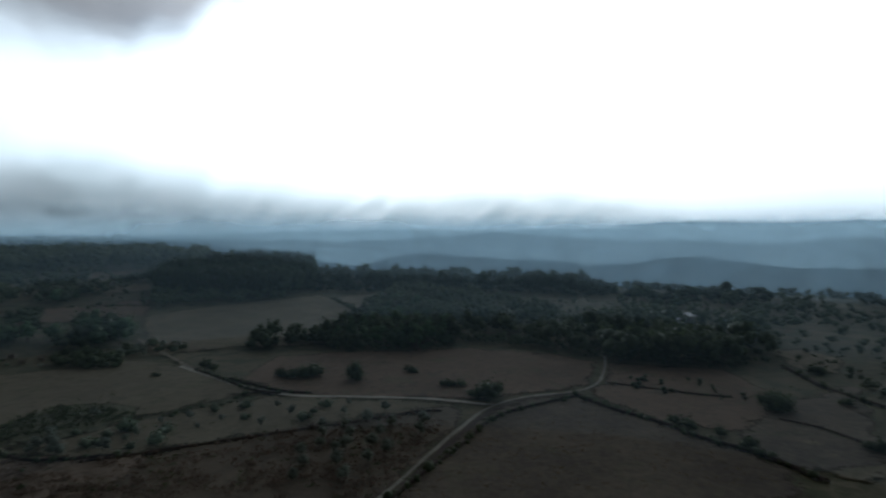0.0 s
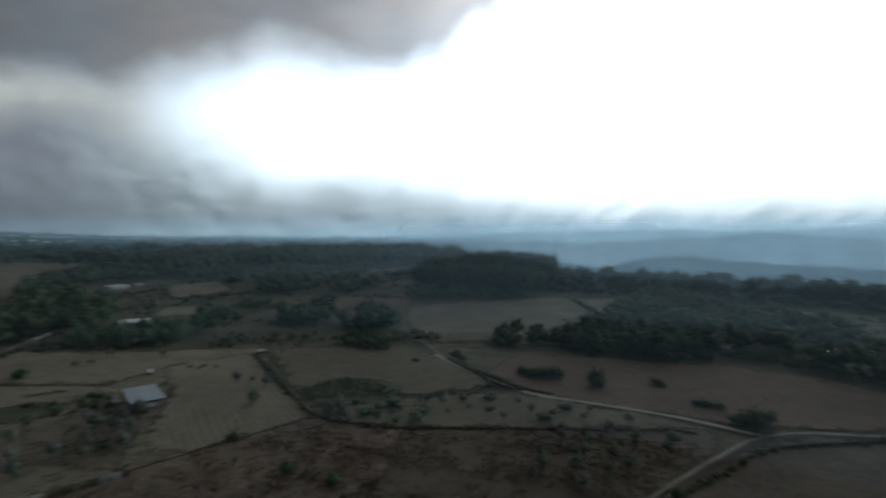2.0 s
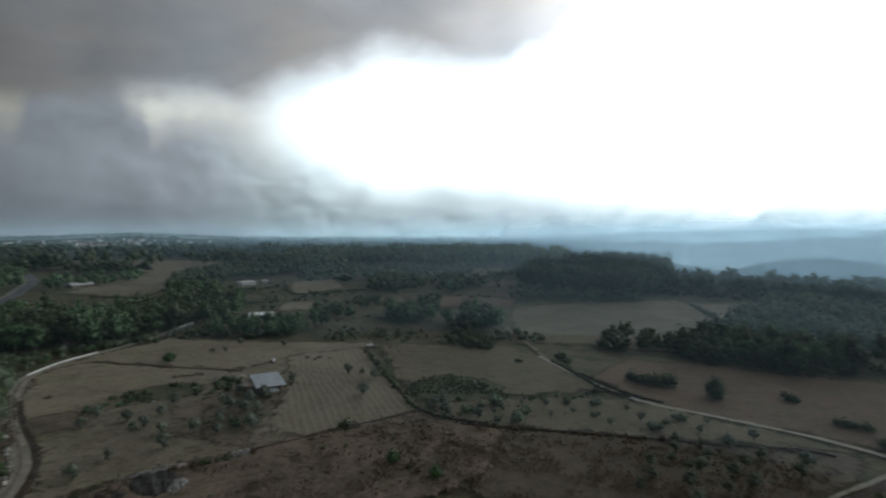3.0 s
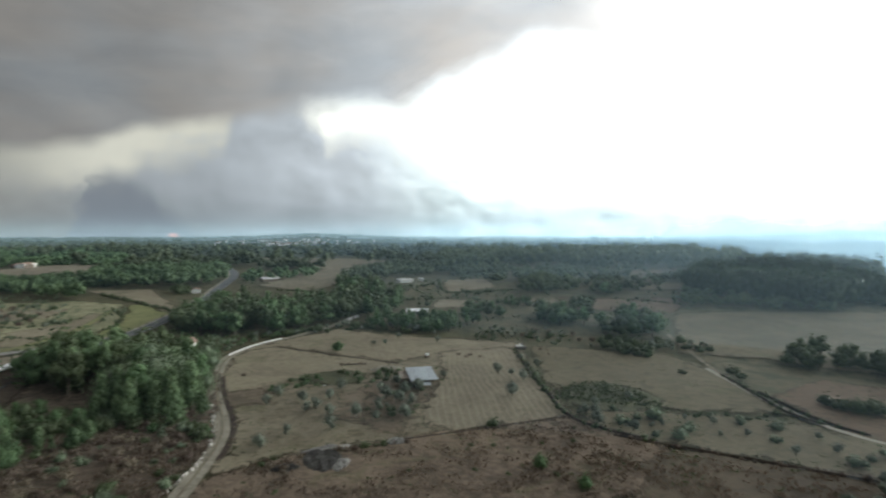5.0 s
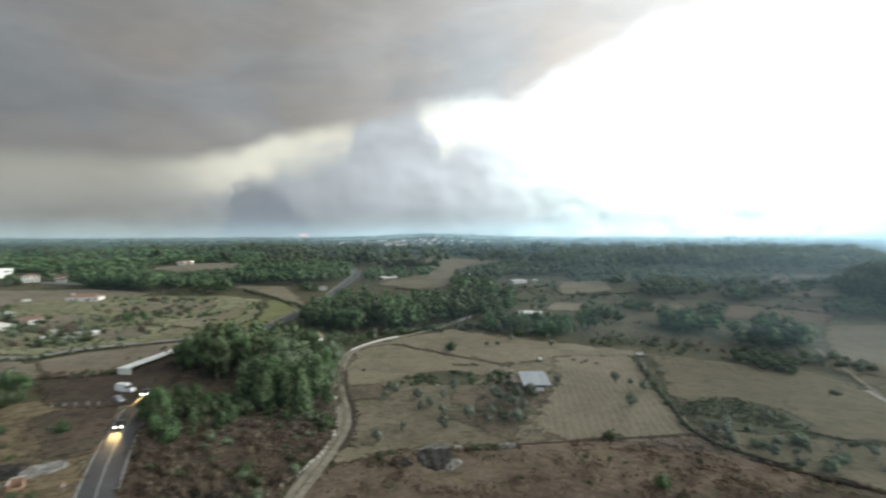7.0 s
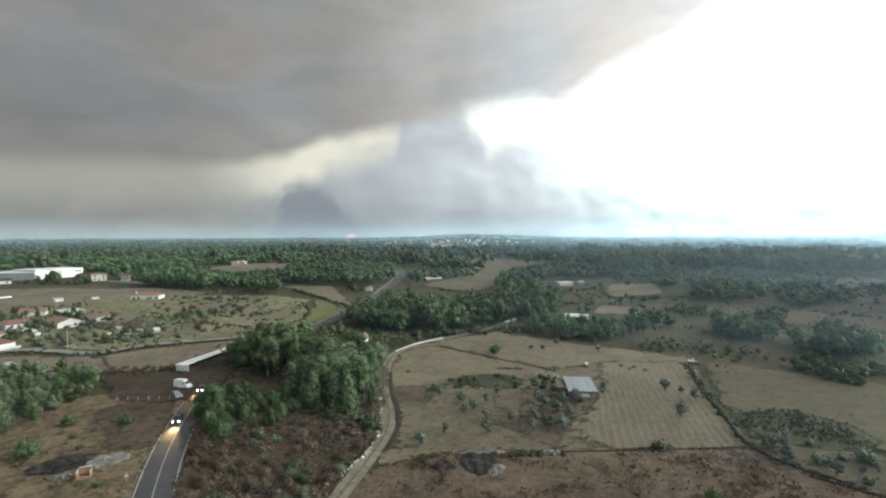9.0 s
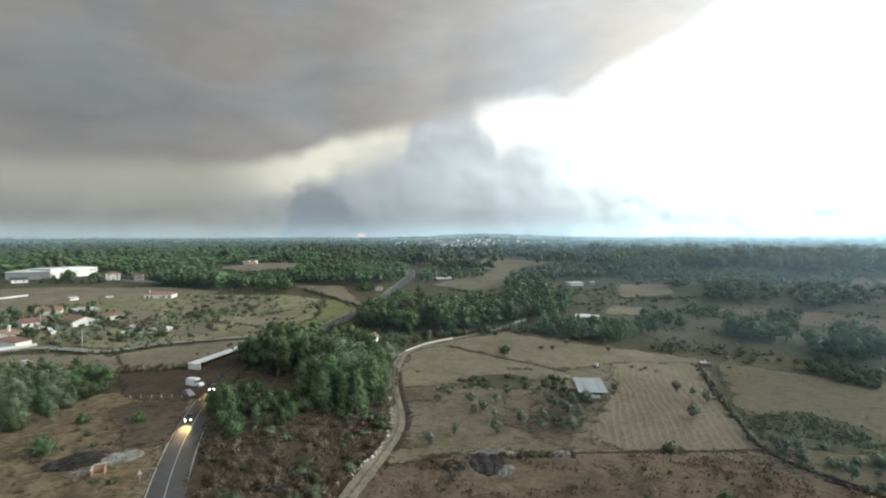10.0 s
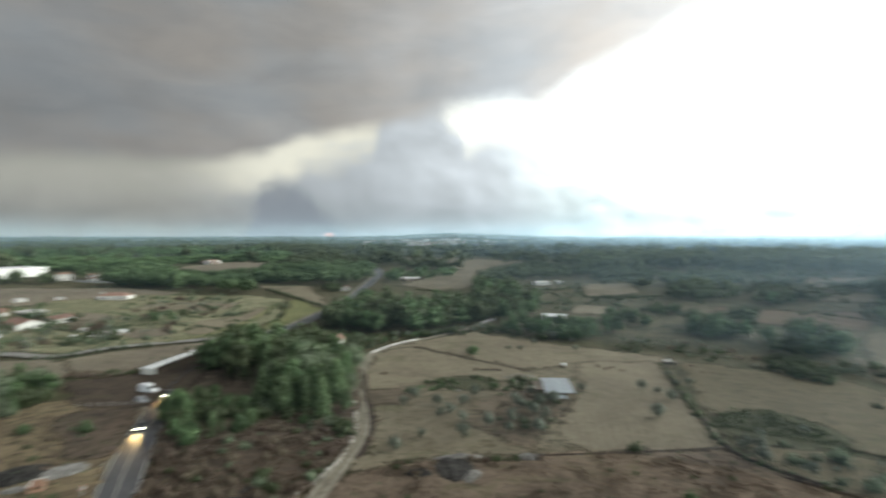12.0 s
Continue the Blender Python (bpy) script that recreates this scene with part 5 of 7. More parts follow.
grove(["oak_tree"], [(-76.1, 192.8), (-54.7, 191.1), (-28.1, 186.8), (-32.1, 218.4), (-54.7, 225.4), (-80.1, 214.8)], 30, 5.0, 8.5, 18, 3.0, "dark clump in a field")
grove(["pine_tree", "oak_tree"], [(-158.5, 352.3), (-134.3, 380.4), (-107.0, 412.0), (-120.2, 475.8), (-155.9, 456.2), (-178.1, 401.4)], 260, 19, 24.5, 72, 2.6, "", "tall dark pine stand on a rise")
grove(["oak_tree", "bush", "bush"], [(120.5, 215.2), (149.8, 175.9), (236.0, 277.7), (241.6, 350.8), (177.5, 311.5)], 60, 3.0, 7.0, 73, 5.0, "", "scattered dark trees and scrub on a slope")
plant("oak_tree", (82.5, 233.2), 10, random.Random(1110))
plant("oak_tree", (99.3, 231.1), 12.5, random.Random(1180))
plant("oak_tree", (104.9, 235.2), 10, random.Random(1195))
plant("oak_tree", (64.0, 213.4), 9, random.Random(1060))
# undergrowth that closes the woods' lower edge
grove(["oak_tree"], [(-45.6, 194.9), (-23.6, 188.7), (-5.7, 189.8), (11.2, 205.1), (39.3, 191.5), (40.0, 206.0), (10.0, 222.0), (-28.0, 210.0)], 150, 2.0, 4.2, 74, 1.6, "", "dark undergrowth at a wood's edge")
grove(["oak_tree"], [(37.0, 183.2), (52.1, 175.7), (89.4, 161.8), (113.8, 176.4), (112.0, 190.0), (60.0, 200.0), (42.0, 200.0)], 140, 2.0, 4.4, 75, 1.6, "", "dark undergrowth at a wood's edge")
# bushes in the fields
one = random.Random(77)
for p, h in (((-41.0, 154.8), 3.8), ((-38.6, 156.1), 4.0), ((-44.7, 153.3), 3.4), ((-47.5, 154.3), 3.0), ((-10.2, 160.5), 2.8), ((-8.4, 159.8), 2.2), ((8.1, 136.0), 3.4), ((10.7, 135.3), 3.8), ((12.5, 135.8), 5.0), ((0.2, 146.0), 2.2), ((2.6, 145.5), 2.4), ((5.0, 145.5), 2.2), ((80.0, 124.9), 5.4), ((80.9, 124.5), 4.6), ((114.4, 160.4), 3.6), ((116.0, 159.7), 3.0), ((53.6, 114.0), 2.6), ((54.7, 113.0), 2.2), ((51.8, 116.3), 2.4), ((58.9, 109.9), 2.2), ((61.9, 102.9), 2.6), ((117.3, 142.6), 3.0), ((99.9, 128.1), 2.6), ((83.8, 100.9), 3.2), ((-76.2, 167.6), 3.0), ((-72.0, 163.5), 2.4), ((-85.5, 154.8), 1.8)):
    plant("bush", p, h, one)
plant("oak_tree", (-25.7, 152.0), 6.2, one)
plant("green_bush", (-123.4, -43.5), 4.4, one)
plant("green_bush", (-137.8, -29.1), 3.4, one)
plant("green_bush", (-142.3, -41.8), 3.0, one)
plant("bush", (-86.3, 78.2), 2.4, one)
plant("green_bush", (-178.2, 83.7), 4.2, one)
grove(["grey_tree", "grey_tree", "grey_tree", "oak_tree", "tree"], [(-143.7, -64.1), (-139.0, -50.4), (-150.5, -50.0), (-172.1, -44.7), (-195.4, -52.6), (-202.0, -80.1), (-176.7, -79.1)], 74, 3.6, 6.8, 26, 2.5, "grey-green trees on the slope")
grove(["dead_bush", "dead_bush", "dead_bush", "dead_bush", "dead_bush", "bush", "grey_bush"], [(-114.8, -11.6), (-125.3, -9.9), (-129.3, 10.1), (-116.9, 25.8), (-101.5, 18.1), (-91.1, 10.6), (-86.3, 7.4), (-91.4, -10.2)], 150, 0.9, 2.3, 46, 1.6, "dead shrubs in bracken")
grove(["dead_bush", "bush"], [(-87.2, 22.8), (-88.3, 52.0), (-77.9, 92.2), (-59.8, 94.4), (-61.1, 67.5), (-77.5, 18.7)], 24, 0.5, 1.1, 47, 2.5, "dead shrubs in scrub")
grove(["dead_bush", "dead_bush", "grey_bush", "dead_bush", "bush"], [(-112.2, -45.7), (-127.5, -41.1), (-145.8, -30.2), (-119.7, -26.6), (-97.4, -24.7), (-101.9, -40.6)], 22, 0.6, 1.6, 48, 2.6, "shrubs on the dry slope")
for p in ((-156.7, 75.2), (-156.9, 77.3), (-155.7, 78.8), (-155.8, 80.9), (-154.1, 81.7), (-145.8, 114.7), (-142.0, 115.0), (-142.5, 117.6), (-139.1, 118.9), (-133.7, 143.7), (-131.2, 144.5), (-145.5, 146.0), (-161.1, 44.9)):
    plant("dead_bush", p, one.uniform(0.8, 1.3), one, "brush heaps in dry fields")
for p in ((-180.5, 99.8), (-177.4, 103.0), (-168.6, 122.0), (-186.0, 114.3), (-114.4, 110.7), (-117.4, 124.6), (-127.7, 127.5), (-118.4, 121.5)):
    plant("olive_tree", p, one.uniform(2.0, 3.4), one, "olive trees")
# olive plot
for p in ((-130.8, 42.3), (-127.9, 50.7), (-125.7, 57.1), (-120.1, 48.5), (-108.6, 39.7), (-104.5, 32.7), (-105.9, 48.5), (-114.8, 52.3), (-122.4, 70.2), (-113.3, 64.4), (-108.2, 70.7), (-117.1, 74.7), (-116.6, 78.5), (-102.6, 65.8), (-104.9, 59.2), (-109.5, 56.5), (-121.1, 51.5), (-135.4, 46.9), (-131.0, 62.7), (-117.0, 68.9), (-126.0, 77.5), (-112.4, 70.2), (-124.1, 92.5), (-117.6, 107.9), (-107.7, 109.0), (-98.8, 96.1), (-76.6, 101.6), (-65.4, 100.1), (-72.4, 96.9), (-79.0, 100.9)):
    plant("olive_tree", p, one.uniform(2.8, 4.2), one, "olive trees")
grove(["olive_tree"], [(-27.5, 100.2), (-13.3, 102.1), (-2.5, 112.1), (-2.7, 120.4), (-26.3, 114.0)], 22, 2.4, 3.6, 27, 5.0, "olive trees on the terrace")
grove(["olive_tree"], [(-27.6, 86.5), (-14.4, 87.9), (-10.0, 102.5), (-27.5, 100.2)], 10, 2.4, 3.4, 28, 5.0, "olive trees on the terrace")
grove(["bush", "green_bush"], [(-142.0, 42.3), (-131.2, 79.6), (-120.2, 87.0), (-141.1, 87.4), (-151.0, 61.4)], 44, 0.9, 2.0, 29, 1.6)
grove(["oak_tree"], [(-92.0, 102.2), (-69.1, 118.7), (-75.8, 123.8), (-91.7, 124.1), (-95.5, 110.8)], 260, 0.5, 1.1, 30, 0.6, "", "low dark thicket on a mound")
grove(["olive_tree", "olive_tree", "grey_bush"], [(-66.0, 113.4), (-44.1, 132.9), (2.0, 129.5), (-34.9, 113.0), (-65.5, 99.9)], 20, 1.6, 3.0, 60, 4.5, "olive trees on the terrace")
plant("green_bush", (-65.2, 71.1), 2.8, one)
plant("green_bush", (-55.2, 71.3), 2.6, one)
grove(["bush"], [(-65.1, 117.4), (-45.2, 136.1), (-50.1, 141.3), (-64.2, 125.0)], 10, 0.8, 1.7, 31, 1.8)
grove(["bush", "olive_tree", "grey_bush", "dead_bush"], [(-255.3, -77.5), (-245.9, -27.9), (-296.8, 2.8), (-375.6, 3.1), (-394.4, -59.9), (-308.8, -57.5), (-282.5, -74.2)], 150, 0.9, 3.2, 32, 3.0)
grove(["oak_tree", "tree"], [(-289.1, -123.7), (-317.8, -119.3), (-308.3, -86.3), (-350.3, -98.2), (-345.4, -135.0), (-321.3, -140.0)], 26, 3.0, 6.0, 44, 4.0, "village trees")
grove(["oak_tree", "tree"], [(-278.1, -36.8), (-292.1, -25.3), (-312.0, -21.3), (-328.4, -43.7)], 9, 3.0, 5.5, 45, 4.0, "meadow trees")
grove(["oak_tree", "olive_tree", "bush", "grey_bush", "grey_bush", "dead_bush"], [(-247.8, -92.8), (-240.2, -62.9), (-247.0, -43.6), (-279.7, -42.1), (-313.2, -71.9), (-337.6, -89.0), (-305.5, -133.1), (-256.2, -111.4)], 210, 1.0, 3.8, 33, 2.4)
for p, h in (((-507.9, -163.5), 12), ((-499.7, -158.4), 9), ((-492.7, -139.4), 11), ((-500.8, -144.5), 8), ((-504.9, -172.9), 7), ((-496.1, -166.7), 5), ((-500.1, -178.3), 5), ((-495.1, -135.2), 7), ((-490.5, -180.2), 4), ((-490.9, -148.1), 4)):
    plant("oak_tree", p, h, one, "trees before the factory")
grove(["tree"], [(-490.4, -118.3), (-453.6, -81.2), (-420.6, -37.1), (-473.4, -42.0), (-539.9, -96.9), (-537.5, -129.8)], 60, 11, 17, 53, 4.0, "", "tall green umbrella pines beside the villa")
grove(["oak_tree", "bush"], [(-401.9, 57.1), (-360.1, 75.1), (-382.0, 83.8), (-425.6, 71.9)], 14, 2.5, 6, 54, 3.0)
grove(["dead_bush", "bush"], [(-194.1, -48.1), (-190.8, -28.2), (-198.6, -29.4), (-203.8, -50.6)], 16, 1.0, 2.2, 55, 2.0)


def patch(x, y, s):
    return noise.noise(Vector((x / s, y / s, 3.3)))


def ring_pick(az1, az2, r1, r2, level, size=120.0, power=1.6, clear=False):
    def go(rng):
        a = radians(rng.uniform(az1, az2))
        r = r1 + (r2 - r1) * rng.uniform(0, 1) ** power
        x, y = -r * math.sin(a), r * math.cos(a)
        if cleared((x, y)):
            return None
        if clear and rng.uniform() > 0.03 and any(inside((x, y), f) for f in OPEN):
            return None
        return (x, y) if patch(x, y, size) > level else None
    return go


# ---------------------------------------------------------------- building kit
def box(bm, x0, x1, y0, y1, z0, z1):
    v = [bm.verts.new((x, y, z)) for z in (z0, z1) for x, y in ((x0, y0), (x1, y0), (x1, y1), (x0, y1))]
    for f in ((3, 2, 1, 0), (4, 5, 6, 7), (0, 1, 5, 4), (1, 2, 6, 5), (2, 3, 7, 6), (3, 0, 4, 7)):
        bm.faces.new([v[i] for i in f])


def prism(bm, outline, y0, y1):
    """An outline in x and z, drawn out along y."""
    a = [bm.verts.new((x, y0, z)) for x, z in outline]
    b = [bm.verts.new((x, y1, z)) for x, z in outline]
    bm.faces.new(a)
    bm.faces.new(b[::-1])
    for i in range(len(a)):
        j = (i + 1) % len(a)
        bm.faces.new((a[j], a[i], b[i], b[j]))


def prism_x(bm, outline, x0, x1):
    """An outline in y and z, drawn out along x."""
    a = [bm.verts.new((x0, y, z)) for y, z in outline]
    b = [bm.verts.new((x1, y, z)) for y, z in outline]
    bm.faces.new(a[::-1])
    bm.faces.new(b)
    for i in range(len(a)):
        j = (i + 1) % len(a)
        bm.faces.new((a[i], a[j], b[j], b[i]))


def done(name, bm, material, bevel=0.0):
    if bevel:
        bmesh.ops.bevel(bm, geom=bm.edges[:], offset=bevel, segments=1, affect="EDGES")
    bmesh.ops.recalc_face_normals(bm, faces=bm.faces)
    me = bpy.data.meshes.new(name)
    bm.to_mesh(me)
    bm.free()
    me.materials.append(material)
    return me


def boxes(name, dims, material, bevel=0.0):
    bm = bmesh.new()
    for d in dims:
        box(bm, *d)
    return done(name, bm, material, bevel)


def seat(name, a, c, label, category, group=""):
    """An empty whose x axis runs from a to c along the front, y axis away from the road of the eye; returns it and the length."""
    a, c = Vector(a), Vector(c)
    u = c - a
    n = Vector((-u.y, u.x))
    if n.dot(a) < 0:
        n = -n
        a, c, u = c, a, -u
    ob = new(name)
    ob.matrix_basis = pose(a.x, a.y, min(z_at(a), z_at(c)) - 0.1, 0, 0, math.degrees(math.atan2(u.y, u.x)))
    return tagged(ob, label, category, group), u.length


def window(parent, x, z, w, h, y=0.0, axis="x", sign=-1):
    """A window with its frame and a dark pane, set into a wall."""
    t = 0.06
    if axis == "x":
        fr = part("window", boxes("window", [(x - w / 2 - t, x + w / 2 + t, y + sign * 0.04, y + 0.02 * -sign, z - t, z), (x - w / 2 - t, x + w / 2 + t, y + sign * 0.04, y - sign * 0.02, z + h, z + h + t), (x - w / 2 - t, x - w / 2, y + sign * 0.04, y - sign * 0.02, z, z + h), (x + w / 2, x + w / 2 + t, y + sign * 0.04, y - sign * 0.02, z, z + h)], GREY_PLASTER), parent)
        part("pane", boxes("pane", [(x - w / 2, x + w / 2, y + sign * 0.02, y - sign * 0.02, z, z + h)], DARK), fr)
    else:
        fr = part("window", boxes("window", [(y + sign * 0.04, y - sign * 0.02, x - w / 2 - t, x + w / 2 + t, z - t, z), (y + sign * 0.04, y - sign * 0.02, x - w / 2 - t, x + w / 2 + t, z + h, z + h + t)], GREY_PLASTER), parent)
        part("pane", boxes("pane", [(y + sign * 0.02, y - sign * 0.02, x - w / 2, x + w / 2, z, z + h)], DARK), fr)


def roof_slabs(L, D, wall_h, rise, style, material, over=0.45, th=0.18):
    bm = bmesh.new()
    z = wall_h
    if style == "gable":
        s = rise / (D / 2)
        prism_x(bm, [(-over, z - over * s), (D / 2, z + rise), (D / 2, z + rise + th), (-over, z - over * s + th)], -over, L + over)
        prism_x(bm, [(D + over, z - over * s), (D / 2, z + rise), (D / 2, z + rise + th), (D + over, z - over * s + th)], -over, L + over)
    elif style == "gable_front":
        s = rise / (L / 2)
        prism(bm, [(-over, z - over * s), (L / 2, z + rise), (L / 2, z + rise + th), (-over, z - over * s + th)], -over, D + over)
        prism(bm, [(L + over, z - over * s), (L / 2, z + rise), (L / 2, z + rise + th), (L + over, z - over * s + th)], -over, D + over)
    elif style == "hip":
        k = min(L, D) / 2
        o = over
        low = [bm.verts.new(v) for v in ((-o, -o, z), (L + o, -o, z), (L + o, D + o, z), (-o, D + o, z))]
        top = [bm.verts.new(v) for v in ((k, D / 2, z + rise), (L - k, D / 2, z + rise))]
        bm.faces.new((low[0], low[1], top[1], top[0]))
        bm.faces.new((low[2], low[3], top[0], top[1]))
        bm.faces.new((low[1], low[2], top[1]))
        bm.faces.new((low[3], low[0], top[0]))
        bm.faces.new(low[::-1])
    elif style == "mono":
        prism_x(bm, [(-over, z), (D + over, z + rise), (D + over, z + rise + th), (-over, z + th)], -over, L + over)
    else:
        box(bm, -over, L + over, -over, D + over, z, z + th + 0.1)
    return done("roof", bm, material)


def house(name, a, c, D, wall_h, rise, style, roof_mat, wall_mat, label, windows=(), door=None, chimney=None, side=(), category="house", over=0.45):
    """A building on the land: front wall from a to c, D deep."""
    ob, L = seat(name, a, c, label, category)
    bm = bmesh.new()
    if style == "gable":
        prism_x(bm, [(0, 0), (D, 0), (D, wall_h), (D / 2, wall_h + rise), (0, wall_h)], 0, L)
    elif style == "gable_front":
        prism(bm, [(0, 0), (L, 0), (L, wall_h), (L / 2, wall_h + rise), (0, wall_h)], 0, D)
    elif style == "mono":
        prism_x(bm, [(0, 0), (D, 0), (D, wall_h + rise), (0, wall_h)], 0, L)
    else:
        box(bm, 0, L, 0, D, 0, wall_h)
    part("wall", done("wall", bm, wall_mat), ob)
    part("roof", roof_slabs(L, D, wall_h, rise, style, roof_mat, over), ob)
    for fx, z, w, h in windows:
        window(ob, fx * L, z, w, h)
    for fy, z, w, h in side:
        window(ob, fy * D, z, w, h, L, "y", 1)
    if door:
        part("door", boxes("door", [(door * L - 0.5, door * L + 0.5, -0.05, 0.02, 0.1, 2.1)], TIMBER), ob)
    if chimney:
        fx, fy, top = chimney
        part("chimney", boxes("chimney", [(fx * L - 0.35, fx * L + 0.35, fy * D - 0.35, fy * D + 0.35, wall_h, top), (fx * L - 0.45, fx * L + 0.45, fy * D - 0.45, fy * D + 0.45, top, top + 0.15)], PLASTER), ob)
    return ob


# ---------------------------------------------------------------- village and farm buildings
for qa, qb, dd, hh, rm in (((-385.9, -122.7), (-388.4, -118.8), 5, 2.0, CONCRETE), ((-393.9, -104.7), (-395.6, -101.2), 4, 1.2, CONCRETE), ((-276.3, -63.3), (-278.3, -60.2), 3, 1.2, CONCRETE), ((-209.7, -78.8), (-211.1, -77.6), 3, 1.8, CONCRETE), ((-298.5, -85.4), (-300.7, -82.6), 3, 1.2, WHITE_SHEET), ((-267.5, -51.5), (-269.2, -48.1), 3, 1.0, CONCRETE), ((-267.3, -46.1), (-268.1, -44.1), 3, 1.2, WHITE_SHEET)):
    house("garden_shed", qa, qb, dd, hh, 0.5, "mono", rm, PLASTER, "small pale garden shed with lean-to roof", category="shed", over=0.2)
W2 = [(0.25, 1.0, 1.1, 1.1), (0.75, 1.0, 1.1, 1.1)]
house("village_house", (-301.3, -100.1), (-288.7, -90.5), 10.5, 2.9, 1.9, "gable", TILE, PLASTER, "white village house with terracotta gable roof", [(0.5, 1.0, 2.0, 1.1)], side=[(0.7, 1.0, 1.0, 1.1)])
house("village_house", (-292.8, -112.1), (-299.1, -104.5), 8, 2.6, 1.5, "gable", DARK_TILE, PLASTER, "low white house with dark red tile roof", W2, door=0.5)
house("village_house", (-332.0, -121.6), (-333.9, -110.3), 9, 2.6, 1.8, "gable", TILE, PLASTER, "house with broad orange tile roof among trees", W2)
house("farm_store", (-325.8, -99.7), (-332.3, -92.0), 8, 2.6, 0.9, "mono", CONCRETE, GREY_PLASTER, "long low store with pale grey roof", category="shed")
house("village_house", (-314.9, -86.6), (-303.0, -80.2), 8, 2.4, 1.2, "mono", TILE, PLASTER, "small white house with orange lean-to roof", side=[(0.5, 1.0, 1.0, 1.0)])
house("village_house", (-261.0, -113.2), (-260.9, -103.7), 9, 3.0, 1.5, "gable_front", TILE, PLASTER, "white bungalow with shallow gable and arched porch", [(0.25, 0.9, 1.2, 1.2), (0.5, 0.9, 1.2, 1.2), (0.8, 0.9, 0.8, 1.2)], chimney=(0.75, 0.5, 6.4))
house("village_shed", (-244.9, -95.8), (-250.7, -92.5), 10, 2.5, 1.0, "mono", DARK_TILE, PLASTER, "white shed with dark red lean-to roof", category="shed")
house("country_house", (-389.2, -82.0), (-386.0, -64.8), 10, 3.0, 1.9, "hip", TILE, PLASTER, "white bungalow with hipped terracotta roof", [(0.12, 0.9, 1.2, 1.3), (0.28, 0.4, 1.2, 1.9), (0.7, 0.9, 1.3, 1.3), (0.9, 0.9, 1.0, 1.3)], door=0.6, chimney=(0.15, 0.3, 5.6))
house("villa", (-513.9, -137.4), (-517.4, -127.5), 9, 5.4, 1.6, "hip", TILE, PLASTER, "two-storey white villa with tile roof", [(0.2, 1.0, 1.2, 1.3), (0.8, 1.0, 1.2, 1.3), (0.2, 3.6, 1.2, 1.3), (0.8, 3.6, 1.2, 1.3)], door=0.5)
house("annexe", (-496.6, -111.4), (-495.7, -107.0), 6, 3.4, 1.0, "mono", TILE, PLASTER, "small white annexe beside a wood", category="shed")
for qa, qb in (((-512.9, -115.6), (-512.2, -109.9)), ((-538.6, -107.9), (-537.8, -103.5)), ((-530.3, -92.5), (-528.6, -85.7)), ((-549.7, -84.5), (-549.7, -80.1))):
    house("small_house", qa, qb, 6, 4.6, 1.2, "gable", TILE, PLASTER, "small white house at a wood's edge")
house("factory_hall", (-531.2, -216.3), (-531.3, -183.6), 40, 6.6, 0, "flat", WHITE_SHEET, GREY_PLASTER, "long grey factory hall with white parapet", category="factory", over=0.15)
house("factory_hall", (-531.3, -183.6), (-561.3, -157.1), 30, 8.6, 0, "flat", WHITE_SHEET, PLASTER, "bright white factory hall with flat roof", [(0.86, 5.6, 1.6, 1.4), (0.93, 5.6, 1.6, 1.4)], category="factory", over=0.15)
house("country_house", (-499.0, -198.9), (-504.0, -189.8), 8, 2.8, 1.8, "gable", SLATE, PLASTER, "white house with dark grey roof before a factory", W2)
house("farmhouse", (-662.5, -39.4), (-653.0, -28.9), 12, 3.4, 2.2, "gable", DARK_TILE, TIMBER, "brown farmhouse with red-brown roof", category="house")
house("farmhouse", (-653.0, -28.9), (-668.8, -19.3), 8, 5.2, 1.0, "hip", TILE, PLASTER, "bright white two-storey house on a far field", W2)
house("roadside_hut", (-391.0, 73.1), (-389.7, 78.0), 5, 2.6, 1.0, "gable_front", DARK_TILE, CONCRETE, "small pale hut beside the road", category="hut")
house("brick_hut", (-433.9, 134.9), (-435.9, 149.1), 7, 2.4, 1.4, "gable", CONCRETE, TIMBER, "low brown hut beside a clump of trees", [(0.5, 0.8, 1.0, 1.0)], category="hut")
house("low_shed", (-365.1, 224.8), (-365.6, 237.4), 6, 2.2, 0.6, "mono", CONCRETE, CONCRETE, "low pale shed at a wood's edge", category="shed")
house("low_shed", (-367.0, 244.6), (-365.6, 247.9), 5, 2.0, 0.4, "mono", CONCRETE, CONCRETE, "low pale shed at a wood's edge", category="shed")
house("white_shed", (-236.0, 149.6), (-229.3, 158.6), 7, 2.1, 0.8, "gable", WHITE_SHEET, PLASTER, "long low shed with bright white metal roof", [(0.55, 0.3, 2.2, 1.5)], category="shed", over=0.3)
house("orange_hut", (-205.8, 36.7), (-204.8, 39.5), 5, 4.0, 1.2, "gable_front", TILE, PLASTER, "small white hut with orange tile roof among trees", [(0.5, 0.9, 0.9, 0.9)], category="hut")
house("hill_shed", (110.1, 232.5), (114.3, 234.0), 5, 7.0, 0.5, "mono", WHITE_SHEET, CONCRETE, "pale shed with shining metal roof inside a dark wood", category="shed")
house("hill_shed", (102.2, 229.4), (104.9, 230.8), 4, 6.0, 0.4, "mono", WHITE_SHEET, CONCRETE, "pale shed with shining metal roof inside a dark wood", category="shed")
house("hill_shed", (419.4, 1080.7), (436.2, 1078.9), 7, 2.4, 0.6, "mono", WHITE_SHEET, CONCRETE, "far low shed with pale roof", category="shed")


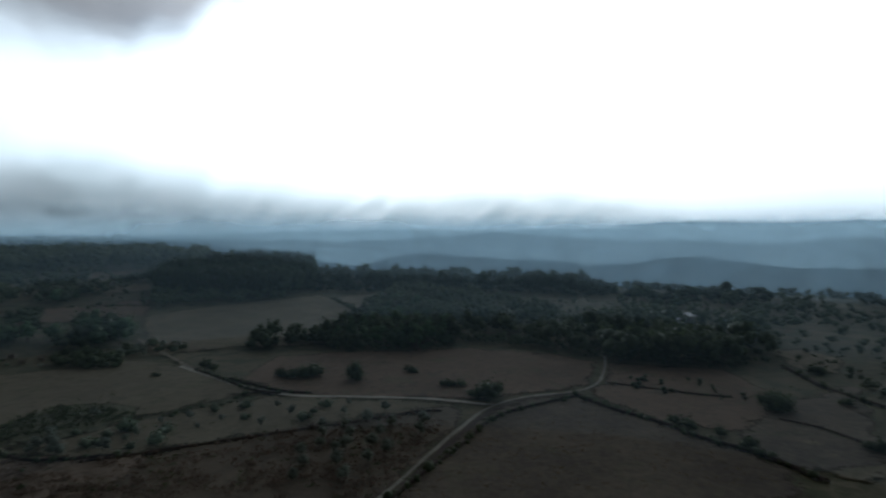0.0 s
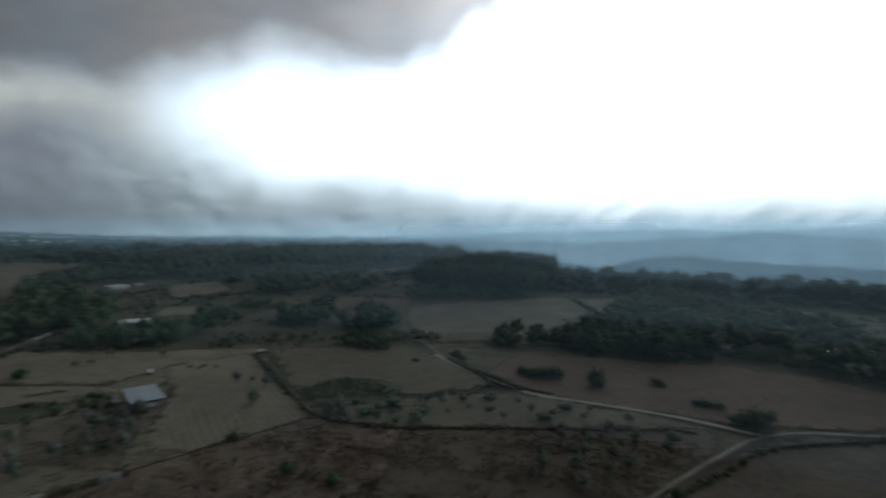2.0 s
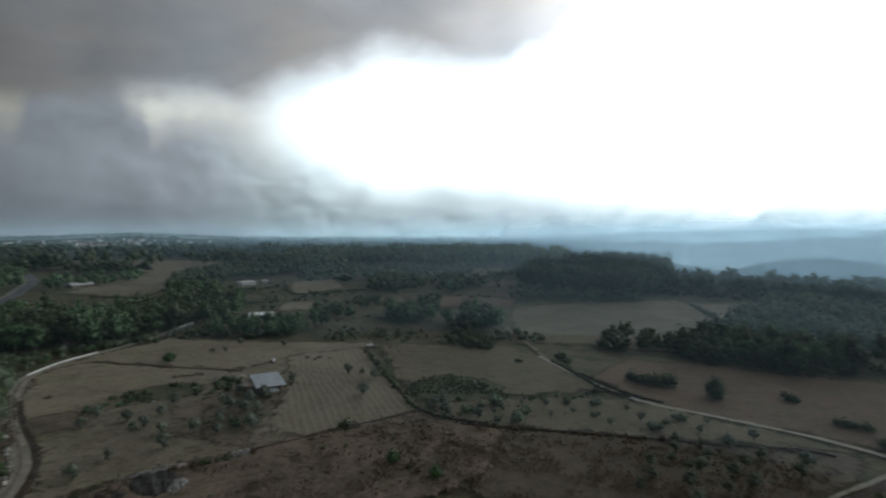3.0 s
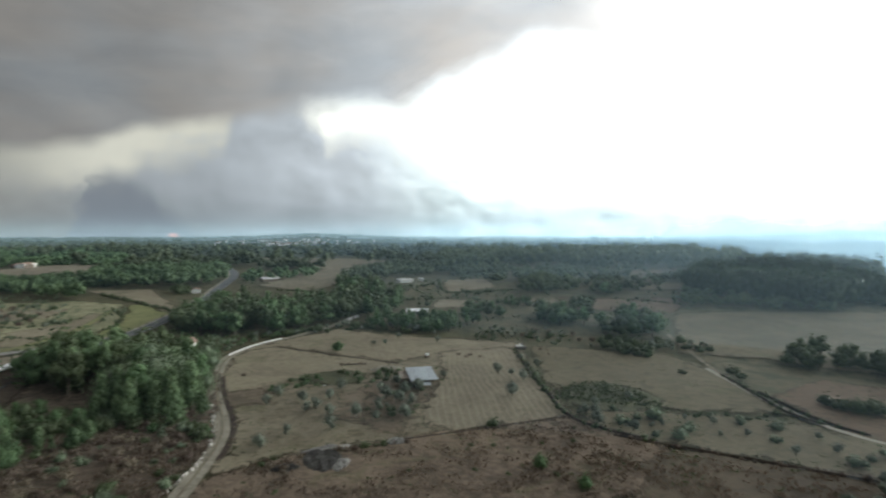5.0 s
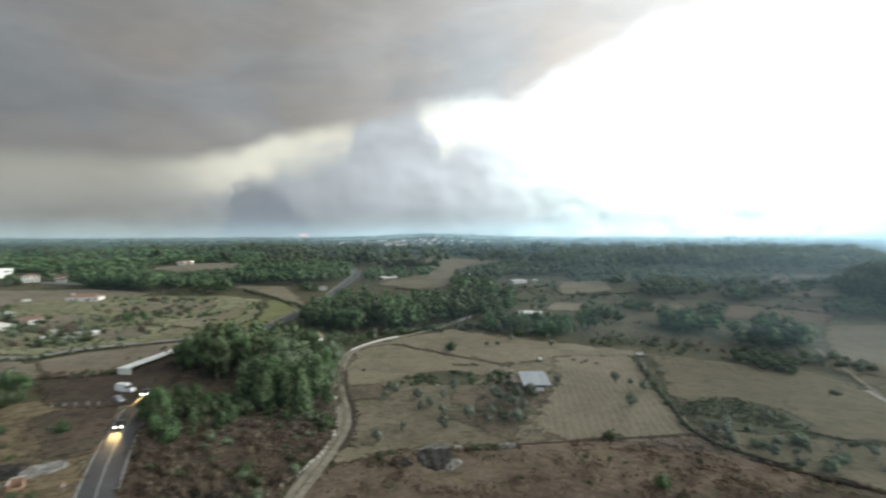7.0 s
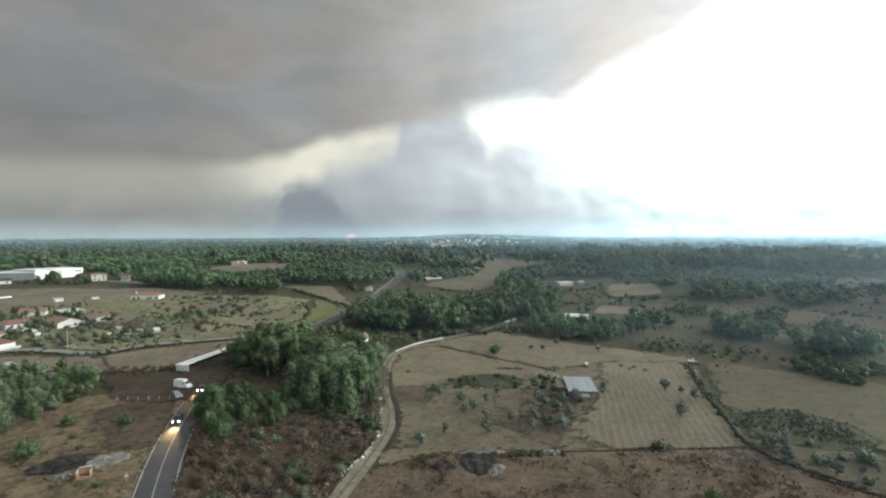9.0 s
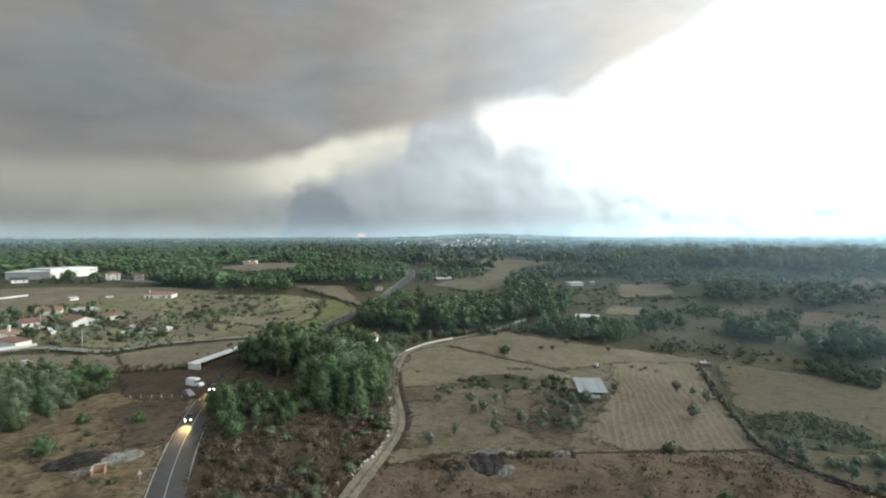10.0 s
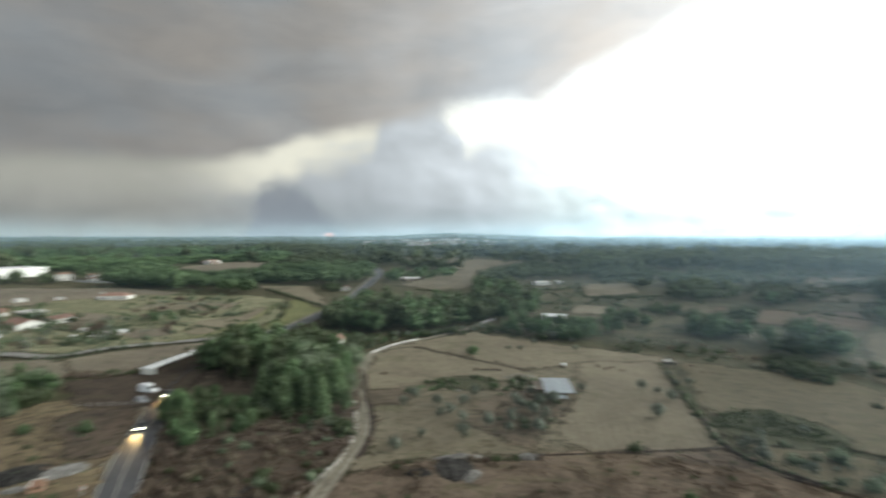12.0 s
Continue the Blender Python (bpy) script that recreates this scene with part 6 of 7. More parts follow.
def long_shed():
    """A long low open shed by the road with a white roof edge."""
    ob, L = seat("long_shed", (-189.2, -24.2), (-216.6, -8.5), "long low open shed with white flat roof and end wall", "shed")
    D = 2.3
    part("roof", boxes("roof", [(-0.3, L + 0.3, -0.4, D + 0.3, 2.5, 2.62)], WHITE_SHEET), ob, "white sheet-metal roof")
    part("fascia", boxes("fascia", [(-0.32, L + 0.32, -0.65, -0.40, 2.15, 2.66)], WHITE_SHEET), ob, "white metal fascia")
    part("end_wall", boxes("end_wall", [(0, 0.25, -2.2, D, 0, 2.5)], PLASTER), ob, "white end wall")
    part("back_wall", boxes("back_wall", [(0.25, L, D - 0.25, D, 0, 2.5)], TIMBER), ob)
    part("far_wall", boxes("far_wall", [(L - 0.2, L, 0.3, D - 0.25, 0, 2.5)], TIMBER), ob)
    n = 5
    for i in range(n):
        x = 0.4 + (L - 0.8) * i / (n - 1)
        part("post", boxes("post", [(x - 0.09, x + 0.09, -0.1, 0.08, 0, 2.5)], TIMBER), ob)


long_shed()


def barn():
    """A farm shelter under a sloping sheet roof, with a lower sheet before it."""
    ob, L = seat("barn", (-120.5, 79.1), (-117.7, 85.3), "farm barn with sloping grey sheet-metal roof", "barn")
    D = 11.0

    def sheet(name, x0, x1, y0, y1, z0, z1):
        bm = bmesh.new()
        n = int((x1 - x0) / 0.22)
        rows = []
        for i in range(n + 1):
            x = x0 + (x1 - x0) * i / n
            dz = 0.05 * (i % 2)
            rows.append([bm.verts.new((x, y0, z0 + dz)), bm.verts.new((x, y1, z1 + dz)), bm.verts.new((x, y1, z1 + dz - 0.04)), bm.verts.new((x, y0, z0 + dz - 0.04))])
        for p, q in zip(rows, rows[1:]):
            for k in range(4):
                bm.faces.new((p[k], q[k], q[(k + 1) % 4], p[(k + 1) % 4]))
        bm.faces.new(rows[0])
        bm.faces.new(rows[-1][::-1])
        return part(name, done(name, bm, SHEET), ob, "grey corrugated metal sheet")

    for i in range(4):
        w = (L + 1.0) / 4
        sheet("roof_sheet", -0.5 + i * w, -0.5 + (i + 1) * w - 0.03, -0.4, D, 2.5 + 0.03 * (i % 2), 3.4 + 0.03 * (i % 2))
    sheet("lower_roof", 0.4, L * 0.72, -2.6, -0.2, 1.7, 1.95)
    for x in (0.1, L * 0.35, L * 0.68, L - 0.1):
        for y, top in ((0.0, 2.5), (D - 0.3, 3.3)):
            part("post", boxes("post", [(x - 0.09, x + 0.09, y - 0.09, y + 0.09, 0, top)], TIMBER), ob)
    for x in (0.5, L * 0.70):
        part("post", boxes("post", [(x - 0.07, x + 0.07, -2.5, -2.36, 0, 1.7)], TIMBER), ob)
    part("back_wall", boxes("back_wall", [(0, L, D - 0.2, D, 0, 3.25)], TIMBER), ob)
    part("side_wall", boxes("side_wall", [(-0.02, 0.12, 0.2, D - 0.2, 0, 2.4)], CONCRETE), ob)
    part("side_wall", boxes("side_wall", [(L - 0.12, L + 0.02, D * 0.4, D - 0.2, 0, 2.6)], TIMBER), ob)
    part("annexe", boxes("annexe", [(-2.6, -0.2, 3.0, D, 0, 2.4), (-2.8, 0.0, 2.8, D + 0.2, 2.4, 2.5)], TIMBER), ob, "dark timber lean-to")


barn()


def brick_ruin():
    ob, L = seat("brick_ruin", (-108.8, -30.6), (-109.1, -28.4), "small roofless orange brick box on a rock slab", "ruin")
    D = 2.2
    for name, d in (("front_wall", (0, L, 0, 0.2, 0, 0.9)), ("side_wall", (0, 0.2, 0.2, D, 0, 1.6)), ("side_wall", (L - 0.2, L, 0.2, D, 0, 1.5)), ("back_wall", (0.2, L - 0.2, D - 0.2, D, 0, 1.9))):
        part(name, boxes(name, [d], BRICK), ob)
    part("coping", boxes("coping", [(-0.05, 0.25, -0.05, D, 1.6, 1.68), (0.25, L, D - 0.3, D + 0.05, 1.9, 1.98)], CONCRETE), ob)
    # inside of the open box, its shade put into a near-black floor
    part("floor_slab", boxes("floor_slab", [(0.2, L - 0.2, 0.2, D - 0.2, 0, 0.12)], DARK), ob)


brick_ruin()


def road_sign(p, toward):
    ob = tagged(new("warning_sign"), "white triangular warning sign with red rim on a post", "road sign")
    d = Vector(toward) - Vector(p)
    ob.matrix_basis = pose(p[0], p[1], z_at(p), 0, 0, math.degrees(math.atan2(d.y, d.x)) + 90)
    bm = bmesh.new()
    bmesh.ops.create_cone(bm, cap_ends=True, segments=8, radius1=0.05, radius2=0.05, depth=2.4, matrix=Matrix.Translation((0, 0.05, 1.2)))
    part("post", done("post", bm, SHEET), ob)
    bm = bmesh.new()
    prism(bm, [(-0.48, 1.5), (0.48, 1.5), (0.0, 2.33)], -0.03, 0.0)
    part("rim", done("rim", bm, RED_SIGN), ob)
    bm = bmesh.new()
    prism(bm, [(-0.42, 1.53), (0.42, 1.53), (0.0, 2.26)], -0.045, -0.032)
    part("face", done("face", bm, PAINT), ob)


road_sign((-104.7, -21.7), (0, 0))


def pole(p, h):
    ob = tagged(new("utility_pole"), "weathered wooden utility pole", "pole")
    ob.matrix_basis = pose(p[0], p[1], z_at(p) - 0.1)
    bm = bmesh.new()
    bmesh.ops.create_cone(bm, cap_ends=True, segments=8, radius1=0.16, radius2=0.10, depth=h, matrix=Matrix.Translation((0, 0, h / 2)))
    part("shaft", done("shaft", bm, CONCRETE), ob)
    part("crossarm", boxes("crossarm", [(-0.8, 0.8, -0.06, 0.06, h - 0.5, h - 0.38)], CONCRETE), ob)


for q, h in (((-239.9, -71.7), 7.5), ((-290.7, -104.1), 7.0)):
    pole(q, h)


def fence():
    """A row of pale posts with two wires."""
    a, b = Vector((-159.8, -36.0)), Vector((-156.2, -22.8))
    ob = tagged(new("post_fence"), "row of pale fence posts with wire beside the yard", "fence")
    ob.matrix_basis = pose(a.x, a.y, z_at(a), 0, 0, math.degrees(math.atan2((b - a).y, (b - a).x)))
    L = (b - a).length
    for i in range(6):
        x = L * i / 5
        part("post", boxes("post", [(x - 0.06, x + 0.06, -0.06, 0.06, -0.2, 1.4 + 0.1 * (i % 2))], CONCRETE, 0.01), ob)
    for z in (0.6, 1.1):
        part("wire", boxes("wire", [(0, L, -0.008, 0.008, z, z + 0.016)], SHEET), ob)


fence()


def low_wall(name, pts, h, th, material, label):
    """A wall along a line that steps with the land."""
    line = spline(pts, 4.0)
    bm = bmesh.new()
    rows = []
    for i, p in enumerate(line):
        d = (line[min(i + 1, len(line) - 1)] - line[max(i - 1, 0)]).normalized()
        n = Vector((-d.y, d.x)) * th / 2
        z = height(p.x, p.y) + 0.0012 * max(0, p.length - 100) + 0.1
        rows.append([bm.verts.new((q.x, q.y, zz)) for q, zz in ((p - n, z - 0.4), (p + n, z - 0.4), (p + n, z + h), (p - n, z + h))])
    for p, q in zip(rows, rows[1:]):
        for k in range(4):
            bm.faces.new((p[k], q[k], q[(k + 1) % 4], p[(k + 1) % 4]))
    bm.faces.new(rows[0])
    bm.faces.new(rows[-1][::-1])
    return tagged(new(name, done(name, bm, material)), label, "wall", kind="structure")


low_wall("lane_wall", [(-191.9, 48.4), (-201.3, 59.1), (-209.7, 73.2)], 0.8, 0.3, CONCRETE, "low whitish wall beside the dirt lane")
low_wall("lane_wall", [(-234.2, 113.8), (-243.3, 124.9)], 1.0, 0.35, CONCRETE, "low pale wall beside the dirt lane")
low_wall("village_wall", [(-241.5, -112.1), (-242.8, -102.0), (-247.7, -89.7)], 0.9, 0.3, PLASTER, "low white wall beside the village road")
low_wall("village_wall", [(-393.2, -165.7), (-414.8, -156.0)], 1.2, 0.3, CONCRETE, "pale wall behind a bare field")
low_wall("yard_wall", [(-503.2, -122.7), (-490.6, -104.2), (-479.3, -73.2)], 1.2, 0.3, CONCRETE, "pale wall below a wood")


# ---------------------------------------------------------------- hedges, stone lines, scrub
def stones_along(rng, pts, width, size, per_m):
    """Rough stones along a line: arrays of vertices and quads."""
    line = spline(pts, 3.0)
    V, Q, n = [], [], 0
    faces = np.array([(3, 2, 1, 0), (4, 5, 6, 7), (0, 1, 5, 4), (1, 2, 6, 5), (2, 3, 7, 6), (3, 0, 4, 7)])
    unit = np.array([(x, y, z) for z in (-1, 1) for x, y in ((-1, -1), (1, -1), (1, 1), (-1, 1))], dtype=float)
    for p, q in zip(line, line[1:]):
        d = q - p
        for _ in range(max(1, int(d.length * per_m))):
            c = p + d * rng.uniform(0, 1) + Vector((rng.normal(0, width), rng.normal(0, width)))
            s = size * rng.uniform(0.5, 1.4)
            v = unit * np.array((s, s * rng.uniform(0.6, 1.0), s * rng.uniform(0.5, 0.8))) * (1 + rng.uniform(-0.25, 0.25, (8, 3)))
            a = rng.uniform(0, 6.28)
            rot = np.array(((math.cos(a), -math.sin(a), 0), (math.sin(a), math.cos(a), 0), (0, 0, 1)))
            V.append(v @ rot.T + np.array((c.x, c.y, height(c.x, c.y) + 0.25 * s + rng.uniform(0, 0.5) * size)))
            Q.append(faces + n)
            n += 8
    return np.concatenate(V), np.concatenate(Q)


def hedge(pts, h, width, seed, foliage, label, per_m=2.2, stony=True):
    """A field boundary: a rough line of stones overgrown with low scrub."""
    rng = np.random.default_rng(seed)
    line = spline(pts, 2.5)
    lobes = []
    for p, q in zip(line, line[1:]):
        for _ in range(max(1, int((q - p).length * 0.8))):
            c = p.lerp(q, rng.uniform(0, 1)) + Vector((rng.normal(0, width * 0.3), rng.normal(0, width * 0.3)))
            r = h * rng.uniform(0.35, 0.75) * (1.6 if rng.uniform() < 0.08 else 1.0)
            lobes.append((c.x, c.y, height(c.x, c.y) + r * 0.55 + 0.1, max(r, width * 0.4), max(r, width * 0.4), r))
    leafy = leaf_cloud(rng, lobes, int(len(lobes) * 18), 0.17 if h < 1.6 else 0.25, 0.3)
    body = join(core(rng, lobes, 0.8, 5), leafy)
    ob = tagged(new("field_hedge"), label, "hedge")
    tagged(part("scrub", fast_mesh("scrub", body[0], body[1], foliage), ob), kind="stuff")
    if stony:
        ribbon("bank", pts, width * 0.7, DARK_EARTH, 0.34, "dark earth bank", crown=0.35 * h, parent=ob, wobble=0.2)
        st = stones_along(rng, pts, width * 0.25, 0.28, per_m)
        tagged(part("stone_line", fast_mesh("stone_line", st[0], st[1], STONE), ob, "rough grey field stones"), kind="stuff")
    return ob


HEDGE = "dark scrubby hedge along a stony field edge"
hedge([(-138.5, 136.4), (-113.5, 117.6), (-96.9, 106.8), (-82.5, 97.7), (-74.8, 95.7), (-67.1, 96.9), (-59.2, 98.8)], 1.3, 1.5, 301, LEAF_OAK, HEDGE)
hedge([(-92.7, 55.1), (-90.3, 63.4), (-85.5, 78.7), (-80.3, 96.4)], 0.55, 0.9, 302, LEAF_BROWN, "low dark stony bank between fields")
hedge([(-195.8, 66.8), (-170.7, 79.9), (-148.7, 91.6)], 0.5, 0.7, 303, LEAF_BROWN, "low dark stony bank between fields")
hedge([(-66.7, 94.9), (-44.4, 105.0), (-19.1, 117.0), (-5.2, 124.3), (-0.1, 124.4)], 0.9, 1.2, 304, LEAF_BROWN, HEDGE)
hedge([(-9.1, 80.6), (-4.8, 89.5), (3.3, 103.9), (13.7, 122.7), (34.4, 136.3)], 1.3, 1.3, 305, LEAF_OAK, HEDGE)
hedge([(35.6, 138.2), (41.0, 126.0), (48.5, 116.4), (53.5, 107.4), (61.4, 99.5), (65.7, 88.4)], 1.5, 1.8, 306, LEAF_OAK, HEDGE)
hedge([(110.1, 168.5), (108.0, 156.2), (105.9, 141.9), (107.5, 125.9)], 1.2, 1.6, 330, LEAF_OAK, HEDGE)
hedge([(76.9, 118.5), (82.2, 113.2), (86.2, 100.8)], 0.8, 1.4, 331, LEAF_BROWN, HEDGE)
hedge([(47.5, 148.7), (64.3, 137.7), (74.7, 134.2)], 0.8, 1.2, 307, LEAF_OAK, HEDGE)
hedge([(-72.6, 341.1), (-53.1, 299.0), (-38.2, 269.2)], 1.6, 2.0, 308, LEAF_OAK, HEDGE)
hedge([(-145.1, 36.3), (-124.9, 33.3), (-112.9, 29.7), (-103.0, 25.1)], 0.35, 0.3, 309, LEAF_BROWN, "dark overgrown bank beside the dirt lane", stony=False)
hedge([(-409.6, 21.8), (-353.0, 39.1), (-313.7, 51.1)], 1.8, 2.0, 310, LEAF_OAK, HEDGE, stony=False)
hedge([(-318.1, -29.2), (-300.6, -14.7), (-314.8, 9.2)], 1.3, 2.0, 311, LEAF_OAK, HEDGE, stony=False)
hedge([(-341.9, 23.7), (-308.5, 25.4), (-283.5, 20.0), (-279.5, 15.4)], 1.3, 2.0, 312, LEAF_OAK, HEDGE, stony=False)
hedge([(-353.9, -53.6), (-355.8, -31.2), (-350.5, -0.4)], 1.0, 2.0, 321, LEAF_OLIVE, HEDGE, stony=False)
hedge([(-283.0, -52.6), (-285.2, -35.2), (-272.2, -13.2), (-254.6, -2.3)], 1.1, 2.0, 322, LEAF_OAK, HEDGE, stony=False)

hedge([(-327.7, -31.9), (-312.8, -15.8), (-306.5, -0.8)], 0.8, 1.2, 340, LEAF_OAK, HEDGE, stony=False)
hedge([(-348.1, -99.4), (-353.1, -83.6), (-346.0, -61.4), (-334.0, -44.6)], 0.7, 1.2, 341, LEAF_BROWN, "low dark terrace edge in a meadow", stony=False)
hedge([(-266.5, -23.2), (-270.4, -10.9), (-258.4, -5.4)], 0.7, 1.0, 342, LEAF_OAK, "low dark terrace edge in a meadow", stony=False)
hedge([(-358.0, 257.4), (-303.4, 224.0), (-283.2, 230.2), (-272.5, 257.0), (-266.7, 274.3)], 1.0, 1.6, 343, LEAF_OAK, "low dark hedge between small fields", stony=False)
hedge([(-345.3, 218.2), (-302.3, 204.5), (-272.5, 193.4)], 0.9, 1.4, 344, LEAF_SAGE, "grey-green scrub row on a terrace", stony=False)
hedge([(-339.9, -75.3), (-326.8, -58.1), (-306.0, -46.2)], 1.0, 2.0, 324, LEAF_OAK, HEDGE, stony=False)
hedge([(-357.5, -134.3), (-364.2, -116.9), (-368.2, -100.2)], 1.4, 2.2, 325, LEAF_OAK, HEDGE, stony=False)
hedge([(-293.6, 216.8), (-284.2, 240.4), (-272.4, 263.6)], 1.5, 2.0, 313, LEAF_OAK, HEDGE, stony=False)
hedge([(-381.1, 127.9), (-349.9, 147.7)], 1.3, 2.0, 314, LEAF_OAK, HEDGE, stony=False)
hedge([(-223.4, 252.3), (-197.7, 278.7), (-160.4, 287.2)], 1.4, 2.2, 315, LEAF_OAK, HEDGE, stony=False)
hedge([(-77.4, 162.8), (-64.0, 150.6), (-51.4, 140.3), (-42.9, 138.0)], 1.2, 1.2, 316, LEAF_OAK, HEDGE)
hedge([(-62.1, 151.1), (-45.2, 141.0), (-35.1, 138.6)], 1.0, 1.2, 317, LEAF_OAK, HEDGE)
hedge([(-129.5, 138.1), (-126.0, 142.0), (-122.4, 146.1)], 0.5, 1.2, 318, LEAF_BROWN, "short dark ditch in a dry field", stony=False)
hedge([(-199.5, -53.7), (-191.5, -30.0)], 1.0, 1.6, 319, LEAF_BROWN, HEDGE, stony=False)


def tufts(name, polys, count, h1, h2, seed, foliage, label, blades=7, spread=0.5, level=0.0):
    """Grass, weeds or bracken: very many small tufts joined into one body."""
    rng = np.random.default_rng(seed)
    py = random.Random(seed)
    C = []
    for poly, share in polys:
        spots = scatter(poly, int(count * share * 2), py, 0.0)
        C += [q for q in spots if patch(q[0] + seed, q[1], 7.0) + 0.6 * patch(q[0], q[1] + seed, 2.5) > level]
    C = np.array([(x, y, height(x, y) + 0.05) for x, y in C])
    n = len(C) * blades
    base = np.repeat(C, blades, 0)
    a = rng.uniform(0, 6.28, n)
    h = np.repeat(rng.uniform(h1, h2, len(C)), blades) * rng.uniform(0.6, 1.2, n)
    base[:, :2] += rng.normal(0, 1, (n, 2)) * (h * spread)[:, None]
    out = np.stack([np.cos(a), np.sin(a), np.zeros(n)], 1)
    side = np.stack([-np.sin(a), np.cos(a), np.zeros(n)], 1)
    up = np.array((0, 0, 1.0))
    hh = h[:, None]
    v = np.stack([base - side * hh * 0.22, base + side * hh * 0.22, base + side * hh * 0.3 + up * hh * 0.8 + out * hh * 0.3, base - side * hh * 0.12 + up * hh + out * hh * 0.45], 1)
    me = fast_mesh(name, v.reshape(-1, 3), np.arange(n * 4).reshape(-1, 4), foliage)
    return tagged(new(name, me), label, "undergrowth", kind="stuff")


FLOOR = [(-124.6, -13.1), (-153.4, -13.9), (-151.1, 2.3), (-135.0, 29.5), (-113.4, 25.3), (-96.2, 15.2), (-85.7, 9.2), (-86.1, -10.3)]
SCRUB = [(-95.7, 22.6), (-97.9, 29.9), (-90.0, 61.9), (-79.3, 96.8), (-58.7, 98.0), (-52.7, 79.2), (-74.2, 13.8)]
SLOPE = [(-138.2, -63.7), (-150.5, -55.9), (-166.4, -45.9), (-169.7, -36.9), (-152.7, -23.9), (-117.9, -21.1), (-96.3, -20.7), (-96.4, -46.9)]
NORTHF = [(11.0, 122.1), (34.2, 135.4), (47.3, 116.3), (53.0, 106.5), (62.0, 87.8), (-6.2, 82.6)]
TERR = [(-64.3, 93.6), (-33.7, 109.1), (-5.2, 124.0), (1.2, 117.5), (-11.6, 82.3), (-56.3, 67.1)]
tufts("bracken", [(FLOOR, 0.62), (SCRUB, 0.2), (TERR, 0.18)], 3000, 0.3, 0.8, 401, LEAF_BROWN, "brown dead bracken and dry weeds", 7, 0.9, -0.15)
tufts("dry_grass", [(SLOPE, 0.36), (SCRUB, 0.42), (NORTHF, 0.10), (FLOOR, 0.12)], 8000, 0.15, 0.40, 402, LEAF_STRAW, "yellow dry grass tufts", 5, 1.0, -0.2)
tufts("green_weeds", [(FLOOR, 0.3), (SCRUB, 0.25), (TERR, 0.25), (SLOPE, 0.2)], 800, 0.2, 0.6, 403, LEAF_OAK, "dark green low weeds", 8, 0.8, 0.12)


FIELDS = [([(-140.0, 36.1), (-123.0, 83.5), (-94.5, 64.9), (-99.2, 25.6)], 0.3), ([(-145.0, 36.4), (-189.4, 50.2), (-206.4, 70.3), (-192.8, 115.7), (-148.1, 143.7), (-119.8, 116.8), (-83.7, 95.8), (-91.6, 64.3), (-122.0, 90.0)], 0.35), ([(-95.2, 105.8), (-138.1, 143.5), (-101.0, 172.7), (-50.1, 141.3), (3.8, 130.2), (-34.0, 110.0), (-67.8, 96.4)], 0.35)]
tufts("field_weeds", FIELDS, 2600, 0.15, 0.45, 404, LEAF_OAK, "low green weeds in dry fields", 6, 1.1, 0.05)
tufts("field_stubble", FIELDS, 4200, 0.10, 0.26, 405, LEAF_STRAW, "dry stubble tufts in pale fields", 4, 1.4, -0.1)


def outcrop(name, a, c, D, h, material, seed, label):
    """A flat lumpy rock that breaks the soil."""
    ob, L = seat(name, a, c, label, "rock")
    rng = random.Random(seed)
    bm = bmesh.new()
    nx, ny = 22, 12
    grid = []
    for i in range(nx + 1):
        col = []
        for j in range(ny + 1):
            u, v = i / nx * 2 - 1, j / ny * 2 - 1
            k = max(0.0, 1 - (u * u + v * v) ** 1.2 * (1 + 0.5 * noise.noise(Vector((u * 2, v * 2, seed)))))
            z = h * (k ** 0.45) * (0.75 + 0.5 * noise.noise(Vector((u * 3, v * 3, seed + 5)))) + (0.16 if k > 0.05 else -0.3) + rng.uniform(-0.05, 0.05)
            col.append(bm.verts.new((L * i / nx, D * j / ny, z)))
        grid.append(col)
    for i in range(nx):
        for j in range(ny):
            bm.faces.new((grid[i][j], grid[i + 1][j], grid[i + 1][j + 1], grid[i][j + 1]))
    part("slab", done("slab", bm, material), ob)
    return ob


# hollow built as a raised mound, its shadow put into the dark colour
outcrop("hollow_and_rocks", (-87.0, 35.3), (-84.9, 43.0), 13.0, 0.8, ROCK, 3, "dark mound painted for a shadowed hollow in brown scrub")
outcrop("hollow_and_rocks", (-84.9, 41.6), (-89.4, 46.0), 3.0, 0.9, PALE_ROCK, 9, "pale broken rock beside a dark hollow")
outcrop("hollow_and_rocks", (-96.2, 38.2), (-93.7, 48.1), 3.0, 0.9, PALE_ROCK, 14, "pale rock rim above a dark hollow")
outcrop("hollow_and_rocks", (-91.8, 30.4), (-90.1, 35.9), 4.0, 0.8, ROCK, 11, "dark rock half covered by scrub")
outcrop("rock_slab", (-110.6, -38.5), (-116.6, -27.7), 9.5, 1.2, ROCK, 5, "dark granite slab on a dry slope")
outcrop("rock_slab", (-111.7, -28.9), (-116.6, -22.2), 7.0, 1.0, PALE_ROCK, 6, "pale granite slab on a dry slope")
outcrop("rock_slab", (-109.2, -35.4), (-109.8, -31.0), 3.0, 0.9, PALE_ROCK, 7, "pale granite slab beside a brick ruin")
outcrop("rock_slab", (-93.2, -4.3), (-91.6, 7.7), 8.0, 0.8, ROCK, 8, "grey rock slab in bracken")
outcrop("rock_slab", (-90.5, 53.9), (-89.1, 58.1), 3.5, 1.0, PALE_ROCK, 10, "pale rocks at a field corner")
outcrop("earth_mound", (-142.3, 77.9), (-139.2, 89.0), 7.0, 1.3, TRACK, 12, "pale mound of earth beside a barn")
outcrop("stone_heap", (-156.2, 73.9), (-153.8, 82.4), 2.6, 0.6, ROCK, 15, "low dark heap of field stones")


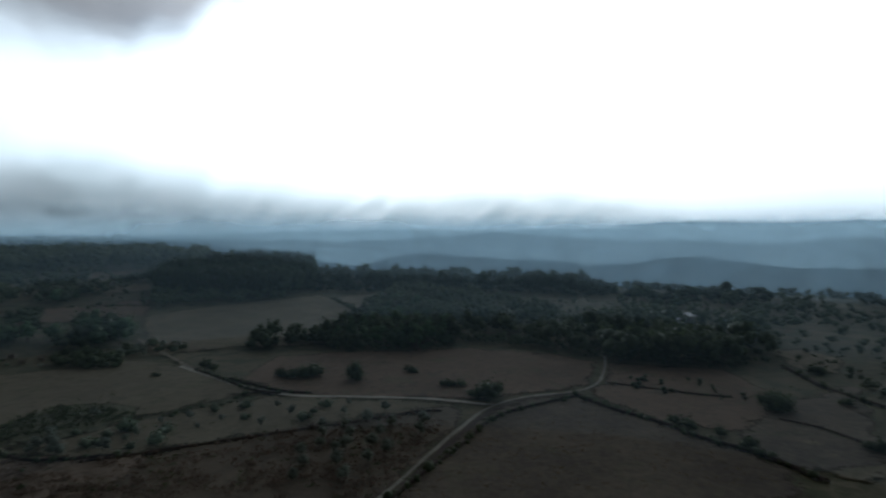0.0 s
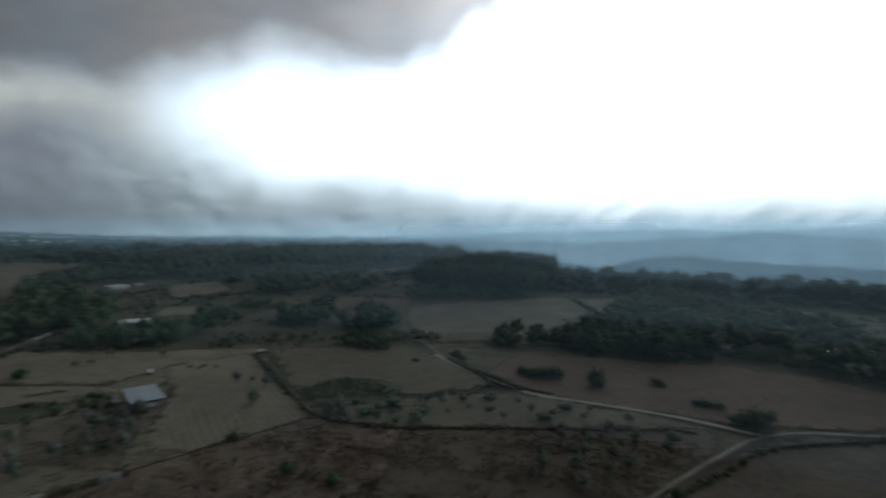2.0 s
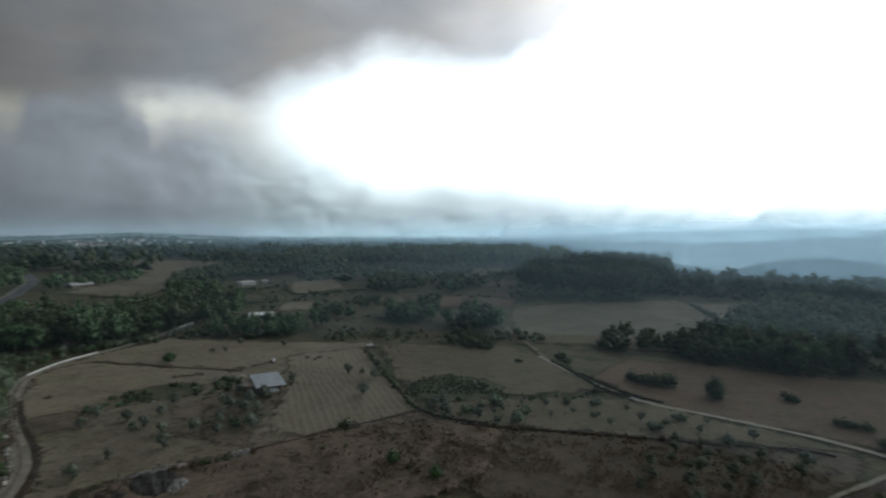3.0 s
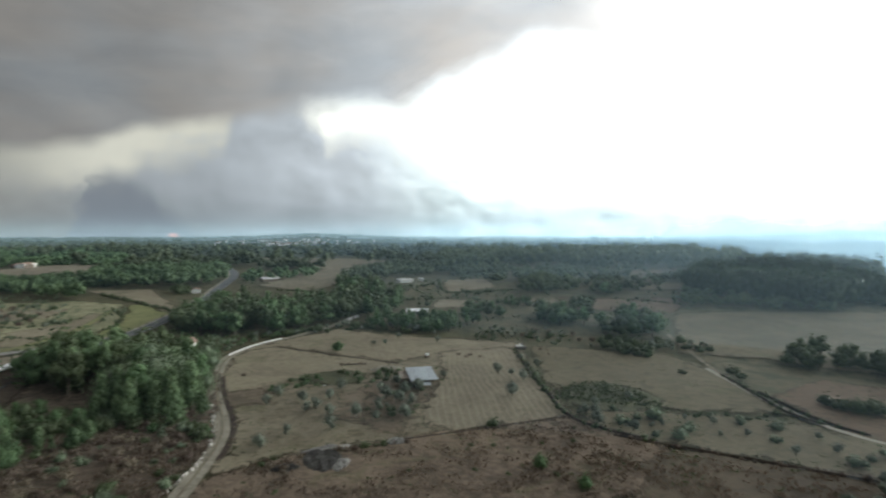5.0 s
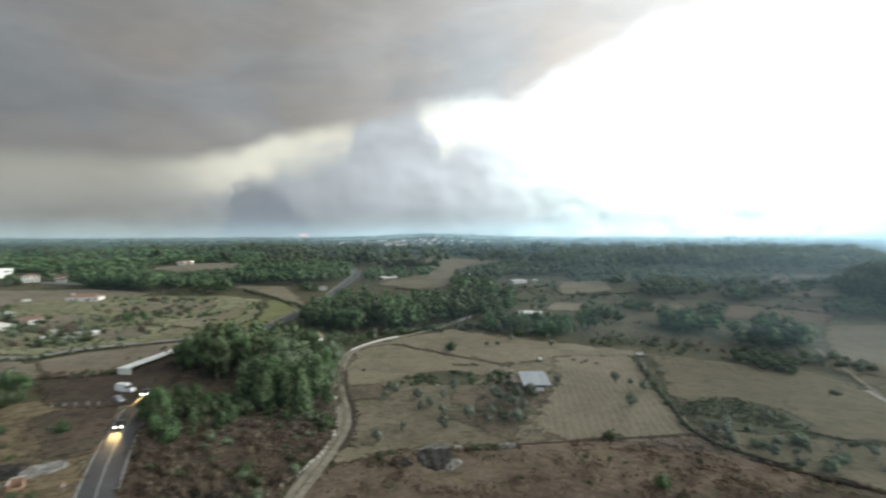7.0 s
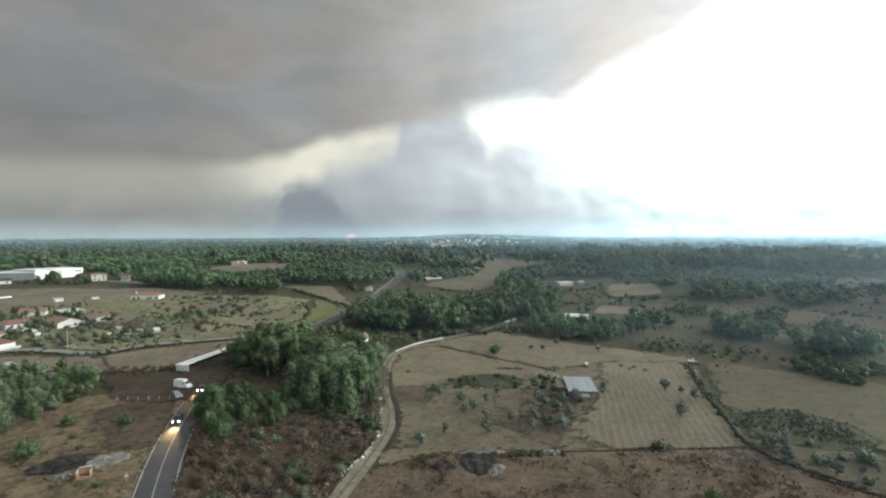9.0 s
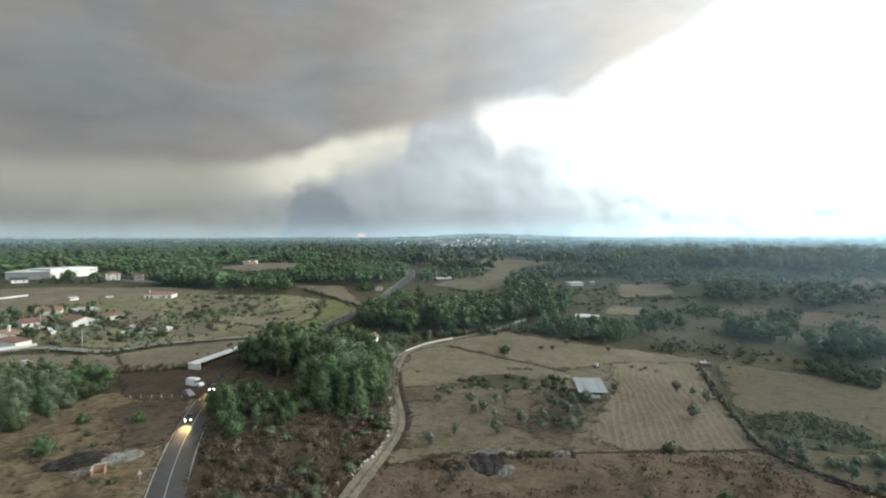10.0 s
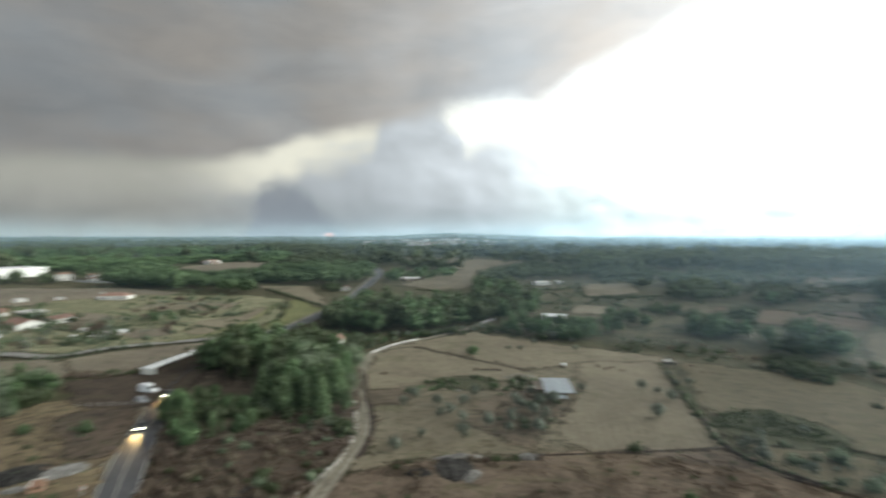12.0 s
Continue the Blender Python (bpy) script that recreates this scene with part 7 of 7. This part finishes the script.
def edging():
    """Whitish stones set along the dirt lane."""
    ob = tagged(new("stone_edging"), "row of whitish stones along the dirt lane", "stone edging")
    rng = np.random.default_rng(500)
    shapes = []
    for i in range(5):
        v, q = stones_along(rng, [(0, 0), (0.4, 0)], 0.0, 0.21, 1.0)
        v -= v.mean(0)
        shapes.append(fast_mesh("stone", v, q, WHITE_STONE))
    line = spline([(-81.5, 5.8), (-89.5, 9.3), (-93.2, 12.0), (-99.5, 17.8), (-110.1, 24.4), (-124.2, 28.5), (-139.2, 31.2)], 0.5)
    for i, p in enumerate(line):
        if rng.uniform() < 0.93:
            st = part("stone", shapes[int(rng.integers(5))], ob)
            s = rng.uniform(0.5, 1.5)
            st.matrix_basis = Matrix.LocRotScale((p.x + rng.normal(0, 0.25), p.y + rng.normal(0, 0.25), height(p.x, p.y) + 0.15), Euler((rng.uniform(0, 6), rng.uniform(0, 6), rng.uniform(0, 6))), (s, s, s))


edging()


def well():
    ob, L = seat("stone_well", (-139.7, 137.5), (-137.7, 140.8), "small stone well house with pale slab top", "well")
    part("base", boxes("base", [(0.2, L - 0.2, 0.2, 2.4, 0, 1.3)], STONE, 0.05), ob)
    part("slab", boxes("slab", [(0, L * 0.6, 0, 2.6, 1.3, 1.5)], CONCRETE), ob)
    part("shaft", boxes("shaft", [(L * 0.4, L * 0.55, 0.8, 1.2, 1.5, 2.4)], PLASTER), ob)


well()


def tank(p):
    ob = tagged(new("water_tank"), "small white water tank on a dark stand", "tank")
    ob.matrix_basis = pose(p[0], p[1], z_at(p))
    part("stand", boxes("stand", [(-0.8, 0.8, -0.6, 0.6, 0, 0.9)], TIMBER, 0.03), ob)
    bm = bmesh.new()
    bmesh.ops.create_cone(bm, cap_ends=True, segments=14, radius1=0.55, radius2=0.5, depth=0.8, matrix=Matrix.Translation((0.2, 0, 1.3)))
    part("drum", done("drum", bm, WHITE_PAINT), ob)


tank((-150.4, 104.3))
plank = tagged(new("pale_plank", boxes("pale_plank", [(-2.1, 2.1, -0.25, 0.25, 0.0, 0.25)], CONCRETE, 0.03)), "long pale plank lying on dry ground", "plank")
pa, pb = Vector((-137.8, 58.3)), Vector((-137.5, 63.1))
plank.matrix_basis = pose((pa.x + pb.x) / 2, (pa.y + pb.y) / 2, z_at(pa) + 0.06, 0, 0, math.degrees(math.atan2((pb - pa).y, (pb - pa).x)))


for i in range(16):
    q = Vector((-264.8, -63.3)).lerp(Vector((-270.6, -43.6)), one.random()) + Vector((one.uniform(-7, 7), one.uniform(-7, 7)))
    w, d = one.uniform(0.8, 2.4), one.uniform(0.4, 1.2)
    slab = tagged(new("concrete_slab", boxes("concrete_slab", [(-w, w, -d, d, 0.0, one.uniform(0.15, 0.5))], one.choice((CONCRETE, WHITE_SHEET, STONE)), 0.03)), "broken pale concrete slab lying in a weedy plot", "rubble", "rubble in the weedy plot")
    slab.matrix_basis = pose(q.x, q.y, z_at(q) + 0.1, 0, 0, one.uniform(0, 180))


# ---------------------------------------------------------------- vehicles
LAMP = lamp_glow("headlamp_glow", (1.0, 0.92, 0.76), 26.0)


def wheels(ob, xs, half, r):
    bm = bmesh.new()
    bmesh.ops.create_cone(bm, cap_ends=True, segments=14, radius1=r, radius2=r, depth=0.22, matrix=Matrix.Rotation(radians(90), 4, "X"))
    tyre = done("tyre", bm, RUBBER, 0.0)
    bm = bmesh.new()
    bmesh.ops.create_cone(bm, cap_ends=True, segments=10, radius1=r * 0.6, radius2=r * 0.6, depth=0.25, matrix=Matrix.Rotation(radians(90), 4, "X"))
    rim = done("rim", bm, SHEET, 0.0)
    for x in xs:
        for y in (-half, half):
            w = part("wheel", tyre, ob)
            w.matrix_basis = pose(x, y, r)
            part("rim", rim, w)


def vehicle(name, p, heading, paint, label, outline, glass, half, wheel_x, r, lit=False, category="car"):
    """A vehicle from its side outline: body, windows, wheels and lamps. It faces along its x axis."""
    ob = tagged(new(name), label, category)
    lift = 0.36 if lit else 0.12
    ob.matrix_basis = pose(p[0], p[1], z_at(p) + lift, 0, 0, heading)
    bm = bmesh.new()
    prism(bm, outline, -half, half)
    for v in bm.verts:
        if v.co.z > 1.0:
            v.co.y *= 0.86
    part("body", done("body", bm, paint, 0.05), ob)
    bm = bmesh.new()
    prism(bm, glass, -half * 0.93 - 0.02, half * 0.93 + 0.02)
    part("side_window", done("side_window", bm, DARK), ob)
    front = max(x for x, z in outline)
    zt, zb = max(z for x, z in glass), min(z for x, z in glass)
    gx = [x for x, z in glass if z == zb]
    gt = [x for x, z in glass if z == zt]
    bm = bmesh.new()
    prism(bm, [(max(gx) + 0.30, zb), (max(gx) + 0.36, zb), (max(gt) + 0.20, zt), (max(gt) + 0.14, zt)], -half * 0.78, half * 0.78)
    part("windscreen", done("windscreen", bm, DARK), ob)
    wheels(ob, wheel_x, half - 0.08, r)
    for y in (-half * 0.72, half * 0.72):
        bm = bmesh.new()
        bmesh.ops.create_uvsphere(bm, u_segments=10, v_segments=6, radius=0.16 if lit else 0.12, matrix=Matrix.Translation((front - 0.04, y, 0.68)))
        part("headlight", done("headlight", bm, LAMP if lit else WHITE_SHEET), ob)
        if lit:
            data = bpy.data.lights.new("headlight_beam", "SPOT")
            data.energy, data.color, data.spot_size, data.spot_blend, data.shadow_soft_size = 9500, (1.0, 0.66, 0.30), radians(38), 1.0, 0.12
            beam = new("headlight_beam", data)
            beam.parent = ob
            beam.matrix_basis = look((front + 0.22, y, 0.7), (front + 8, 0.0, -0.3))
    return ob


CAR = [(-2.1, 0.28), (2.1, 0.28), (2.15, 0.6), (2.05, 0.82), (1.0, 0.98), (0.35, 1.42), (-1.35, 1.45), (-1.95, 1.0), (-2.15, 0.9)]
CAR_GLASS = [(-1.6, 1.0), (0.7, 1.0), (0.25, 1.37), (-1.3, 1.39)]
VAN = [(-2.6, 0.35), (2.6, 0.35), (2.65, 0.9), (2.3, 1.15), (1.55, 1.35), (1.0, 2.25), (0.6, 2.45), (-2.5, 2.45), (-2.62, 2.2)]
VAN_GLASS = [(0.75, 1.3), (1.45, 1.3), (1.0, 2.05), (0.75, 2.05)]


def heading(a, b):
    return math.degrees(math.atan2(b[1] - a[1], b[0] - a[0]))


vehicle("delivery_van", (-169.2, -21.3), heading((-171.3, -23.8), (-167.7, -19.0)), WHITE_PAINT, "white high-roof delivery van parked in the yard", VAN, VAN_GLASS, 1.0, (-1.7, 1.65), 0.35, category="van")
vehicle("parked_car", (-159.3, -21.6), heading((-162.1, -22.9), (-157.8, -20.5)), GREY_PAINT, "silver hatchback parked beside the road", CAR, CAR_GLASS, 0.86, (-1.35, 1.35), 0.31)
vehicle("dark_car", (-135.7, -17.9), heading((-146.2, -17.6), (-133.3, -18.2)), DARK_PAINT, "dark car driving on the road with headlights on", CAR, CAR_GLASS, 0.86, (-1.35, 1.35), 0.31, True)
vehicle("grey_car", (-162.8, -15.6), heading((-168.3, -14.9), (-155.4, -16.6)), DARK_PAINT, "dark car driving on the road with headlights on", CAR, CAR_GLASS, 0.86, (-1.35, 1.35), 0.31, True)
for q, hd in (((-279.3, -96.0), 20), ((-283.4, -94.8), 25), ((-286.8, -101.3), 100), ((-272.6, -92.6), 15)):
    vehicle("parked_car", q, hd, WHITE_PAINT if hd != 25 else GREY_PAINT, "pale car parked between village houses", CAR, CAR_GLASS, 0.86, (-1.35, 1.35), 0.31)


def town():
    """White houses of a far town, too small to pick apart."""
    rng = random.Random(600)
    wall, roof = bmesh.new(), bmesh.new()
    for i in range(110):
        az = radians(rng.gauss(70.0, 3.4))
        r = rng.uniform(1300, 2700)
        x, y = -r * math.sin(az), r * math.cos(az)
        z = height(x, y)
        w, d, h = rng.uniform(7, 13), rng.uniform(7, 10), rng.uniform(6, 9)
        box(wall, x - w / 2, x + w / 2, y - d / 2, y + d / 2, z - 2, z + h)
        box(roof, x - w / 2 - 0.5, x + w / 2 + 0.5, y - d / 2 - 0.5, y + d / 2 + 0.5, z + h, z + h + 1.5)
    ob = tagged(new("far_town"), "far white houses of a town under smoke", "town", kind="stuff")
    part("wall", done("wall", wall, PLASTER), ob)
    part("roof", done("roof", roof, TILE), ob)


town()


# ---------------------------------------------------------------- distant woods
far_wood("far_wood", 520, ring_pick(85, 101, 430, 800, -0.2, 90), 210, LEAF_GREEN, 5, 10.5, "green woodland beside the village", 1.5)

far_wood("far_wood", 900, ring_pick(85, 118, 620, 1100, -0.25, 90), 201, LEAF_GREEN, 6, 15, "distant green woodland behind the village", 1.6)
far_wood("far_wood", 1100, ring_pick(48, 86, 560, 1300, 0.0, 70, 1.6, True), 202, LEAF_OAK, 6, 14, "distant dark green woodland on the plateau", 1.3)
far_wood("far_wood", 3400, ring_pick(26, 120, 1000, 4300, -0.3, 200, 1.2), 203, LEAF_OAK, 8, 17, "distant woodland towards the horizon", 2.2, 8)
far_wood("far_wood", 460, ring_pick(16, 52, 420, 850, 0.08, 60, 1.6, True), 204, LEAF_OAK, 4, 9.5, "distant dark woodland on the plateau edge", 1.2)
far_wood("far_wood", 800, ring_pick(-44, 20, 380, 600, -0.1, 60), 205, LEAF_DARK, 3, 9, "line of dark trees along the valley edge", 1.2)
far_wood("far_wood", 260, ring_pick(-16, 15, 400, 500, -0.4, 40), 207, LEAF_DARK, 9, 16, "line of dark tree crowns on the plateau edge")
far_wood("far_scrub", 620, ring_pick(-40, 72, 235, 560, 0.1, 45, 1.0, True), 208, LEAF_SAGE, 0.6, 2.6, "scattered dark scrub on dry pasture", 1.4, 6)
far_wood("far_scrub", 420, ring_pick(-44, -12, 150, 430, -0.1, 45, 1.0), 214, LEAF_DARK, 0.9, 3.2, "dark scrub on a northern slope", 1.4, 8)
far_wood("far_scrub", 800, ring_pick(84, 118, 190, 480, 0.0, 40, 1.0, True), 209, LEAF_SAGE, 0.7, 2.6, "scattered scrub on the village meadow", 1.4, 6)
far_wood("far_wood", 3600, ring_pick(-48, 30, 640, 4000, -0.25, 170, 1.1), 206, LEAF_DARK, 9, 16, "hazy woodland on the far valley slopes", 2.8, 6)
far_wood("far_wood", 170, ring_pick(28, 118, 620, 1100, -0.5, 90), 212, LEAF_OAK, 15, 21, "tall tree crowns above the distant woods", 0.9)
far_wood("far_wood", 400, ring_pick(24, 54, 520, 720, -0.5, 70, 1.6, True), 213, LEAF_OAK, 13, 20, "tall dark crowns on the plateau edge", 0.9)
